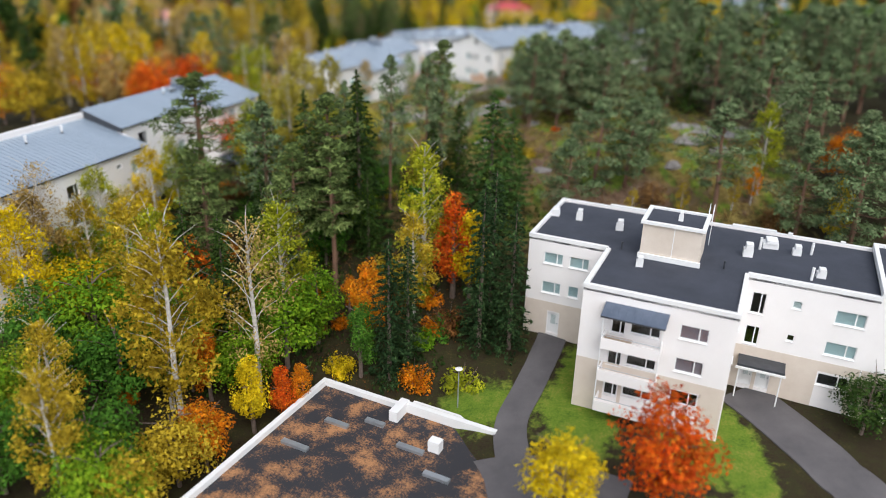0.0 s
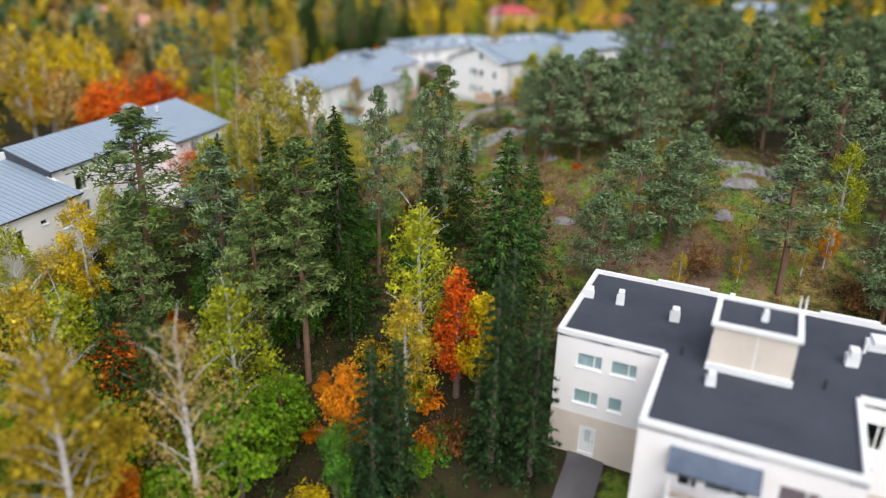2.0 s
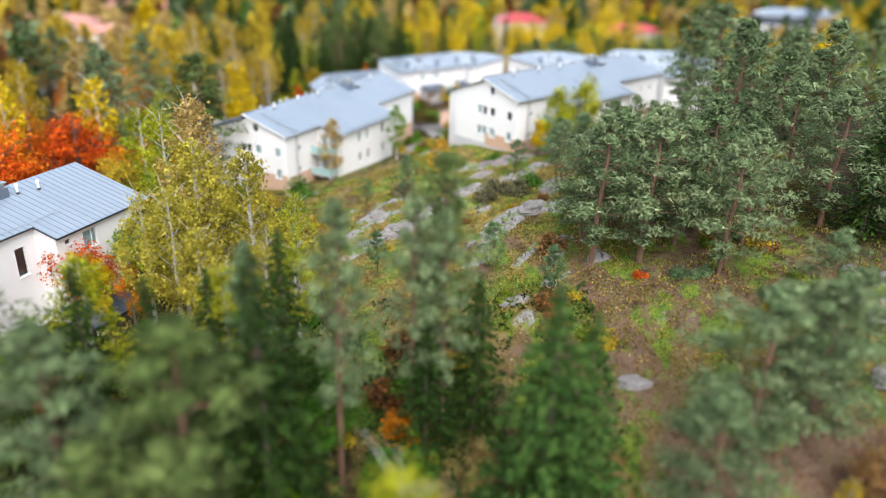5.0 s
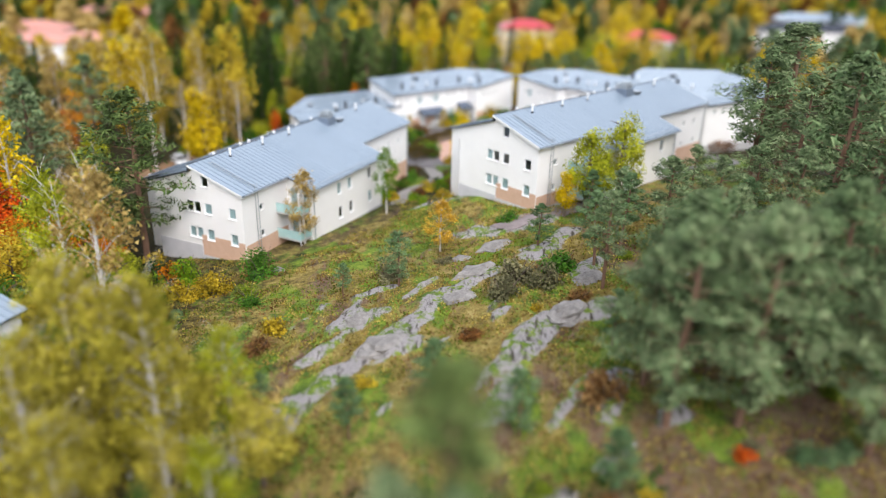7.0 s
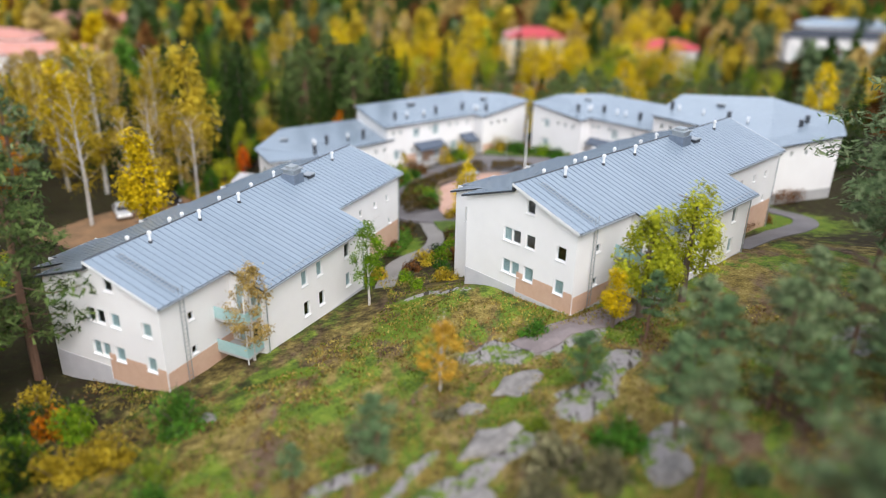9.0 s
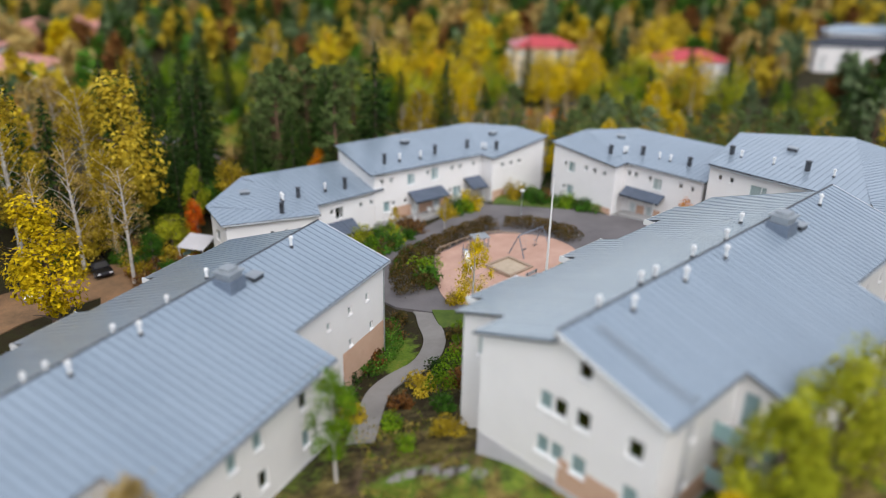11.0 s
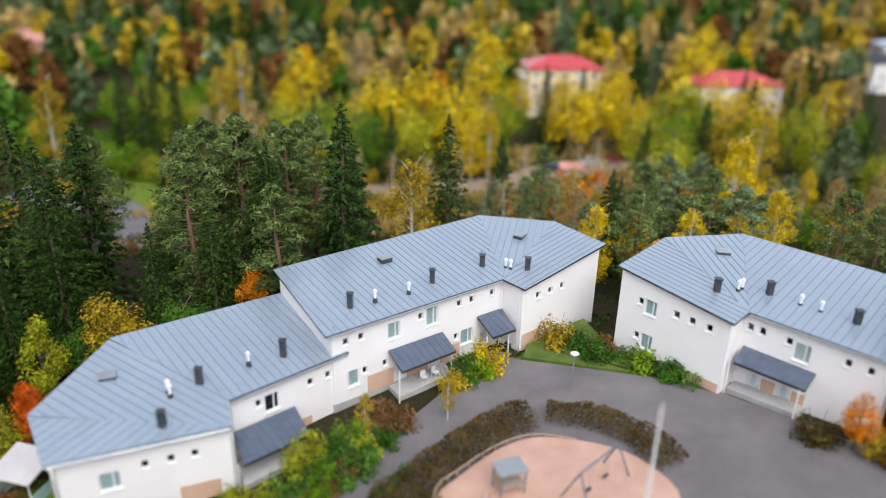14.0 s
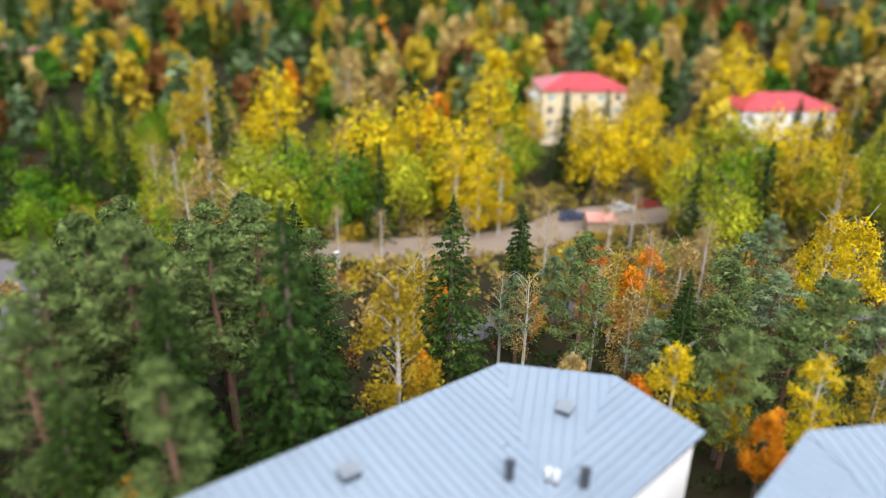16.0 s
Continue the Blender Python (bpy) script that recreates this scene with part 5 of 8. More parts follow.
# ---- paths and yards ----
ribbon("pavement_1", [(9, 30), (6.8, 44), (6.6, 50), (8.4, 54.2), (10.3, 58.5), (11.9, 63), (14, 76)], 2.7, OLDASPHALT, "asphalt path along the block of flats", "path")
ribbon("road_1", [(-6, 43.5), (2, 44.5), (8, 44), (14, 41)], 4.5, OLDASPHALT, "asphalt drive before the block of flats", "road")
ribbon("road_2", [(26.6, 53.5), (29, 48.5), (30.6, 44), (32, 38), (34, 5)], 4.6, OLDASPHALT, "asphalt drive between lawns", "road")
ribbon("pavement_2", [(-4.6, 153.5), (-3.8, 161), (-0.8, 165), (0.2, 169), (-0.4, 173), (-1.0, 176.0), (-3.4, 179), (-5.6, 181.6)], 1.9, PATHGREY, "winding pale asphalt footpath between hedges", "path")
YARD = [(-8.2, 181), (-7.4, 185.5), (-3.6, 193.2), (1.0, 199.3), (4.6, 204.6), (6.6, 203.4), (13.5, 201.0), (18.6, 199.2), (21.4, 197.4), (24.5, 194.6), (29.4, 189.8), (33.2, 184), (33.6, 177), (26.8, 178.5), (20.5, 178.0), (15.5, 178.8), (9, 174.6), (2, 174.2), (-3.4, 176.2)]
yard_z = lambda x, y: 11.62 + 0.074 * x
floor_at = lambda x, y: max(height_at(x, y), yard_z(x, y)) if -8.5 < x < 34 and 174.5 < y < 203 else height_at(x, y)


def paved(name, plan, mat, label, category, up):
    """A plane field of paving in the gently tilted yard."""
    m = Mesh()
    m.prism(plan, [yard_z(*p) - 1.0 for p in plan], [yard_z(*p) + up for p in plan])
    return solid(name, m, mat, label, category, kind="structure")


paved("road_3", YARD, ASPHALT, "asphalt yard and drive round the playground", "yard", 0.0)
ribbon("pavement_6", [(6.4, 136.9), (8.6, 138.4), (11.0, 139.6), (13.4, 141.4), (17.0, 144.4)], 2.6, surface("purple_grey_gravel", (0.16, 0.13, 0.13), (0.3, 0.25, 0.25), 0.6, 0.95, bumps=0.5, fine=14), "purple-grey gravel at the foot of a house", "gravel")
ribbon("pavement_3", [(28.5, 155.5), (34, 160), (39.5, 165), (41.5, 169.5), (40, 174), (36, 177)], 2.6, ASPHALT, "curving asphalt footpath on the lawn", "path")
ribbon("pavement_4", [(2.2, 198), (4.4, 202), (5.6, 205.2)], 2.2, ASPHALT, "asphalt path to an entrance", "path")
ribbon("road_5", [(-70, 268), (-58, 264.5), (-51, 262), (-46, 254), (-42, 244), (-41, 236)], 7.0, ASPHALT, "grey road beyond the wood", "road")
ribbon("road_6", [(-40, 268), (-16, 273), (2, 275), (16, 281), (24, 288), (40, 291), (60, 290)], 9.0, surface("brown_gravel", (0.22, 0.165, 0.125), (0.33, 0.255, 0.2), 0.2, 0.95, bumps=0.4), "brown gravel track and parking strip", "road")
ribbon("road_7", [(2, 246), (12, 250), (22, 252), (40, 252), (60, 250)], 5.0, ASPHALT, "asphalt road behind the trees", "road")
ribbon("road_8", [(-45, 172), (-40, 180), (-33, 186), (-29, 180)], 7.5, surface("leafy_dirt", (0.14, 0.09, 0.05), (0.36, 0.2, 0.1), 0.5, 0.95, bumps=0.4, fine=8), "dirt parking strewn with leaves", "road")


# ---- trees and shrubs ----
RNG = np.random.default_rng(7)


def cards(centres, sizes, flat=0.0, aspect=0.6, lean=None, out=None):
    """Leaves: a small pointed blade at each centre, turned at random; flat presses them towards level, out turns them outwards."""
    n = len(centres)
    nrm = RNG.normal(size=(n, 3))
    nrm[:, 2] = np.abs(nrm[:, 2]) + flat
    nrm /= np.linalg.norm(nrm, axis=1)[:, None]
    if out is not None:
        nrm = nrm * 0.75 + out / (np.linalg.norm(out, axis=1)[:, None] + 1e-6)
        nrm /= np.linalg.norm(nrm, axis=1)[:, None] + 1e-9
    a = np.cross(nrm, RNG.normal(size=(n, 3))) if lean is None else lean - nrm * np.sum(lean * nrm, axis=1)[:, None]
    a /= np.linalg.norm(a, axis=1)[:, None] + 1e-9
    b = np.cross(nrm, a)
    s = np.asarray(sizes)[:, None]
    v = np.empty((n, 3, 3))
    v[:, 0] = centres + a * s
    v[:, 1], v[:, 2] = centres - a * s * 0.8 + b * s * aspect * 1.1, centres - a * s * 0.8 - b * s * aspect * 1.1
    return v.reshape(-1, 3)


def card_mesh(name, v, mat):
    n = len(v) // 3
    me = bpy.data.meshes.new(name)
    me.vertices.add(len(v))
    me.vertices.foreach_set("co", np.ascontiguousarray(v, dtype=np.float32).ravel())
    me.loops.add(len(v))
    me.loops.foreach_set("vertex_index", np.arange(len(v), dtype=np.int32))
    me.polygons.add(n)
    me.polygons.foreach_set("loop_start", np.arange(0, len(v), 3, dtype=np.int32))
    me.update(calc_edges=True)
    me.materials.append(mat)
    return me


def ball(n):
    p = RNG.normal(size=(n, 3))
    p /= np.linalg.norm(p, axis=1)[:, None]
    return p * RNG.random((n, 1)) ** (1 / 3)


def limbs(m, h, base_r, starts, reach, rise, count, sides=5):
    for i in range(count):
        w = 2.4 * i + RNG.random()
        z = h * (starts[0] + (starts[1] - starts[0]) * (i + 0.5) / count)
        r = reach * (0.6 + 0.4 * RNG.random())
        p, q = Vector((0, 0, z)), Vector((math.cos(w) * r, math.sin(w) * r, z + rise * r))
        mid = (p + q) / 2 + Vector((0, 0, 0.12 * r))
        m.tube([p, mid, q], [base_r * 0.4, base_r * 0.25, base_r * 0.1], sides, False)


def broadleaf(h, w, n, size, low=0.25, clumps=26, droop=0.0):
    """Trunk and limbs, and a crown of leaf clumps with gaps; h height, w crown width."""
    t = Mesh()
    r = 0.018 * h + 0.03
    t.tube([(0, 0, -1.0), (0.1, 0, h * 0.3), (0, 0.12, h * 0.6), (0.05, 0, h * 0.86)], [r * 1.25, r, r * 0.6, r * 0.15], 7, False)
    limbs(t, h, r, (low + 0.05, 0.8), w * 0.38, 0.7, 9)
    cz, rz = h * (low + 1) / 2, h * (1 - low) / 2
    k = ball(clumps)
    k *= (0.55 + 0.45 * RNG.random((clumps, 1))) / np.maximum(np.linalg.norm(k, axis=1)[:, None], 0.35)
    k = k * 0.82
    shape = np.array([w / 2, w / 2, rz])
    taper = 1.0 - 0.32 * np.clip(k[:, 2:3], -0.3, 1)
    cc = k * shape * np.hstack([taper, taper, np.ones_like(taper)]) + [0, 0, cz]
    per = max(8, n // clumps)
    off = ball(clumps * per).reshape(clumps, per, 3)
    pts = (cc[:, None, :] + off * (np.array([w, w, rz * 1.3]) * 0.185) * (0.7 + 0.6 * RNG.random((clumps, 1, 1)))).reshape(-1, 3)
    out = off.reshape(-1, 3) + 0.5 * np.repeat(k, per, 0) + [0, 0, 0.3]
    if droop:
        pts[:, 2] -= droop * RNG.random(len(pts)) * np.hypot(pts[:, 0], pts[:, 1]) / (w / 2)
    return t, cards(pts, size * (0.6 + 0.8 * RNG.random(len(pts))), 0.15, 0.65, None, out)


def birch(h, w, n, size, low=0.3, thick=1.0):
    """A slim pale trunk and an airy crown on hanging twigs."""
    t = Mesh()
    r = 0.011 * h + 0.02
    t.tube([(0, 0, -1.0), (0.15, 0.1, h * 0.35), (0.0, 0.2, h * 0.7), (0.1, 0.1, h * 0.97)], [r * 1.3, r, r * 0.6, r * 0.15], 7, False)
    limbs(t, h, r * thick, (low, 0.92), w * 0.42, 0.95, int(13 / thick))
    k = 60
    z = low + (0.98 - low) * RNG.random(k) ** 0.9
    rad = w / 2 * np.sin(np.pi * np.clip((z - low) / (1.02 - low), 0, 1) ** 0.75) ** 0.8 * (0.35 + 0.65 * RNG.random(k))
    ang = RNG.random(k) * 6.283
    top = np.stack([np.cos(ang) * rad, np.sin(ang) * rad, z * h], 1)
    per = n // k
    f = RNG.random((k, per, 1))
    pts = top[:, None, :] + np.concatenate([RNG.normal(size=(k, per, 2)) * w * 0.05, -f * h * 0.09], 2) + RNG.normal(size=(k, per, 3)) * w * 0.035
    return t, cards(pts.reshape(-1, 3), size * (0.6 + 0.8 * RNG.random(k * per)), 0.0, 0.6)


def pine(h, w, n, size, low=0.45, lean=0.3, limbs_n=30):
    """A bare reddish bole with crooked limbs; feathery needle tufts along the outer limbs."""
    t = Mesh()
    r = 0.012 * h + 0.05
    t.tube([(0, 0, -1.0), (lean * 0.3, 0, h * 0.35), (lean, 0.1, h * 0.7), (lean * 0.8, 0, h * 0.96)], [r * 1.2, r, r * 0.65, r * 0.2], 7, False)
    tufts = []
    for i in range(limbs_n):
        u = (i + float(RNG.random())) / limbs_n
        z = h * (low + (0.97 - low) * u)
        rad = w / 2 * min(1.0, 0.5 + 1.5 * u) * max(0.1, 1.06 - u ** 2.2) * (0.5 + 0.5 * float(RNG.random()))
        w0 = i * 2.4 + float(RNG.random())
        d = Vector((math.cos(w0), math.sin(w0), 0))
        p = Vector((lean * 0.85, 0, z))
        q = p + d * rad + Vector((0, 0, rad * (0.05 + 0.5 * u)))
        mid = (p + q) / 2 + Vector((0, 0, -0.12 * rad))
        t.tube([p, mid, q], [r * 0.3, r * 0.2, 0.02], 3, False)
        for f in (0.5, 0.75, 0.98):
            side = Vector((-d.y, d.x, 0)) * ((float(RNG.random()) - 0.5) * 0.7 * rad * f)
            c = p.lerp(q, f) + side + Vector((0, 0, 0.15))
            tufts.append((*c, 0.5 + 0.35 * rad * 0.5))
    for k in range(5):
        tufts.append((lean * 0.8 + 0.3 * math.cos(k * 2.0), 0.3 * math.sin(k * 2.0), h * (0.94 + 0.012 * k), 0.5))
    tufts = np.array(tufts)
    per = n // len(tufts)
    off = ball(len(tufts) * per).reshape(len(tufts), per, 3) * tufts[:, None, 3:4] * np.array([1, 1, 0.55])
    pts = (tufts[:, None, :3] + off).reshape(-1, 3)
    up = off.reshape(-1, 3) * 0.9 + RNG.normal(size=(len(pts), 3)) * 0.3 + [0, 0, 0.45]
    return t, cards(pts, size * (0.6 + 0.8 * RNG.random(len(pts))), 0.0, 0.25, up, off.reshape(-1, 3) * 0.7 + [0, 0, 0.4])


def spruce(h, w, n, size, low=0.04, power=0.85):
    """A cone of drooping whorled boughs to the ground."""
    t = Mesh()
    r = 0.012 * h + 0.04
    t.tube([(0, 0, -1.0), (0, 0, h * 0.5), (0, 0, h * 0.98)], [r * 1.2, r * 0.7, 0.03], 6, False)
    b = int(10 * h)
    u = (np.arange(b) + RNG.random(b)) / b
    z = h * (low + (0.985 - low) * u)
    ln = w / 2 * (1 - u) ** power * (0.7 + 0.45 * RNG.random(b)) + 0.12
    ang = np.arange(b) * 2.39996 + RNG.random(b) * 0.6
    weight = np.maximum(2, (n * ln / ln.sum()).astype(int))
    pts, along = [], []
    for i in range(b):
        s = RNG.random(weight[i]) ** 0.7
        side = RNG.normal(size=weight[i]) * 0.13 * ln[i] * (1.1 - s * 0.6)
        c, d = math.cos(ang[i]), math.sin(ang[i])
        drop = -0.32 * ln[i] * s ** 1.4 + 0.1 * ln[i] * s ** 4
        pts.append(np.stack([c * ln[i] * s - d * side, d * ln[i] * s + c * side, z[i] + drop - np.abs(RNG.normal(size=weight[i])) * 0.1], 1))
        along.append(np.stack([c + RNG.normal(size=weight[i]) * 0.35, d + RNG.normal(size=weight[i]) * 0.35, np.full(weight[i], -0.45)], 1))
    pts, along = np.concatenate(pts), np.concatenate(along)
    return t, cards(pts, size * (0.6 + 0.8 * RNG.random(len(pts))), 0.6, 0.45, along)


def shrub(w, h, n, size):
    """A low bush of many stems."""
    t = Mesh()
    for i in range(7):
        a = i * 0.9
        t.tube([(0, 0, -0.3), (math.cos(a) * w * 0.2, math.sin(a) * w * 0.2, h * 0.4), (math.cos(a) * w * 0.38, math.sin(a) * w * 0.38, h * 0.8)], [0.04, 0.03, 0.01], 4, False)
    k = 16
    c = ball(k) * 0.8
    c[:, 2] = np.abs(c[:, 2]) * 0.8 + 0.12
    per = n // k
    off = ball(k * per).reshape(k, per, 3)
    pts = (c[:, None, :] + off * 0.42).reshape(-1, 3) * [w / 2, w / 2, h * 0.8]
    pts[:, 2] = np.maximum(pts[:, 2], 0.03)
    return t, cards(pts, size * (0.6 + 0.8 * RNG.random(len(pts))), 0.1, 0.65, None, off.reshape(-1, 3) + [0, 0, 0.4])


# moulds: (maker, trunk material), each built once at a nominal height
MOULDS = {
    "pine": [(pine(14, 9.2, 4600, 0.26, 0.24), PINEBARK), (pine(16, 8.6, 4600, 0.26, 0.32, 0.6), PINEBARK), (pine(12, 9.4, 5000, 0.25, 0.16, -0.4), PINEBARK), (pine(14, 7.4, 4200, 0.26, 0.36, 0.9, 24), PINEBARK)],
    "tallpine": [(pine(19, 8.8, 4600, 0.3, 0.3, 0.4, 34), PINEBARK), (pine(20, 9.2, 4600, 0.3, 0.24, -0.5, 36), PINEBARK), (pine(18, 7.8, 4200, 0.3, 0.36, 0.8, 30), PINEBARK)],
    "spruce": [(spruce(16, 8.0, 4200, 0.23), BARK), (spruce(18, 7.6, 4200, 0.23, 0.08, 0.75), BARK)],
    "slimspruce": [(spruce(15, 4.4, 4400, 0.16, 0.02, 0.6), BARK), (spruce(14, 4.1, 4400, 0.16, 0.02, 0.55), BARK)],
    "birch": [(birch(16, 6.4, 3900, 0.16, 0.3, 0.5), BIRCHBARK), (birch(15, 6.2, 3900, 0.16, 0.22, 0.5), BIRCHBARK), (birch(18, 6.8, 3900, 0.165, 0.26, 0.5), BIRCHBARK)],
    "bare": [(birch(16, 6.5, 2000, 0.105, 0.3, 0.6), BIRCHBARK)],
    "broad": [(broadleaf(10, 9.0, 4300, 0.165, 0.1, 40), BARK), (broadleaf(11, 7.6, 4000, 0.165, 0.12, 34), BARK), (broadleaf(9, 7.8, 4000, 0.165, 0.08, 36), BARK)],
    "column": [(broadleaf(12, 4.8, 4200, 0.14, 0.05, 30), BARK), (broadleaf(13, 5.2, 4200, 0.14, 0.08, 28), BARK)],
    "shrub": [(shrub(3.0, 2.0, 960, 0.125), BARK), (shrub(2.6, 1.6, 840, 0.12), BARK), (shrub(3.4, 1.8, 960, 0.125), BARK)],
    "bigshrub": [(shrub(4.2, 3.2, 1400, 0.14), BARK), (shrub(3.8, 3.4, 1400, 0.14), BARK)],
    "farpine": [(pine(16, 8.4, 1900, 0.4, 0.3, 0.4, 26), PINEBARK)], "farspruce": [(spruce(18, 7.8, 1700, 0.36, 0.05, 0.8), BARK)],
    "farbirch": [(birch(17, 7.0, 1700, 0.26, 0.2), BIRCHBARK)], "farbroad": [(broadleaf(14, 9.0, 2000, 0.24, 0.05, 70), BARK), (broadleaf(15, 8.2, 2000, 0.24, 0.06, 64), BARK), (broadleaf(13, 9.6, 2000, 0.24, 0.05, 60), BARK)],
}
NOMINAL = {"pine": (14, 16, 12, 14), "tallpine": (19, 20, 18), "spruce": (16, 18), "slimspruce": (15, 14), "birch": (16, 15, 18), "bare": (16,), "broad": (10, 11, 9), "column": (12, 13), "shrub": (2.0, 1.6, 1.8), "bigshrub": (3.2, 3.4), "farpine": (16,), "farspruce": (18,), "farbirch": (17,), "farbroad": (14, 15, 13)}
WORDS = {"farpine": ("pine_tree", "pine"), "farspruce": ("spruce_tree", "spruce"), "farbirch": ("birch_tree", "birch"), "farbroad": ("tree", "tree"), "pine": ("pine_tree", "pine"), "tallpine": ("pine_tree", "pine"), "spruce": ("spruce_tree", "spruce"), "slimspruce": ("spruce_tree", "spruce"), "birch": ("birch_tree", "birch"), "bare": ("birch_tree", "birch"), "broad": ("tree", "tree"), "column": ("tree", "tree"), "shrub": ("bush", "bush"), "bigshrub": ("bush", "bush")}
LABELS = {
    "pine": "green pine with a bare reddish trunk on the hill", "tallpine": "tall green pine with a bare trunk in the wood", "spruce": "dark green spruce with drooping boughs in the wood",
    "slimspruce": "slim blue-green spruce standing close to others", "birch": "slender birch with a white trunk and {} autumn leaves", "bare": "nearly leafless birch with a white trunk and {} leaves",
    "broad": "broadleaf tree with a round crown of {} leaves", "column": "upright broadleaf tree with {} autumn leaves", "shrub": "low bush with {} leaves on the ground", "bigshrub": "tall spreading bush with {} leaves",
    "farpine": "green pine in the wood behind the houses", "farspruce": "dark green spruce in the wood behind the houses", "farbirch": "birch with {} autumn leaves beyond the houses", "farbroad": "broadleaf tree with {} leaves beyond the houses",
}
TONE = {"green": "green", "deepgreen": "deep green", "lime": "yellow-green", "yellow": "bright yellow", "olive": "olive yellow", "gold": "pale golden-green", "amber": "amber", "greenspruce": "fresh green", "darkpine": "dark green", "orange": "orange", "red": "red-orange", "tan": "withered tan", "brown": "red-brown", "grey": "grey-green", "hedge": "dark red-brown", "fir": "fresh green", "pine": "green", "spruce": "dark green", "bluespruce": "blue-green", "rust": "rusty", "heath": "mossy green", "grass": "dry yellow"}
MADE = {}


def plant(kind, x, y, h, tone=None, wide=1.0, which=None, z=None):
    """Sets a tree or bush of a kind on the land, scaled to its height, with a tone of leaf."""
    tone = tone or {"pine": "pine", "tallpine": "pine", "spruce": "spruce", "slimspruce": "bluespruce", "farpine": "pine", "farspruce": "spruce"}.get(kind, "green")
    if kind == "shrub" and h > 2.5:
        kind = "bigshrub"
    i = which if which is not None else int(RNG.integers(len(MOULDS[kind])))
    key = (kind, i)
    if key not in MADE:
        (t, c), bark = MOULDS[kind][i]
        MADE[key] = (t.data("trunk", bark), card_mesh("crown", c, LEAF[tone]))
    trunk, crown = MADE[key]
    name, cat = WORDS[kind]
    root = new(name, trunk)
    s = h / NOMINAL[kind][i]
    root.matrix_basis = Matrix.LocRotScale((x, y, floor_at(x, y) if z is None else z), Euler((0, 0, float(RNG.random()) * 6.28)), (s * wide, s * wide, s))
    tagged(root, LABELS[kind].format(TONE[tone]), cat, cat + " trees" if cat != "bush" else "bushes")
    leaves = new("crown", crown)
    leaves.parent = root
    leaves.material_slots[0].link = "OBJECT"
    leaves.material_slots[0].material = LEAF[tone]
    return root


# the wood between the flats, the parking house and the hill
for kind, x, y, h, tone in (
        ("bare", -15.6, 56.0, 18.5, "tan"), ("birch", -21.0, 51.5, 20, "olive"), ("birch", -23.0, 54.5, 17, "olive"), ("broad", -30.6, 58.6, 11.5, "green"), ("broad", -34.5, 56, 10.5, "deepgreen"), ("broad", -26.4, 53.4, 10, "deepgreen"), ("birch", -29.1, 64.7, 15, "olive"), ("broad", -17.2, 57.4, 8, "green"), ("birch", -15.5, 68.5, 13, "lime"), ("birch", -39.5, 66.5, 15, "tan"), ("birch", -35.5, 69.5, 13, "olive"), ("birch", -36.5, 75.5, 13, "lime"), ("broad", -33, 73, 9, "green"), ("broad", -34.5, 80, 8.5, "olive"), ("broad", -38.5, 71, 8.5, "green"), ("birch", -31, 84, 12, "lime"), ("broad", -31.5, 91, 8, "green"), ("birch", -26.2, 41.6, 13, "olive"), ("broad", -18.3, 48.4, 7.5, "orange"), ("broad", -21.2, 40.7, 8, "olive"), ("bare", -40, 70, 16, "tan"), ("column", -15.5, 53, 8.5, "yellow"),
        ("birch", -14.6, 64, 14.5, "lime"), ("broad", -13.8, 60, 10, "green"), ("broad", -11.2, 62.8, 9, "green"), ("birch", -32, 79, 13.5, "yellow"), ("column", -24, 66, 11, "red"), ("column", -6.2, 62.5, 9.5, "orange")):
    plant(kind, x, y, h, tone)
for kind, x, y, h, tone in (
        ("column", 2.0, 67.5, 12, "red"), ("column", 3.7, 67.0, 10.5, "yellow"), ("birch", -1.9, 65, 12, "olive"), ("birch", -1.0, 69.5, 15.5, "lime"), ("slimspruce", -3.9, 57.8, 14.5, "bluespruce"),
        ("slimspruce", -2.3, 59.6, 13, "bluespruce"), ("slimspruce", 4.4, 60.6, 16.5, "bluespruce"), ("slimspruce", 7.2, 60.0, 15, "bluespruce"), ("slimspruce", 5.6, 63.5, 16, "bluespruce"), ("column", -6.6, 58.5, 8.5, "deepgreen")):
    plant(kind, x, y, h, tone)
for kind, x, y, h, tone in (
        ("spruce", -20.2, 84, 15.5, None), ("spruce", -8.4, 77.5, 19.5, None),         ("pine", 14.5, 77.4, 10, None), ("pine", 39.3, 74.0, 12, None), ("pine", 45.7, 77, 13, None), ("birch", 43.2, 73.6, 8, "yellow"), ("shrub", 37.7, 75.8, 3.4, "rust"), ("birch", 34.0, 79, 4.5, "olive"), ("birch", 36.5, 80, 5, "orange"), ("pine", 26.5, 91.0, 8, None), ("tallpine", -18.5, 76.0, 18, None), ("spruce", -14.5, 80, 17, None), ("birch", -13.0, 88, 12, "lime"), ("birch", -23, 90, 13, "lime")):
    plant(kind, x, y, h, tone)
for kind, x, y, h, tone in (
        ("shrub", -12, 64, 3, "brown"), ("shrub", -4, 66, 3, "brown"), ("shrub", 1.5, 63, 3.2, "brown"), ("birch", 22, 77, 4.5, "olive"), ("birch", 28, 78.5, 4, "olive"), ("column", -11.5, 55.2, 5.5, "orange"), ("column", -13.0, 54.0, 6.5, "red"), ("shrub", -8.5, 59, 2.6, "yellow"),
        ("shrub", 2.8, 55.5, 2.2, "lime"), ("shrub", -1.5, 56.6, 2.8, "orange"), ("column", -20, 56, 8, "orange"), ("broad", -23.5, 60, 9, "green"), ("broad", -19.5, 62, 9, "olive"), ("birch", -27, 65, 14, "lime")):
    plant(kind, x, y, h, tone)
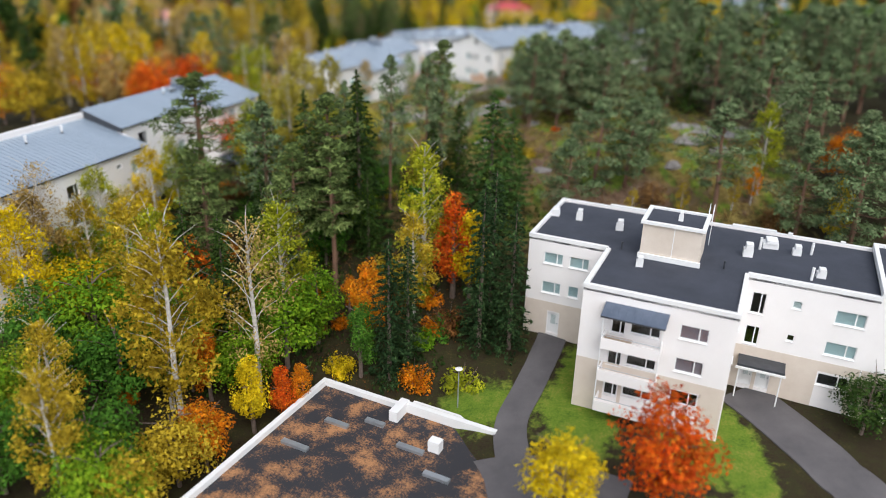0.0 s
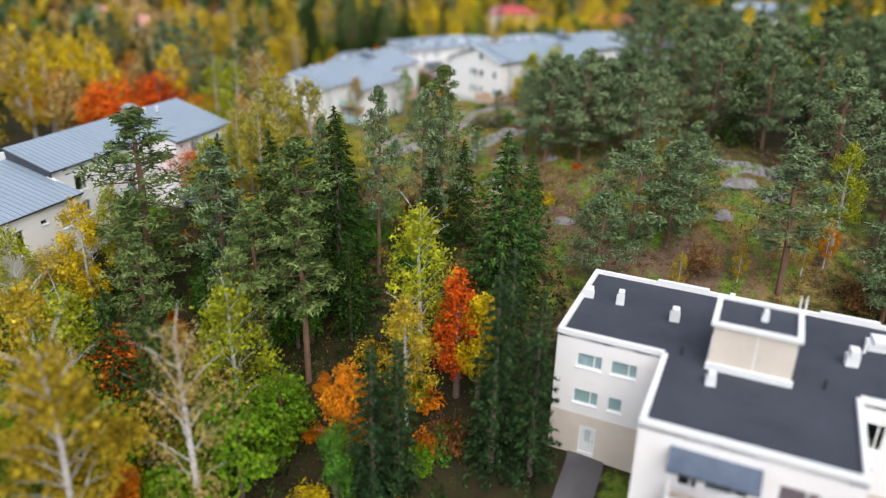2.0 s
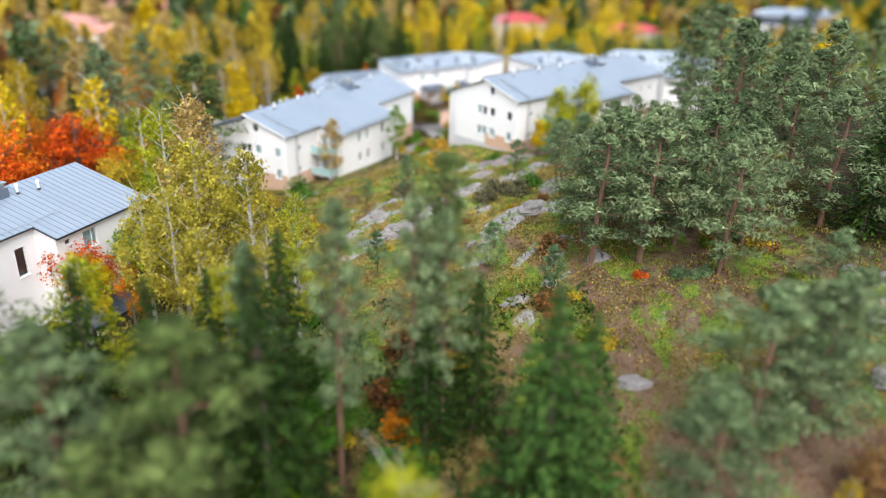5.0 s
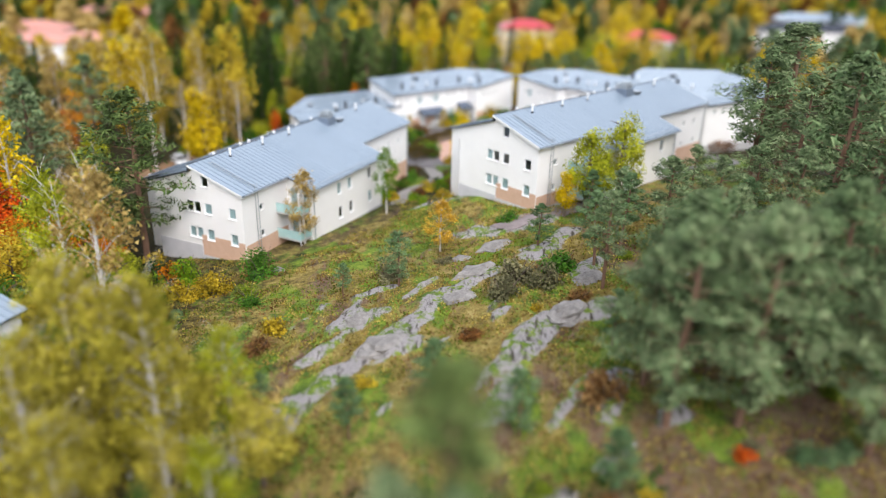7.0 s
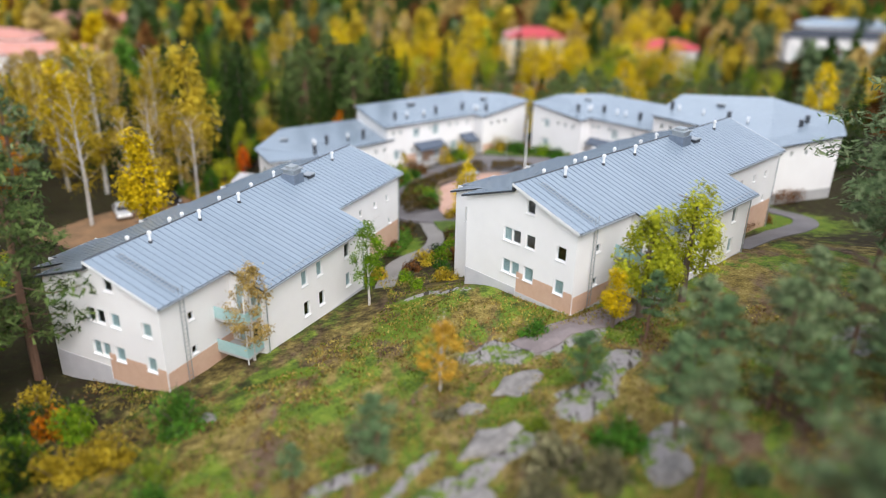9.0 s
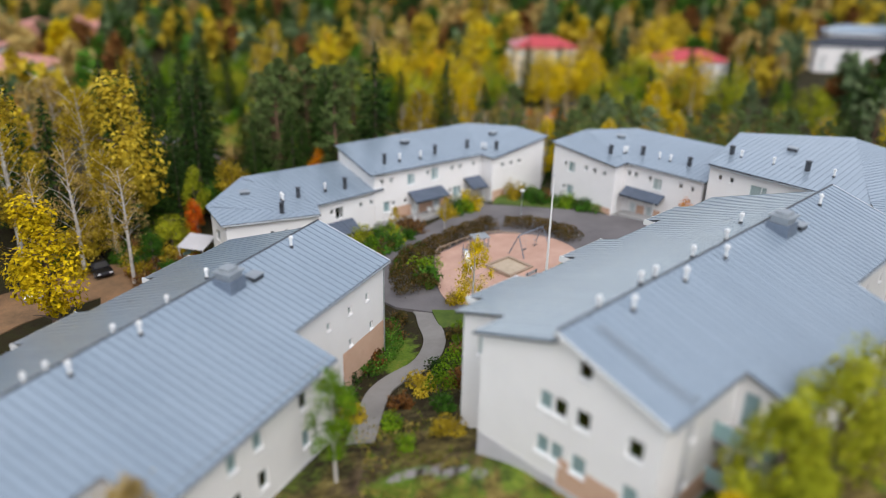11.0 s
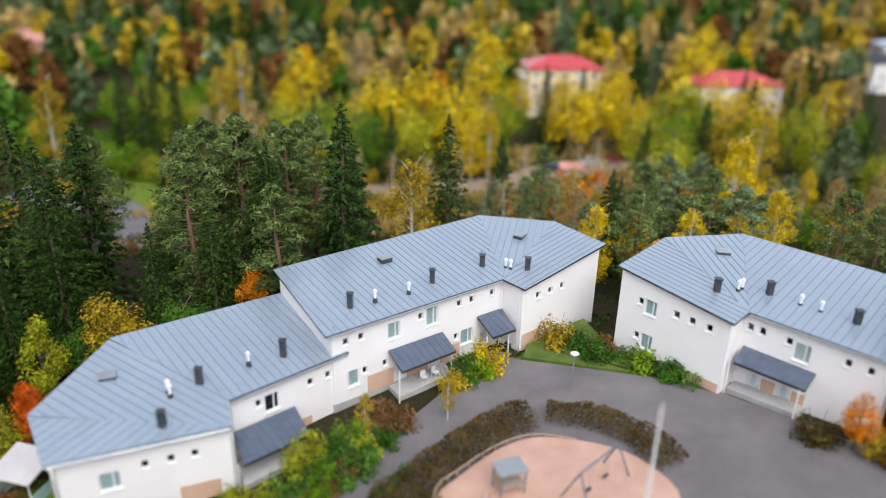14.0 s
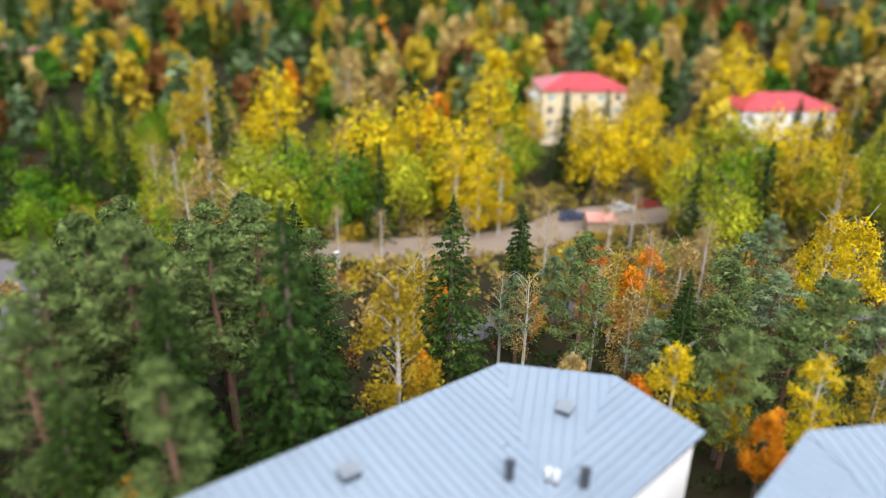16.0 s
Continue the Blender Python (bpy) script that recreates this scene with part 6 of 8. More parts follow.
for x, y, h in ((-5.3, 82.1, 18.2), (-1.2, 84.3, 16.4), (0.7, 84.6, 15.4), (-10.8, 84.5, 15)):
    plant("tallpine", x, y, h, None, 0.62)
plant("spruce", 6.2, 78.5, 15.5, "greenspruce", 1.25, 0)
plant("spruce", 8.6, 80.5, 12.0, "greenspruce", 1.1, 1)
plant("pine", 31.3, 77.0, 13.6, None, 1.3, 1)
plant("tallpine", -26.5, 80.5, 20, "darkpine", 1.45, 1)
plant("tallpine", -10.8, 74.5, 18.5, "darkpine", 1.15, 0)
plant("pine", 18.6, 82.0, 11.5, None, 1.15, 2)
plant("pine", 22.6, 83.4, 10.5, None, 1.15, 2)
plant("pine", 25.4, 86.0, 9.0, None, 1.1, 2)
# near crowns by the drive
plant("broad", 15.9, 40.2, 10.6, "red", 1.0, 1)
plant("broad", 8.8, 38.4, 9.4, "yellow", 0.95, 1)
plant("broad", 34.6, 48.2, 6.0, "spruce", 1.1, 2)
plant("broad", 37.6, 50.6, 5.6, "spruce", 1.1, 0)
# pines on the rock
for x, y, h in ((17.0, 102.5, 13), (13.1, 102.8, 12.5), (20.7, 105.2, 11), (25.9, 104, 10), (16.4, 112.8, 10), (28.7, 112.3, 9), (13.1, 120, 8), (17.2, 133, 6.5), (23.2, 132.5, 8), (31.4, 139.2, 15.2), (16.3, 109.5, 11), (19.3, 107.5, 11), (12.9, 106.8, 9), (23.1, 107.3, 12), (22.5, 99.5, 11), (24.5, 110.5, 10), (20.5, 116, 9), (27, 119.5, 10), (33.5, 114, 11), (33.5, 106.5, 12), (39, 103, 12), (44, 110, 13), (38.5, 121.5, 13)):
    plant("pine", x, y, h, None, 1.0, 2 if y < 118 else None)
for x, y, h in ((-2.9, 124.6, 5.0), (9.5, 131.0, 4.0), (12.0, 111.5, 4.2), (-7.5, 123.5, 3.2), (5.0, 103.0, 4.5), (26.0, 127.0, 6), (21.0, 124.0, 5.5)):
    plant("pine", x, y, h, "fir", 1.15)
for kind, x, y, h, tone in (
        ("birch", -23.6, 116.2, 15.5, "tan"), ("birch", -27.5, 119, 14, "lime"), ("birch", -17.4, 103.0, 13, "gold"), ("birch", -20.3, 101.4, 12, "gold"), ("birch", -13.6, 101.9, 9.5, "gold"), ("birch", -23.0, 100.8, 12, "gold"), ("birch", -17, 97.0, 10, "gold"), ("birch", -12.6, 96.9, 8, "gold"), ("birch", -30, 131, 8, "orange"), ("broad", -33, 136.5, 8, "green"), ("broad", -27.8, 128.5, 5.5, "lime"), ("broad", -36, 128, 8, "olive"), ("shrub", -24.8, 131.5, 2.6, "orange"), ("shrub", -27, 134.5, 3, "olive"), ("broad", -38.5, 138, 9, "deepgreen"),
        ("column", 17.6, 141.9, 6.8, "lime"), ("birch", -5.6, 149.6, 8.2, "green"), ("birch", -13.6, 140.4, 8.4, "tan"), ("birch", -18.9, 102.6, 15, "gold"), ("birch", -14.6, 101.2, 14, "gold"), ("birch", -20.0, 98.6, 13, "gold"), ("birch", -22.8, 104.7, 10, "lime")):
    plant(kind, x, y, h, tone)
for kind, x, y, h, tone in (
        ("shrub", 6.8, 123.5, 2.4, "grey"), ("shrub", 8.8, 121.5, 2.6, "grey"), ("shrub", 5.6, 120.2, 2.0, "grey"), ("shrub", 10.4, 124.8, 2.2, "deepgreen"), ("shrub", -3.8, 126.6, 1.8, "grey"), ("shrub", -16.2, 131.0, 3.2, "deepgreen"), ("shrub", -19.5, 127.5, 2.8, "olive"), ("shrub", -23, 131, 3.0, "green"), ("shrub", -12.0, 118.0, 1.6, "olive"),
        ("shrub", 10.3, 105.6, 2.2, "rust"), ("shrub", 16.5, 100.0, 0.8, "red"), ("shrub", 7.4, 139.0, 1.4, "deepgreen"), ("shrub", -26, 126, 3.4, "lime"), ("shrub", -11.0, 108.0, 2.0, "tan"), ("shrub", 9.0, 96.0, 2.0, "brown"), ("shrub", 12.0, 92.0, 1.6, "olive")):
    plant(kind, x, y, h, tone)
plant("pine", 37.2, 145.5, 17, None, 1.45, 0)
for x, y, h in ((19.5, 127.3, 8.5), (24.7, 129.2, 7.5), (28.5, 131.0, 8.0)):
    plant("pine", x, y, h, None, 1.05, 2)
for x, y, h in ((13.4, 124.8, 6.5), (16.4, 128.6, 7.0), (0.4, 106.2, 5.0), (-4.8, 104.3, 4.4), (9.1, 97.5, 4.8), (-10.9, 107.4, 3.0), (15.0, 137.0, 5.5)):
    plant("pine", x, y, h, "fir", 1.1, 3)
plant("pine", -30.3, 140.2, 18, "darkpine", 1.1, 0)
plant("birch", 0.6, 132.8, 5.4, "amber", 1.35, 1)
plant("column", -33.6, 172.8, 15.0, "yellow", 1.15, 0)
plant("column", 15.7, 141.2, 9.6, "lime", 1.25, 0)
plant("column", 19.6, 143.4, 10.4, "lime", 1.2, 1)
plant("column", 13.3, 139.5, 5.2, "yellow", 1.25, 0)
plant("broad", 24.8, 79, 4.2, "rust")
# the ring of trees behind the row houses
for kind, x, y, h, tone in (
        ("spruce", 1.4, 230.0, 19, None), ("spruce", 8.4, 243.5, 15.5, None), ("spruce", -8.5, 216.5, 21, None), ("tallpine", -18.3, 219.0, 19.5, "darkpine"), ("tallpine", -12.8, 228.0, 19, "darkpine"), ("column", 19.4, 243.0, 9.5, "orange"), ("birch", -2.5, 222.5, 14.5, "olive"), ("spruce", 19.2, 227.5, 13, None),
        ("birch", 36.2, 236, 16, "yellow"), ("birch", 16.0, 219.5, 10, "yellow"), ("tallpine", 12.5, 232.5, 15, "darkpine"), ("pine", 24, 232, 13, "darkpine"), ("pine", 29, 224, 13, "darkpine"), ("pine", 20, 219, 11, "darkpine")):
    plant(kind, x, y, h, tone)
for kind, x, y, h, tone in (
        ("tallpine", -22.0, 222.5, 19, "darkpine"), ("tallpine", -23.0, 217.5, 18, "darkpine"), ("tallpine", -21.0, 211.5, 16.5, "darkpine"), ("spruce", -31, 199, 13, None), ("spruce", -24, 209, 12, None), ("spruce", -18, 211, 12, None), ("broad", -21, 206.5, 6, "deepgreen"), ("broad", -28, 203, 6, "deepgreen"), ("broad", -30, 192.5, 5, "lime"), ("broad", -31, 189, 4.5, "deepgreen"), ("spruce", -15.0, 214.5, 18, None), ("spruce", -30.5, 206, 17, None), ("spruce", -34, 212, 19, None), ("spruce", -27.0, 226, 14, None), ("column", -29.2, 199, 9, "lime"), ("column", -15.5, 208.5, 8, "orange"), ("column", -27.5, 194, 6.5, "red"), ("broad", -25.5, 203, 8.5, "olive"), ("spruce", -38, 203, 18, None), ("tallpine", -35, 221, 18, "darkpine")):
    plant(kind, x, y, h, tone)
for kind, x, y, h, tone in (
        ("bare", -37.6, 186.6, 14.5, "tan"), ("bare", -39.6, 183.0, 13, "tan"), ("birch", -35.6, 190.6, 13, "olive"), ("broad", -38, 189, 7, "olive"), ("bare", -31.5, 184.5, 13, "tan"), ("bare", -43, 178, 17, "olive"), ("birch", -46, 190, 20, "olive"), ("column", -35, 195.2, 21.5, "olive"), ("birch", -41, 198, 18, "olive"), ("tallpine", -46, 150, 18, None), ("tallpine", -52, 160, 18, None), ("broad", -44, 135, 12, "red"), ("broad", -50, 128, 11, "orange"), ("birch", -38, 148, 13, "lime"), ("broad", -36, 131, 9, "orange"), ("birch", -33, 127.5, 13, "lime")):
    plant(kind, x, y, h, tone)
for kind, x, y, h, tone in (
        ("broad", -46, 122, 12, "red"), ("broad", -62, 112, 12, "olive"), ("broad", -70, 118, 11, "orange"), ("birch", -56, 132, 16, "yellow"), ("birch", -64, 140, 18, "olive"), ("broad", -30.4, 104.3, 7.5, "red"), ("column", -27.6, 102.3, 6.5, "yellow"), ("column", -24.5, 100.5, 6.5, "orange"), ("broad", -38, 84, 8, "lime"), ("broad", -35, 66, 9, "yellow"), ("birch", -38, 62, 15, "yellow"), ("broad", -33, 50, 8, "lime"), ("broad", -25, 44, 9, "deepgreen"), ("broad", -20, 46.5, 8, "olive")):
    plant(kind, x, y, h, tone)
# yellow poplars and birches beyond the gravel track
for kind, x, y, h, tone in (
        ("farbroad", -11, 291, 20, "yellow"), ("farbroad", -3, 296, 21, "yellow"), ("farbroad", 4, 288, 19, "yellow"), ("farbroad", 10, 318, 23, "yellow"), ("farbroad", -29, 310, 22, "yellow"), ("farbroad", 27, 297, 16, "yellow"), ("farbroad", 33, 300, 17, "yellow"), ("birch", 9.6, 281, 13, "yellow"), ("birch", 3, 283, 13, "yellow"), ("farbirch", 6.4, 279, 12, "yellow"), ("farbroad", 67, 345, 24, "yellow"), ("farbroad", -21, 280, 17, "green"), ("farbroad", -28, 284, 16, "lime"), ("farbroad", -14, 280, 15, "deepgreen")):
    plant(kind, x, y, h, tone)
for kind, x, y, h, tone in (
        ("bare", -22.5, 256, 15, "tan"), ("bare", -30, 262, 14, "tan"), ("farbroad", -33, 280, 9, "brown"), ("farbroad", -49, 275, 6, "lime"), ("farbroad", 48, 296, 17, "lime"), ("farbroad", 56, 298, 18, "yellow"), ("farbroad", 64, 300, 18, "yellow"), ("farbroad", 44, 282, 14, "green"), ("farbroad", 40, 272, 13, "lime"), ("farbroad", 52, 280, 15, "olive"), ("farspruce", -36, 300, 20, None), ("farspruce", -31, 318, 22, None), ("farbirch", -18, 330, 22, "tan"), ("farbirch", -44, 318, 21, "olive")):
    plant(kind, x, y, h, tone)

for kind, x, y, h, tone in (
        ("birch", -1.5, 232.9, 13, "olive"), ("spruce", -12.3, 238.6, 17, None), ("spruce", 9.7, 254.6, 12, None), ("column", 18.9, 244.4, 8, "red"), ("column", 15.4, 244.4, 7, "orange"), ("pine", 12.5, 246.5, 9, None), ("pine", 7.8, 237.5, 10, None), ("birch", 40.1, 246.7, 14, "yellow"), ("column", 20.1, 220.2, 9, "yellow"), ("bare", 23.9, 249.0, 10, "tan"), ("pine", 27.9, 230.1, 12, None), ("pine", 29.1, 241.4, 13, None), ("spruce", 22.5, 236.4, 11, None), ("birch", 22.0, 246.0, 10.5, "orange"), ("birch", 17.0, 247.5, 10, "orange"), ("birch", 25.4, 247.0, 11, "tan"), ("birch", 13.5, 250.0, 8, "olive"), ("birch", 20.5, 240.0, 9, "gold"), ("pine", 16.8, 227.3, 9, None), ("pine", 31.8, 222.7, 11, None),
        ("bare", -12.5, 266.5, 9, "tan"), ("bare", -7.0, 267.5, 8, "tan"), ("bare", 4.0, 268.5, 8.5, "tan"), ("bare", 24.0, 271.5, 9, "tan"), ("bare", 28.0, 275.0, 9.5, "tan"), ("farbroad", -22.7, 271.2, 16, "lime"), ("farbroad", -15.4, 281, 15, "lime"), ("farbroad", -10.5, 282, 13, "green"), ("farbroad", 37.5, 283.2, 13, "lime"), ("farbroad", 50.9, 288.6, 14, "green"), ("farbroad", 55.3, 280.2, 14, "lime"), ("bare", -37.5, 280.2, 13, "tan"), ("bare", -42, 284, 13, "tan"), ("farbroad", -59.8, 279.8, 5, "lime")):
    plant(kind, x, y, h, tone)

# the rest of the woods, tree by tree, kept off houses, paths and the open rock
KEEP = [(-22.7, 205.5, 3.0), (-26, 212, 3.2), (-29.2, 218.5, 3.4), (-32.4, 225.5, 3.8), (-35.6, 232, 4.2), (-28, 222, 2.8), (-36, 234, 4), (-40, 240, 5), (18, 62, 26), (-6, 48, 17), (24, 156, 24), (-8, 154, 19), (-17, 195, 12), (4, 207, 13), (26, 201, 13), (42, 190, 15), (6, 187, 21), (-40, 90, 19), (-31, 103, 12), (10, 112, 19), (0, 130, 16), (-5, 140, 14), (-37, 182, 9), (-44, 256, 12), (-38, 246, 8), (-42, 238, 8), (-47, 246, 10), (-52, 262, 9), (0, 266, 9), (14, 270, 9), (-14, 268, 8), (26, 276, 9), (28, 285, 12), (0, 276, 7), (14, 280, 8), (30, 341, 14), (72, 336, 15), (-120, 310, 22), (-112, 292, 16), (-104, 274, 14), (-97, 258, 12), (150, 382, 24), (138, 356, 17), (126, 332, 14), (-52, 282, 9), (-60, 286, 8), (38, 165, 9), (26, 92, 9), (-40, 66, 14)]
SPOTS = []


def free(x, y, gap):
    if any((x - a) ** 2 + (y - b) ** 2 < r * r for a, b, r in KEEP) or any((x - a) ** 2 + (y - b) ** 2 < gap * gap for a, b in SPOTS):
        return False
    SPOTS.append((x, y))
    return True


def grow(n, x0, x1, y0, y1, gap, mixture):
    """Scatters trees over a stretch of the plan: mixture of (kind, tone, least and greatest height, share)."""
    share = np.array([q[4] for q in mixture], float)
    share /= share.sum()
    for _ in range(n):
        x, y = x0 + (x1 - x0) * RNG.random(), y0 + (y1 - y0) * RNG.random()
        if free(x, y, gap):
            kind, tone, a, b, _s = mixture[int(RNG.choice(len(mixture), p=share))]
            plant(kind, float(x), float(y), float(a + (b - a) * RNG.random()), tone)


grow(110, -34, 3, 62, 88, 3.1, [("tallpine", "darkpine", 14, 18, 1.6), ("spruce", None, 9, 16, 5), ("broad", "green", 5, 8, 2), ("broad", "deepgreen", 4, 7, 2), ("column", "orange", 4, 6, 0.6)])
grow(40, -34, -8, 52, 66, 3.0, [("broad", "green", 4, 7, 3), ("broad", "deepgreen", 4, 7, 3), ("column", "olive", 5, 8, 2), ("column", "orange", 4, 6, 1)])
grow(40, -34, -9, 88, 108, 3.6, [("birch", "lime", 7, 10, 2), ("birch", "gold", 8, 11, 4), ("broad", "gold", 4, 7, 3)])
grow(26, -46, -18, 40, 66, 4.0, [("broad", "deepgreen", 7, 10, 3), ("broad", "orange", 6, 8, 0.6), ("birch", "olive", 11, 14, 2), ("broad", "green", 7, 10, 2)])
grow(120, 31, 84, 99, 152, 4.6, [("pine", None, 11, 15, 6), ("farpine", None, 12, 16, 4), ("farspruce", None, 10, 15, 1), ("birch", "yellow", 8, 11, 0.6)])
grow(30, 34, 66, 62, 94, 4.4, [("pine", None, 11, 15, 3), ("birch", "lime", 9, 12, 1), ("broad", "orange", 6, 8, 1)])
grow(60, -36, -7, 208, 240, 3.3, [("tallpine", "darkpine", 14, 18, 5), ("spruce", None, 10, 17, 2), ("broad", "deepgreen", 4, 7, 1.5)])
grow(26, -6, 24, 214, 262, 4.0, [("birch", "tan", 8, 11, 2), ("bare", "tan", 9, 12, 3), ("column", "orange", 5, 8, 2), ("birch", "olive", 8, 11, 2), ("pine", None, 6, 9, 1), ("broad", "green", 4, 6, 1)])
grow(70, 22, 66, 213, 236, 3.8, [("pine", "darkpine", 8, 12, 5), ("spruce", None, 9, 13, 1), ("birch", "olive", 8, 11, 2), ("birch", "yellow", 8, 11, 1.5), ("broad", "green", 5, 8, 1)])
grow(60, 24, 70, 238, 262, 3.9, [("pine", None, 7, 10, 2.5), ("spruce", None, 8, 12, 1), ("birch", "tan", 7, 10, 3), ("column", "orange", 6, 8, 2), ("broad", "green", 5, 7, 2), ("birch", "yellow", 8, 10, 1), ("bare", "tan", 8, 10, 2)])
grow(40, -44, -30, 192, 244, 4.2, [("farspruce", None, 15, 20, 7), ("farpine", "darkpine", 15, 19, 2), ("broad", "brown", 5, 7, 1)])
grow(110, -96, -42, 126, 240, 4.6, [("farspruce", None, 14, 19, 3), ("farbirch", "olive", 14, 18, 3), ("farbirch", "tan", 14, 18, 4), ("farbirch", "yellow", 14, 18, 1.4), ("farpine", None, 14, 18, 2), ("farbroad", "orange", 10, 13, 0.7), ("farbroad", "tan", 10, 13, 1.5)])
grow(170, -86, 96, 262, 332, 4.8, [("farbroad", "yellow", 12, 17, 1.2), ("farbroad", "lime", 10, 15, 4), ("farbirch", "olive", 14, 18, 1), ("farspruce", None, 12, 18, 6), ("farbroad", "green", 9, 13, 4), ("farbirch", "tan", 12, 16, 1)])
grow(60, 56, 98, 150, 262, 5.4, [("farpine", None, 12, 17, 3), ("farbirch", "yellow", 12, 16, 2), ("farspruce", None, 13, 18, 2), ("farbroad", "lime", 9, 12, 1)])
for _ in range(60):
    x, y = -36 + 38 * RNG.random(), 57 + 36 * RNG.random()
    if math.hypot(x + 6, y - 48) > 14:
        plant("shrub", float(x), float(y), float(1.4 + 2.0 * RNG.random()), ("brown", "olive", "orange", "green", "deepgreen")[int(RNG.integers(5))])
for _ in range(30):
    x, y = -42 + 14 * RNG.random(), 186 + 24 * RNG.random()
    plant("shrub", float(x), float(y), float(1.4 + 1.8 * RNG.random()), ("deepgreen", "olive", "green", "deepgreen")[int(RNG.integers(4))])


def cover(name, tone, count, x0, x1, y0, y1, size, tall, label, spots):
    """Low growth over a stretch of land: small upright blades and leaves, thicker in drifts and thin on bare rock."""
    n = count * 3
    x, y = x0 + (x1 - x0) * RNG.random(n), y0 + (y1 - y0) * RNG.random(n)
    good = []
    for a, b in zip(x, y):
        if len(good) >= count:
            break
        d = noise.noise((a / 2.6, b / 2.6, spots)) + 0.6 * noise.noise((a / 8.0, b / 8.0, spots + 3))
        if d > -0.05 and rock_mask(a, b) < 0.3 and not any((a - p) ** 2 + (b - q) ** 2 < r * r for p, q, r in BARE):
            good.append((a, b, height_at(a, b) + tall * (0.2 + 0.5 * float(RNG.random()))))
    c = np.array(good)
    up = RNG.normal(size=(len(c), 3)) * 0.5 + [0, 0, 1.0]
    solid(name, card_mesh(name, cards(c, size * (0.6 + 0.8 * RNG.random(len(c))), 0.0, 0.55, up), LEAF[tone]), None, label, "ground cover", kind="stuff")


BARE = [(-16, 273, 5), (-8, 274, 5), (0, 275, 5), (8, 277.5, 5), (16, 281, 5), (22, 286, 6), (30, 289, 6), (38, 290.5, 6), (25, 157, 16), (-13, 150, 9), (18, 62, 15), (-16, 142, 7), (9, 54, 4)]
cover("dry_grass", "grass", 36000, -26, 34, 88, 156, 0.105, 0.3, "tufts of dry yellow grass between the rocks", 1.0)
cover("moss_and_heather", "heath", 38000, -24, 38, 86, 158, 0.09, 0.18, "low green moss and heather on the hill", 6.0)
cover("bilberry_scrub", "rust", 24000, -26, 40, 70, 146, 0.1, 0.22, "rust-coloured bilberry scrub on the hill", 11.0)
cover("forest_undergrowth", "spruce", 12000, -40, 12, 56, 100, 0.2, 0.5, "green undergrowth on the forest floor", 15.0)
cover("fallen_leaves", "brown", 12000, -44, 40, 56, 100, 0.1, 0.15, "fallen brown leaves on the forest floor", 19.0)
cover("withered_scrub", "tan", 9000, -46, 64, 254, 304, 0.34, 1.5, "withered tan scrub beside the gravel track", 27.0)
cover("leafy_scrub", "gold", 7000, -46, 64, 256, 306, 0.34, 1.8, "yellow-green scrub beside the gravel track", 33.0)
cover("wood_undergrowth", "spruce", 12000, -44, 66, 204, 250, 0.24, 0.5, "green undergrowth in the wood behind the houses", 23.0)


# bushes past the houses, too many to count
def thicket(name, tone, count, x0, x1, y0, y1, h0, h1, label):
    """Low leafy bushes, each a lumpy dome of small blades on the land."""
    vs = []
    for _ in range(count):
        x, y = x0 + (x1 - x0) * RNG.random(), y0 + (y1 - y0) * RNG.random()
        if any((x - a) ** 2 + (y - b) ** 2 < r * r for a, b, r in BARE):
            continue
        h = h0 + (h1 - h0) * RNG.random()
        w = h * (0.8 + 0.7 * RNG.random())
        for k in range(3):
            n = 90
            p = ball(n)
            p[:, 2] = np.abs(p[:, 2])
            dx, dy = RNG.normal(size=2) * w * 0.3
            top = h * (1.0 if k == 0 else 0.5 + 0.35 * RNG.random())
            vs.append(cards(p * [w * 0.5, w * 0.5, top] + [x + dx, y + dy, floor_at(x, y)], h * 0.1 * (0.6 + 0.8 * RNG.random(n)), 0.2, 0.7))
    solid(name, card_mesh(name, np.concatenate(vs), LEAF[tone]), None, label, "bushes", kind="stuff")


thicket("tan_thicket", "tan", 34, -62, 40, 238, 296, 1.4, 3.4, "withered tan bushes past the houses")
thicket("rust_thicket", "rust", 30, -62, 40, 238, 296, 1.2, 3.0, "rust-coloured bushes past the houses")
thicket("olive_thicket", "olive", 30, -70, 40, 238, 300, 1.4, 3.6, "olive yellow bushes past the houses")
thicket("green_thicket", "green", 60, -112, -46, 276, 346, 1.6, 4.2, "green bushes on the open ground past the road")
thicket("deep_green_thicket", "deepgreen", 70, -112, -46, 276, 346, 1.4, 3.8, "deep green bushes on the open ground past the road")
thicket("withered_thicket", "brown", 40, -112, -46, 276, 346, 1.2, 2.8, "withered red-brown bushes on the open ground past the road")


# the far woods, too many to count
def far_wood(name, tone, count, x0, x1, y0, y1, h0, h1, w, label, conic=0.3):
    vs = []
    for _ in range(count):
        x, y = x0 + (x1 - x0) * RNG.random(), y0 + (y1 - y0) * RNG.random()
        if any((x - a) ** 2 + (y - b) ** 2 < r * r for a, b, r in KEEP) or (-80 < x < 92 and y < 330):
            continue
        h, ww = h0 + (h1 - h0) * RNG.random(), w * (0.75 + 0.5 * RNG.random())
        n = 150
        p = ball(n)
        p[:, :2] *= (1 - conic * (p[:, 2:3] + 1))
        p = p * [ww / 2, ww / 2, h * 0.45] + [x, y, ground(x, y) + h * 0.56]
        vs.append(cards(p, ww * 0.125 * (0.6 + 0.8 * RNG.random(n)), 0.2, 0.7))
    solid(name, card_mesh(name, np.concatenate(vs), LEAF[tone]), None, label, "trees", kind="stuff")


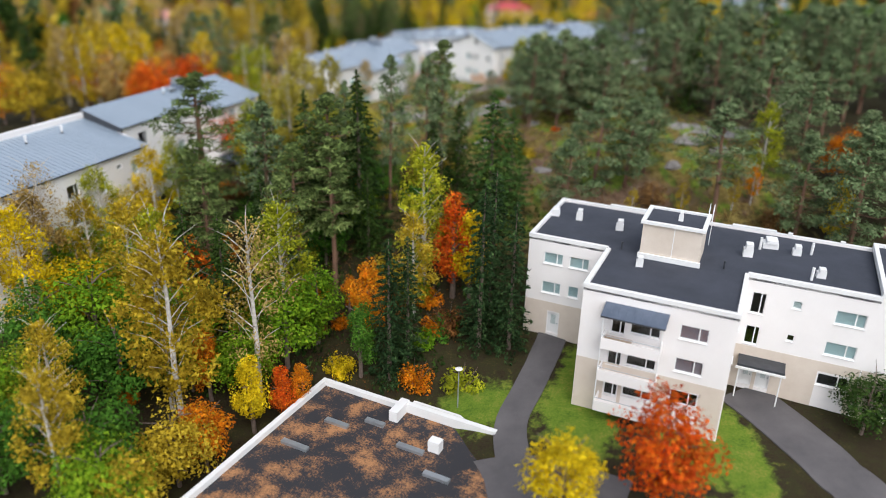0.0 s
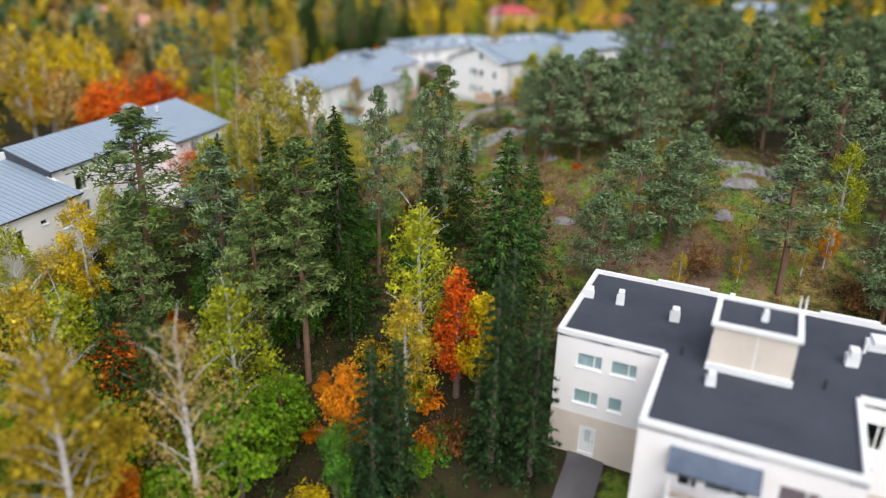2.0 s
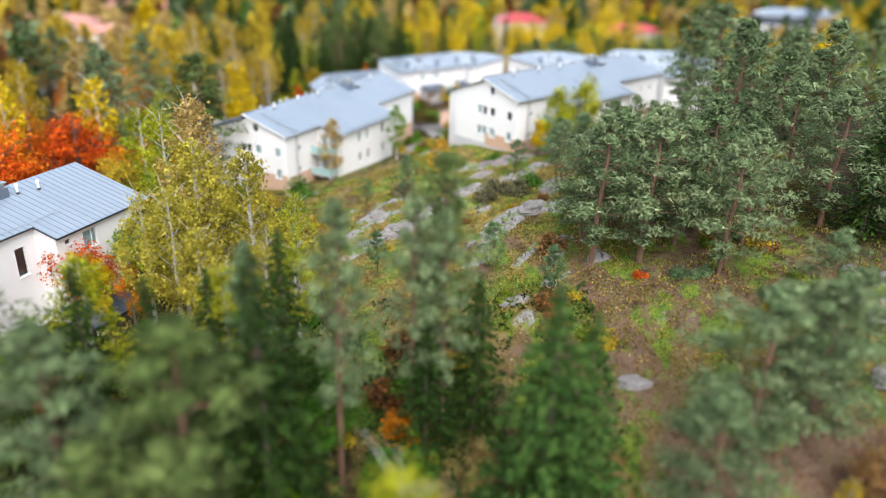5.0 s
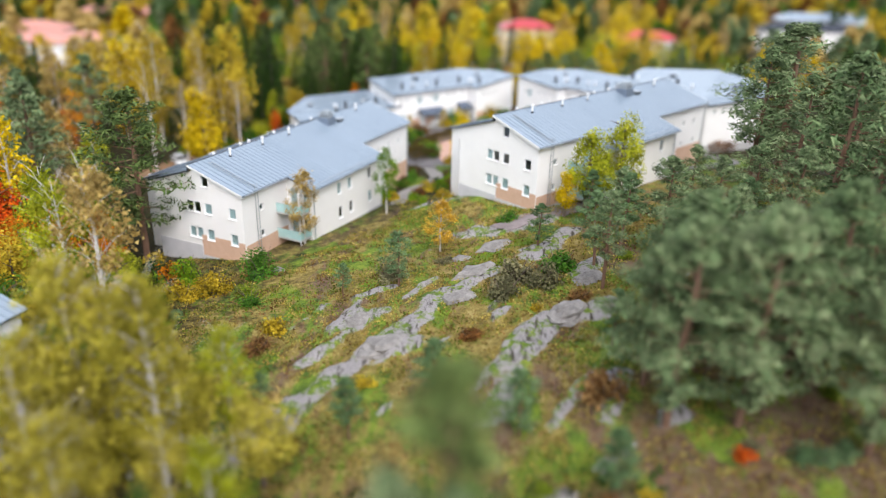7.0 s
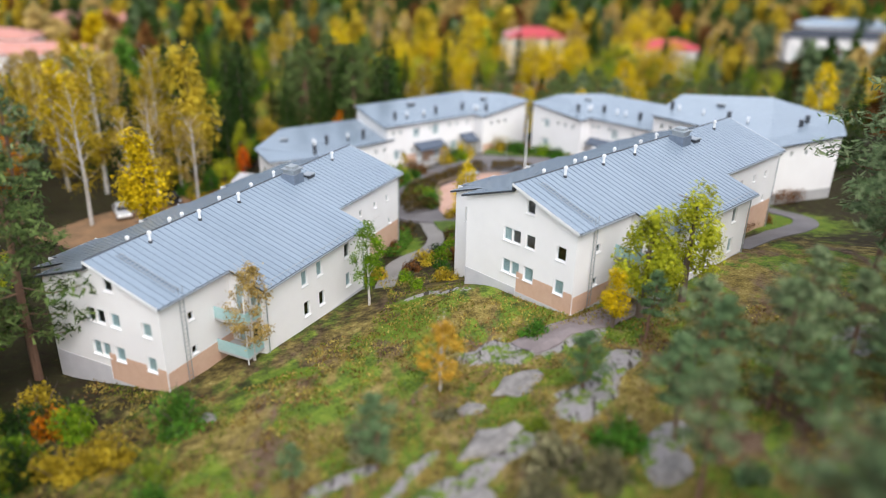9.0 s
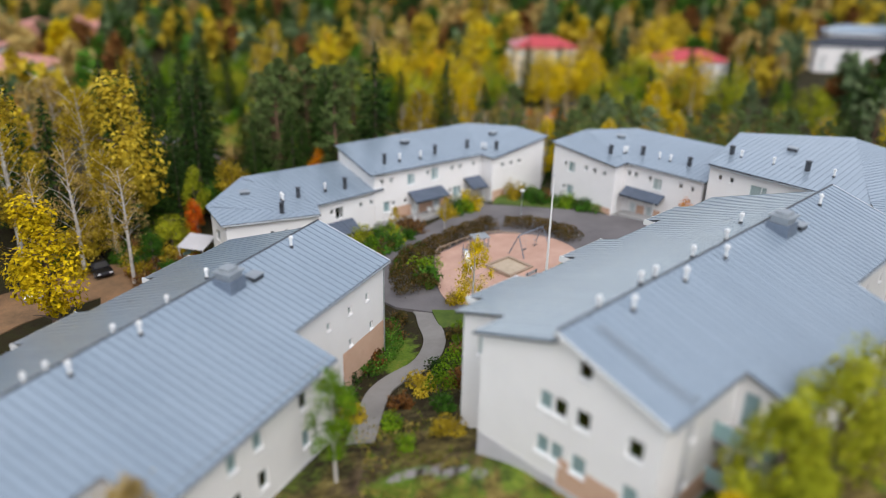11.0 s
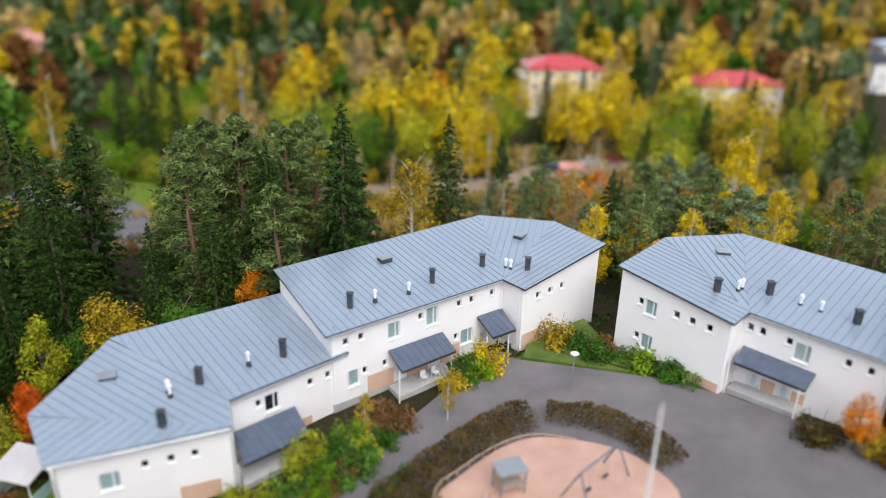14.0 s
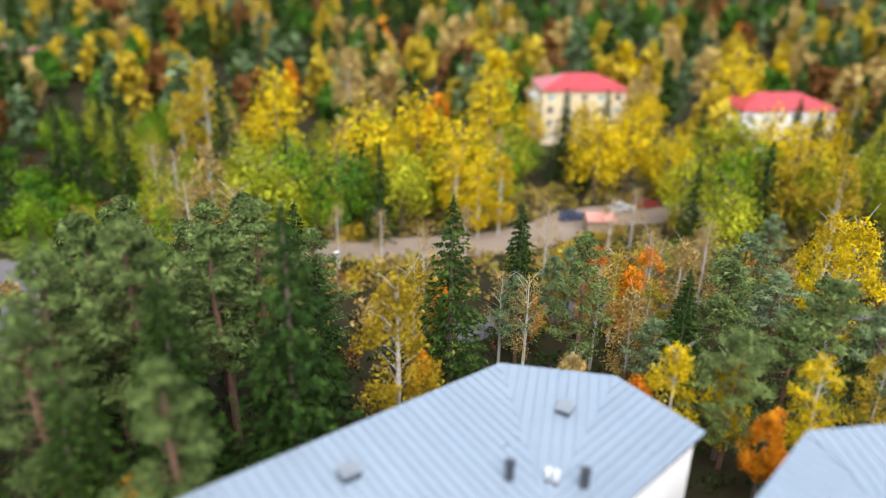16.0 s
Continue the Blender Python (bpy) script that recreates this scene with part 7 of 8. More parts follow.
far_wood("far_pine_wood", "pine", 420, -330, 330, 90, 560, 13, 19, 8.5, "far green pine wood")
far_wood("far_spruce_wood", "spruce", 480, -330, 330, 140, 560, 15, 22, 8.0, "far dark spruce wood", 0.46)
far_wood("far_yellow_trees", "yellow", 30, -330, 330, 200, 440, 12, 18, 11.0, "far bright yellow autumn trees")
far_wood("far_olive_trees", "olive", 360, -330, 330, 160, 560, 12, 18, 11.5, "far olive autumn birches")
far_wood("far_orange_trees", "orange", 36, -330, 330, 90, 540, 9, 15, 7.5, "far orange autumn trees")
far_wood("far_tan_trees", "tan", 240, -330, 330, 200, 560, 12, 18, 11.5, "far withered tan birches")
far_wood("far_brown_trees", "brown", 190, -330, 330, 200, 560, 10, 17, 11.5, "far withered brown trees")
far_wood("far_green_trees", "deepgreen", 300, -330, 330, 160, 540, 9, 15, 11.5, "far green broadleaf trees")


# scrub round the dirt parking
for x, y, h, tone in ((-31.0, 186.5, 2.2, "brown"), (-32.6, 189.6, 2.4, "olive"), (-33.8, 191.6, 2.8, "brown"), (-29.6, 184.0, 1.8, "rust"), (-28.6, 186.8, 2.0, "deepgreen"), (-31.8, 192.4, 2.6, "spruce"), (-30.2, 190.6, 2.4, "olive"), (-35.6, 193.6, 2.6, "brown"), (-39.5, 190.6, 2.6, "spruce"), (-27.6, 184.0, 1.6, "brown")):
    plant("shrub", x, y, h, tone, 1.1)
# planting along the footpath between the long houses
for x, y, h, tone in ((-5.4, 157.0, 1.5, "olive"), (-6.2, 160.0, 1.6, "deepgreen"), (-2.2, 158.4, 1.4, "brown"), (-5.0, 165.2, 1.7, "brown"), (-3.6, 170.6, 1.6, "hedge"), (-3.2, 173.4, 1.5, "hedge"), (-2.6, 155.6, 1.3, "green"), (-0.8, 160.6, 1.6, "olive"), (0.4, 163.0, 1.5, "spruce"), (2.6, 166.4, 1.6, "rust"), (4.6, 167.8, 1.8, "olive"), (5.8, 170.4, 1.6, "brown"), (2.0, 169.8, 1.4, "hedge"), (7.6, 172.4, 1.6, "olive"), (0.8, 157.4, 1.5, "deepgreen"), (2.4, 161.0, 1.7, "brown"), (4.0, 164.2, 1.7, "deepgreen"), (-7.2, 155.4, 1.6, "lime"), (-6.6, 163.4, 1.5, "spruce"), (9.4, 174.0, 1.3, "brown"), (1.2, 153.6, 1.4, "olive"), (-1.6, 152.4, 1.2, "green")):
    plant("shrub", x, y, h, tone)
# bushes under the birches west of the hill
for _ in range(46):
    x, y = -35 + 14 * RNG.random(), 106 + 27 * RNG.random()
    plant("shrub", float(x), float(y), float(1.8 + 2.2 * RNG.random()), ("deepgreen", "green", "spruce", "spruce", "olive", "brown")[int(RNG.integers(6))])
for x, y, h, tone in ((-29.5, 123.5, 7, "green"), (-25.5, 122.5, 6, "lime"), (-31.5, 117.5, 7, "deepgreen"), (-33.5, 122.0, 8, "olive"), (-26.5, 113.0, 6, "deepgreen"), (-24.2, 111.0, 5.5, "deepgreen"), (-28.4, 109.0, 7, "green"), (-23.4, 107.6, 5, "spruce"), (-25.8, 117.6, 6, "spruce"), (-22.6, 120.6, 4.5, "deepgreen"), (-28.6, 114.6, 7, "olive"), (-30.4, 111.6, 6.5, "deepgreen")):
    plant("broad", x, y, h, tone)


# ---- boulders and low scrub on the hill ----
def boulder(x, y, w, h, turn):
    """A rounded granite boulder, lumpy and cracked."""
    m = Mesh()
    rings, sides = 6, 11
    for i in range(rings + 1):
        a = math.pi * 0.5 * i / rings
        for k in range(sides):
            b = 2 * math.pi * k / sides
            d = Vector((math.cos(b) * math.cos(a), math.sin(b) * math.cos(a), math.sin(a)))
            f = 1 + 0.34 * noise.noise(d * 1.7 + Vector((x, y, 0))) + 0.12 * noise.noise(d * 5 + Vector((y, x, 0)))
            m.v.append((d.x * w * f, d.y * w * 0.6 * f, d.z * h * f - 0.25))
    for i in range(rings):
        for k in range(sides):
            k2 = (k + 1) % sides
            m.f.append((i * sides + k, i * sides + k2, (i + 1) * sides + k2, (i + 1) * sides + k))
    solid("boulder", m, GRANITE, "grey lichen-spotted granite boulder on the hill", "boulder", "boulders", at=pose(x, y, height_at(x, y), 0, 0, turn))


for x, y, w, h, turn in (
        (6.5, 98.0, 1.5, 0.6, 35), (9.5, 100.2, 1.1, 0.5, 30), (3.5, 96.0, 1.4, 0.8, 60), (-5.5, 118.5, 1.6, 0.7, 40), (-3.2, 114.0, 2.4, 0.9, 48), (2.2, 121.0, 2.0, 0.7, 44), (4.0, 126.2, 2.4, 0.7, 38), (-14.6, 131.8, 0.7, 0.7, 0), (9.8, 116.0, 2.0, 0.8, 52), (12.6, 122.6, 1.8, 0.6, 40),
        (6.0, 132.6, 2.2, 0.6, 36), (2.6, 130.0, 1.2, 0.5, 20), (33, 93, 2.4, 0.8, 10), (36, 90.5, 1.8, 0.7, 30), (29.5, 87.5, 1.6, 0.6, 50), (13.5, 88.0, 1.4, 0.6, 0)):
    boulder(x, y, w, h, turn)
for _ in range(70):
    x, y = -22 + 50 * RNG.random(), 92 + 44 * RNG.random()
    if rock_mask(x, y) < 0.15 and (y < 128 or x < 6):
        plant("shrub", float(x), float(y), float(0.5 + 1.0 * RNG.random()), ("grey", "rust", "heath", "olive", "brown", "fir", "deepgreen")[int(RNG.integers(7))], float(0.9 + 0.5 * RNG.random()))


# ---- hedges ----
def hedge(pts, wide, high, tone, label, n_per_m=200, size=0.1):
    line = [Vector((*p, 0)) for p in pts]
    vs = []
    t = Mesh()
    for a, b in zip(line, line[1:]):
        d = b - a
        n = int(d.length * n_per_m)
        s = RNG.random(n)
        side = Vector((-d.y, d.x, 0)).normalized()
        o = (RNG.random(n) - 0.5) * wide
        q = np.stack([a.x + d.x * s + side.x * o, a.y + d.y * s + side.y * o, np.zeros(n)], 1)
        lump = np.array([0.8 + 0.25 * noise.noise((p[0] * 0.6, p[1] * 0.6, 4.0)) for p in q])
        top = high * lump * (1 - 0.45 * (np.abs(o) / (wide / 2)) ** 3)
        q[:, 2] = [floor_at(p[0], p[1]) for p in q] + top * RNG.random(n) ** 0.45
        vs.append(cards(q, size * (0.6 + 0.8 * RNG.random(n)), 0.2, 0.65))
        for k in range(max(1, int(d.length / 0.8))):
            p = a + d * ((k + 0.5) * 0.8 / d.length)
            z = floor_at(p.x, p.y)
            t.tube([(p.x, p.y, z - 0.3), (p.x + 0.1, p.y, z + high * 0.7)], [0.04, 0.015], 4, False)
    root = solid("hedge", t, BARK, label, "hedge", "clipped hedges")
    part("foliage", card_mesh("foliage", np.concatenate(vs), LEAF[tone]), None, root)


hedge([(-1.3, 178.4), (-2.3, 181.0), (-2.4, 184.5), (-1.4, 188.0)], 4.4, 1.8, "hedge", "red-brown clipped hedge round the playground", 760, 0.085)
hedge([(-1.4, 188.0), (1.4, 191.2), (4.6, 194.0), (7.0, 195.3)], 3.0, 1.7, "hedge", "red-brown clipped hedge round the playground", 560, 0.085)
hedge([(8.2, 195.3), (11.4, 194.7), (14.1, 192.4), (15.6, 189.2)], 2.3, 1.7, "hedge", "red-brown clipped hedge round the playground", 440, 0.085)
hedge([(-3.9, 182.6), (-3.6, 186.4), (-1.4, 190.0)], 1.2, 1.3, "deepgreen", "dark green hedge outside the red-brown one", 110)
hedge([(10.2, 174.6), (13.9, 177.6)], 1.7, 1.0, "olive", "low olive hedge by a house wall", 200)
hedge([(14.8, 203.0), (17.6, 200.2), (20.0, 197.9)], 1.8, 1.3, "deepgreen", "dense green hedge before a row house")
hedge([(0.2, 159.5), (1.6, 163.8), (3.0, 168.0), (2.8, 171.5)], 2.6, 1.3, "green", "green hedge along the footpath")
hedge([(-5.2, 163.0), (-3.4, 168.0), (-4.0, 173.0)], 2.0, 1.2, "deepgreen", "green hedge along the footpath")
hedge([(41.0, 176.2), (45.5, 178.0)], 1.6, 2.2, "brown", "tall brown hedge by a house wall")
hedge([(30.5, 161.0), (34.0, 165.0)], 1.6, 1.5, "brown", "brown hedge by a house wall")
for kind, x, y, h, tone in (
        ("shrub", -8.2, 191.0, 3.4, "lime"), ("shrub", -5.6, 193.0, 2.8, "green"), ("birch", -4.6, 194.0, 3.8, "olive"), ("shrub", -3.6, 195.2, 2.6, "rust"), ("shrub", -4.6, 192.2, 2.2, "lime"), ("shrub", -7.0, 189.2, 2.6, "green"), ("shrub", 4.4, 202.0, 3.2, "yellow"), ("shrub", 2.6, 200.6, 2.8, "deepgreen"), ("shrub", 3.6, 201.0, 2.4, "green"), ("shrub", 1.6, 199.6, 2.0, "olive"), ("birch", 1.2, 195.6, 4.2, "olive"), ("shrub", 12.0, 205.0, 3.0, "deepgreen"), ("shrub", 13.2, 202.6, 2.6, "deepgreen"), ("shrub", 16.4, 201.2, 2.2, "green"), ("shrub", 18.2, 199.6, 2.0, "deepgreen"), ("shrub", 10.4, 205.6, 3.6, "olive"), ("shrub", 14.0, 203.8, 2.6, "brown"), ("broad", 27.4, 190.4, 4.4, "orange"), ("shrub", 28.6, 189.4, 2.6, "olive"), ("shrub", 25.6, 191.6, 2.2, "hedge"), ("shrub", 29.2, 188.6, 2.6, "brown")):
    plant(kind, x, y, h, tone, 0.85)
for kind, x, y, h, tone in (
        ("birch", 3.4, 171.0, 9.0, "yellow"), ("shrub", -0.8, 183.8, 2.4, "green"), ("shrub", -0.6, 181.0, 2.2, "deepgreen"), ("shrub", -4.4, 190.6, 2.6, "deepgreen"), ("shrub", -6.2, 191.4, 2.8, "deepgreen"), ("shrub", -2.6, 194.6, 2.4, "rust"), ("shrub", -11.6, 187.0, 3.0, "lime"), ("shrub", 2.2, 176.8, 1.6, "olive"), ("shrub", -24.5, 184.5, 2.2, "deepgreen"), ("shrub", -27, 188, 2.4, "brown"), ("shrub", 13.5, 171.5, 1.8, "green"), ("shrub", 36, 167, 1.6, "brown")):
    plant(kind, x, y, h, tone)

# the planted bed before the left row house
for x, y, h, tone in ((-9.6, 187.6, 2.0, "lime"), (-8.6, 188.6, 2.2, "deepgreen"), (-7.4, 187.4, 1.8, "green"), (-6.4, 189.4, 2.0, "deepgreen"), (-5.4, 190.4, 1.8, "rust"), (-8.0, 186.2, 1.6, "olive"), (-3.0, 193.6, 1.8, "deepgreen"), (-10.8, 186.4, 1.8, "green"), (-6.8, 188.2, 1.4, "rust")):
    plant("shrub", x, y, h, tone)


# ---- the playground ----
RIM = [(0.3, 187.6), (1.7, 189.3), (4.3, 191.8), (7.0, 193.1), (10.0, 192.6), (12.9, 191.2), (14.7, 188.9), (15.2, 186.6), (13.4, 183.6), (10.6, 180.4), (7.6, 178.2), (5.4, 176.8), (3.1, 176.2), (1.4, 177.0), (0.5, 179.8), (0.1, 183.8)]
oval = []
for k in range(16):
    a, b, c, d = (Vector(RIM[(k + q) % 16]) for q in (-1, 0, 1, 2))
    for f in (0.0, 0.33, 0.67):
        oval.append(tuple(0.5 * ((2 * b) + (c - a) * f + (2 * a - 5 * b + 4 * c - d) * f * f + (3 * b - a - 3 * c + d) * f ** 3)))
paved("pavement_5", oval, GRAVEL, "pink gravel playground ground", "playground", 0.06)
paved("lawn_1", [(7.4, 177.4), (10.5, 179.4), (13.3, 181.7), (15.1, 185.3), (14.3, 185.6), (11.7, 181.9), (9.3, 180.2), (7.4, 179.2)], LAWN, "strip of green lawn beside the playground", "lawn", 0.1)
paved("lawn_2", [(-0.1, 175.2), (2.4, 174.9), (4.9, 175.0), (6.4, 173.6), (5.3, 171.6), (0.7, 171.8)], LAWN, "strip of green lawn beside the playground", "lawn", 0.1)
paved("lawn_3", [(7.4, 203.4), (13.2, 201.4), (19.4, 199.0), (20.6, 197.6), (14.8, 204.0), (13.4, 209.4), (8.0, 205.4)], LAWN, "lawn before the row houses", "lawn", 0.08)
ZP = yard_z(7.6, 187.2) + 0.06


def sandbox():
    root = thing("sandbox", "square timber-edged sandbox filled with sand", "sandbox", (7.8, 183.6, ZP), 42)
    m = Mesh()
    m.box((-1.5, -1.5, 0), (1.5, 1.5, 0.14))
    part("sand", m, SAND, root)
    for lo, hi in (((-1.75, -1.75, 0), (1.75, -1.5, 0.32)), ((-1.75, 1.5, 0), (1.75, 1.75, 0.32)), ((-1.75, -1.5, 0), (-1.5, 1.5, 0.32)), ((1.5, -1.5, 0), (1.75, 1.5, 0.32))):
        m = Mesh()
        m.box(lo, hi)
        part("timber_edge", m, TIMBER, root)


def swing():
    root = thing("swing_set", "blue-grey steel swing frame with two seats", "swing", (10.4, 188.0, ZP), 44)
    bar(root, "top_beam", [(-2.0, 0, 2.4), (2.0, 0, 2.4)], 0.07, STEEL, 8)
    for x in (-2.0, 2.0):
        for y in (-1.1, 1.1):
            bar(root, "leg", [(x, 0, 2.4), (x * 1.1, y, 0)], 0.06, STEEL, 6)
    for x in (-0.9, 0.9):
        for dx in (-0.22, 0.22):
            bar(root, "chain", [(x + dx, 0, 2.4), (x + dx, 0, 0.55)], 0.015, GALV, 4)
        m = Mesh()
        m.box((x - 0.26, -0.1, 0.5), (x + 0.26, 0.1, 0.56))
        part("seat", m, DARKTRIM, root)


def slide():
    root = thing("slide", "small steel slide with a ladder on the playground", "slide", (3.3, 185.4, ZP), -80)
    m = Mesh()
    m.box((-0.25, -0.25, 1.15), (0.25, 0.25, 1.22))
    part("platform", m, STEEL, root)
    c = Mesh()
    c.tube([(0.25, 0, 1.2), (1.2, 0, 0.75), (2.4, 0, 0.3), (3.0, 0, 0.22)], 0.06, 6)
    for a, b in zip(((0.25, 1.2), (1.2, 0.75), (2.4, 0.3)), ((1.2, 0.75), (2.4, 0.3), (3.0, 0.22))):
        for y in (-0.25, 0.25):
            c.poly([(a[0], y, a[1]), (b[0], y, b[1]), (b[0], y, b[1] + 0.2), (a[0], y, a[1] + 0.2)])
        c.poly([(a[0], -0.25, a[1]), (b[0], -0.25, b[1]), (b[0], 0.25, b[1]), (a[0], 0.25, a[1])])
    part("chute", c, PAINT, root)
    for y in (-0.22, 0.22):
        bar(root, "leg", [(0, y, 1.9), (-0.5, y, 0)], 0.03, STEEL)
        bar(root, "leg", [(0.2, y, 1.15), (0.2, y, 0)], 0.03, STEEL)
    for k in range(4):
        bar(root, "rung", [(-0.1 - k * 0.1, -0.22, 1.0 - k * 0.25), (-0.1 - k * 0.1, 0.22, 1.0 - k * 0.25)], 0.02, STEEL)


def climbing_frame():
    root = thing("climbing_frame", "small steel play frame with a flat top", "play frame", (4.9, 187.9, ZP), 20)
    for x in (-0.8, 0.8):
        for y in (-0.6, 0.6):
            bar(root, "post", [(x, y, 0), (x, y, 1.7)], 0.05, STEEL)
    m = Mesh()
    m.box((-0.95, -0.75, 1.68), (0.95, 0.75, 1.78))
    part("roof", m, GALV, root)
    m = Mesh()
    m.box((-0.8, -0.6, 0.6), (0.8, 0.6, 0.68))
    part("floor", m, TIMBER, root)
    for y in (-0.6, 0.6):
        bar(root, "rail", [(-0.8, y, 1.1), (0.8, y, 1.1)], 0.03, STEEL)


def bench(x, y, turn):
    root = thing("bench", "grey slatted park bench beside the playground", "bench", (x, y, floor_at(x, y) + 0.1), turn)
    for k in range(3):
        m = Mesh()
        m.box((-0.9, -0.25 + k * 0.17, 0.43), (0.9, -0.12 + k * 0.17, 0.47))
        part("seat_slat", m, GALV, root)
    for k in range(2):
        m = Mesh()
        m.box((-0.9, 0.27, 0.55 + k * 0.18), (0.9, 0.3, 0.68 + k * 0.18))
        part("back_slat", m, GALV, root)
    for xx in (-0.7, 0.7):
        m = Mesh()
        m.box((xx - 0.04, -0.22, -0.1), (xx + 0.04, 0.27, 0.43))
        m.box((xx - 0.04, 0.22, 0.43), (xx + 0.04, 0.27, 0.9))
        part("leg", m, DARKTRIM, root)


def lamp(x, y, h, turn=0, label="grey lamp post with a round hood beside the path"):
    root = thing("street_lamp", label, "street lamp", (x, y, floor_at(x, y)), turn, group="lamp posts")
    bar(root, "pole", [(0, 0, -0.3), (0, 0, h)], [0.06, 0.045], GALV, 8)
    m = Mesh()
    m.tube([(0, 0, h - 0.05), (0, 0, h + 0.12), (0, 0, h + 0.2)], [0.16, 0.34, 0.1], 10)
    part("lantern", m, PAINT, root)


def flagpole():
    root = thing("flagpole", "tall white tapered flagpole beside the playground", "flagpole", (11.4, 182.0, yard_z(11.4, 182.0)))
    bar(root, "pole", [(0, 0, -0.3), (0, 0, 5), (0, 0, 10.3)], [0.13, 0.1, 0.05], PAINT, 10)
    m = Mesh()
    m.tube([(0, 0, 10.3), (0, 0, 10.38), (0, 0, 10.46)], [0.03, 0.09, 0.03], 8)
    part("knob", m, GALV, root)
    m = Mesh()
    m.box((-0.3, -0.3, -0.2), (0.3, 0.3, 0.1))
    part("foot", m, CONCRETE, root)


sandbox()
swing()
slide()
climbing_frame()
bench(9.9, 180.4, 45)
flagpole()
lamp(10.5, 198.4, 3.2)
lamp(2.3, 53.2, 3.8)
lamp(-11.5, 257.8, 5.5)
lamp(36.5, 170.5, 3.2)

# timber edge of the playground
for k in range(17):
    a, b = oval[(k + 43) % 48], oval[(k + 44) % 48]
    m = Mesh()
    m.tube([(a[0] * 0.99 + 0.07, a[1], ZP + 0.22), (b[0] * 0.99 + 0.07, b[1], ZP + 0.22)], 0.06, 5)
    rail = solid("fence_rail", m, TIMBER, "low timber rail between playground and hedge", "fence", "playground rails")
    m = Mesh()
    m.tube([(a[0] * 0.99 + 0.07, a[1], ZP - 0.2), (a[0] * 0.99 + 0.07, a[1], ZP + 0.26)], 0.06, 5)
    part("post", m, TIMBER, rail)


# ---- cars ----
def car(x, y, turn, paint_a, paint_b, label):
    root = thing("car", label, "car", (x, y, height_at(x, y) + 0.1), turn, group="parked cars")
    body_mat = surface("car_paint", paint_a, paint_b, 0.5, 0.25, 0.4)
    side = [(-2.15, 0.35), (2.15, 0.35), (2.2, 0.62), (2.05, 0.82), (1.1, 0.95), (0.45, 1.42), (-1.1, 1.48), (-1.85, 1.0), (-2.2, 0.92)]
    m = Mesh()
    n = len(side)
    for s in (-1, 1):
        m.poly([(p, s * (0.88 if z < 1.0 else 0.68), z) for p, z in (side if s < 0 else side[::-1])])
    for i in range(n):
        (p, z), (q, w) = side[i], side[(i + 1) % n]
        yy, zz = (0.88 if z < 1.0 else 0.68), (0.88 if w < 1.0 else 0.68)
        m.poly([(p, -yy, z), (p, yy, z), (q, zz, w), (q, -zz, w)])
    part("body", m, body_mat, root)
    for (p, z), (q, w) in (((1.05, 0.99), (0.5, 1.38)), ((-1.75, 1.06), (-1.18, 1.42))):
        g = Mesh()
        s = 0.03 if p > 0 else -0.03
        g.poly([(p + s, -0.74, z + 0.02), (p + s, 0.74, z + 0.02), (q + s, 0.62, w + 0.02), (q + s, -0.62, w + 0.02)])
        part("windscreen", g, DARKIN, root)
    for s in (-1, 1):
        g = Mesh()
        g.poly([(-1.5, s * 0.84, 1.02), (0.8, s * 0.84, 1.02), (0.4, s * 0.71, 1.38), (-1.0, s * 0.71, 1.42)])
        part("side_window", g, DARKIN, root)
        for xx in (-1.35, 1.35):
            w = Mesh()
            w.tube([(xx, s * 0.72, 0.32), (xx, s * 0.92, 0.32)], 0.33, 14)
            wheel = part("wheel", w, DARKTRIM, root)
            r = Mesh()
            r.tube([(xx, s * 0.91, 0.32), (xx, s * 0.935, 0.32)], 0.2, 10)
            part("rim", r, GALV, wheel)
        h = Mesh()
        h.box((2.08, s * 0.6 - 0.16, 0.62), (2.22, s * 0.6 + 0.16, 0.76))
        part("headlight", h, PAINT, root)


car(-36.2, 187.0, -50, (0.01, 0.01, 0.012), (0.03, 0.03, 0.035), "black parked car on the leaf-strewn dirt")
car(-40.5, 181.5, -60, (0.7, 0.7, 0.7), (0.8, 0.8, 0.8), "white parked car under a yellow birch")
car(22.0, 287.5, 10, (0.05, 0.07, 0.14), (0.08, 0.1, 0.2), "dark blue parked car by the gravel track")
car(30.5, 291.5, 20, (0.7, 0.7, 0.72), (0.8, 0.8, 0.8), "white parked car by the gravel track")
car(35.5, 293.5, 20, (0.35, 0.05, 0.04), (0.5, 0.08, 0.06), "red parked car by the gravel track")
car(50.5, 294.5, 10, (0.6, 0.6, 0.62), (0.7, 0.7, 0.7), "silver parked car by the gravel track")


def shed(x, y, turn):
    root = thing("shed", "small wooden shed with a pinkish roof by the track", "shed", (x, y, height_at(x, y)), turn)
    m = Mesh()
    m.box((-2, -1.4, -0.5), (2, 1.4, 2.2))
    part("wall", m, TIMBER, root)
    for s in (-1, 1):
        r = Mesh()
        r.prism([(-2.3, 0), (2.3, 0), (2.3, s * 1.8), (-2.3, s * 1.8)][::s], [3.0, 3.0, 2.1, 2.1][::s], [3.12, 3.12, 2.22, 2.22][::s])
        part("roof", r, TILERED, root)


shed(25, 282.5, 4)


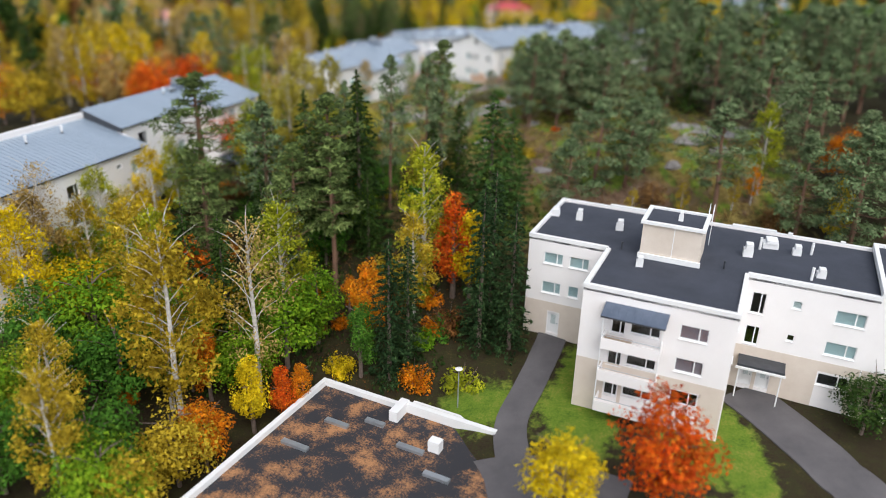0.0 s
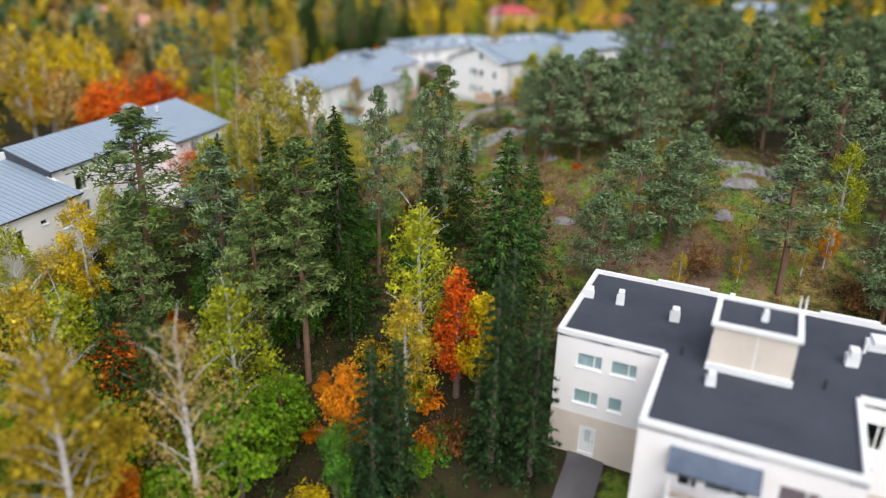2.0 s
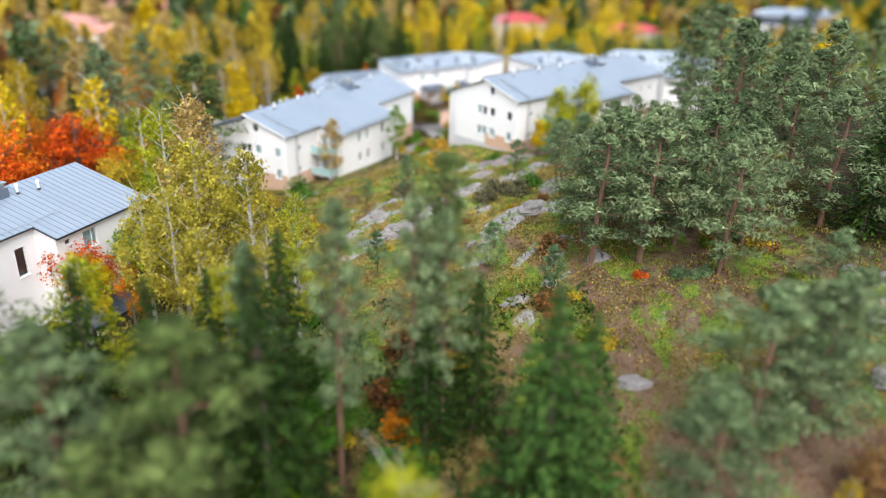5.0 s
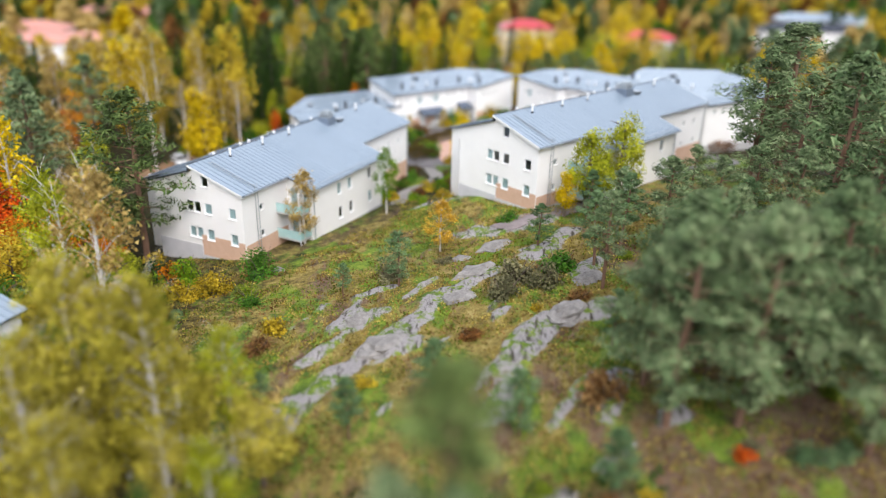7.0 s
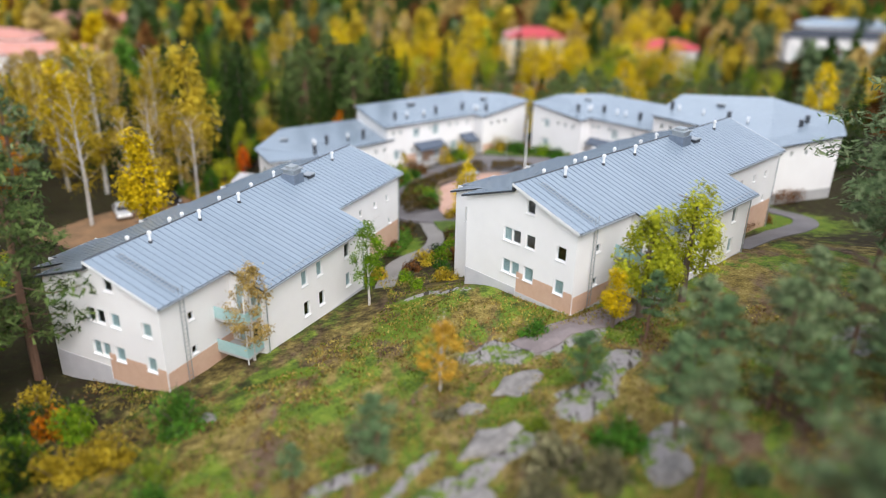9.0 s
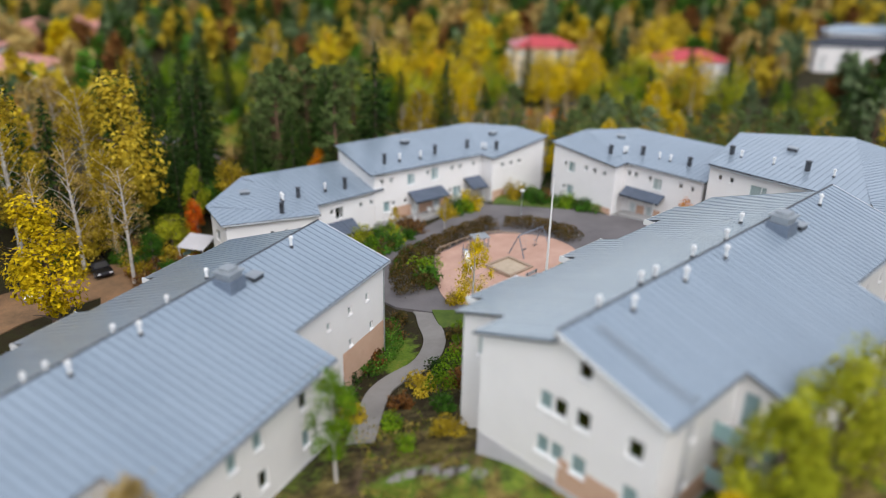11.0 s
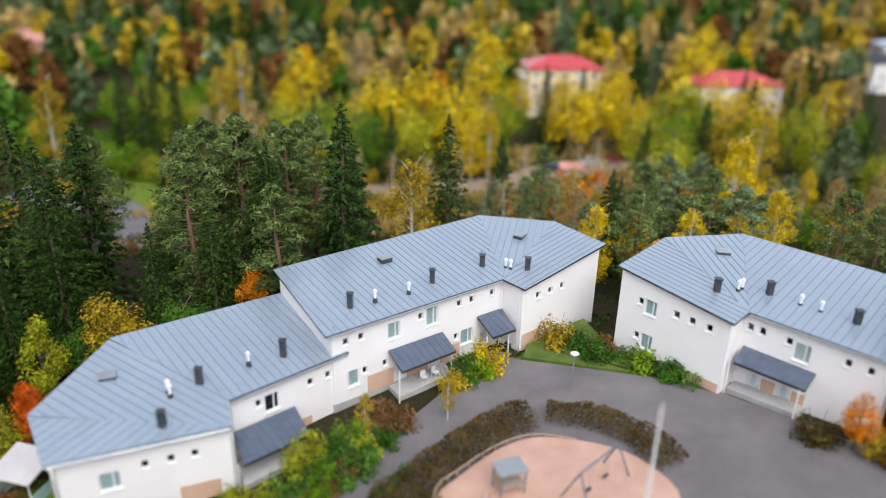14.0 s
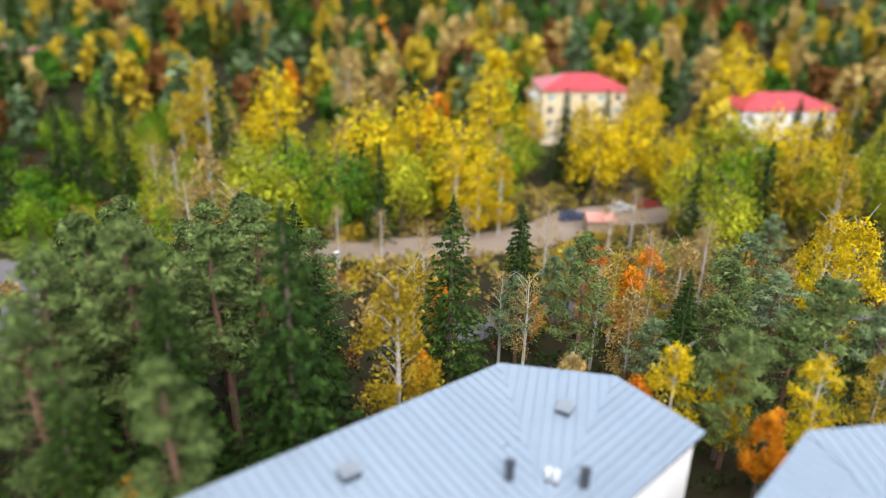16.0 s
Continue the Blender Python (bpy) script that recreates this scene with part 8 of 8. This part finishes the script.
# ---- doorsteps and the terrace canopy ----
paved("pavement_7", [(21.9, 197.9), (25.5, 194.3), (26.7, 195.2), (23.1, 198.9)], CONCRETE, "pale concrete slab before an entrance", "doorstep", 0.07)
paved("pavement_8", [(-2.4, 198.6), (1.8, 201.7), (0.9, 203.2), (-3.3, 200.2)], CONCRETE, "pale concrete slab before an entrance", "doorstep", 0.07)
paved("pavement_9", [(-12.0, 189.4), (-8.2, 192.6), (-9.6, 195.0), (-13.1, 192.0)], CONCRETE, "pale concrete slab before an entrance", "doorstep", 0.07)


def terrace_canopy():
    z = height_at(-26.4, 190.4)
    root = thing("terrace_canopy", "pale sloping canopy on white posts beside the house wall", "canopy", (-26.4, 190.4, z), 75)
    m = Mesh()
    m.prism([(-1.6, -1.6), (1.2, -1.6), (1.2, 1.6), (-1.6, 1.6)], [2.1, 2.7, 2.7, 2.1], [2.2, 2.8, 2.8, 2.2])
    part("roof", m, PLINTH, root)
    for x, y in ((-1.45, -1.45), (-1.45, 1.45), (1.05, -1.45), (1.05, 1.45)):
        bar(root, "post", [(x, y, -0.3), (x, y, 2.2 + (x + 1.6) * 0.2)], 0.05, PAINT)
    for y in (-1.45, 1.45):
        w = Mesh()
        w.box((-1.4, y - 0.02, 0.1), (1.0, y + 0.02, 1.1))
        part("side_screen", w, TURQ, root)


terrace_canopy()


def white_chair(x, y, turn):
    root = thing("garden_chair", "white plastic garden chair on the doorstep", "chair", (x, y, yard_z(x, y) + 0.07), turn, group="garden chairs")
    s, b = Mesh(), Mesh()
    s.box((-0.24, -0.24, 0.4), (0.24, 0.24, 0.44))
    part("seat", s, PAINT, root)
    b.box((-0.24, 0.2, 0.46), (0.24, 0.25, 0.88))
    part("backrest", b, PAINT, root)
    for xx in (-0.22, 0.22):
        for yy in (-0.22, 0.22):
            bar(root, "leg", [(xx, yy, 0), (xx, yy, 0.46)], 0.025, PAINT)
        bar(root, "armrest", [(xx, -0.22, 0.64), (xx, 0.22, 0.64)], 0.025, PAINT)


white_chair(-0.6, 200.6, 30)
white_chair(0.3, 201.2, 50)
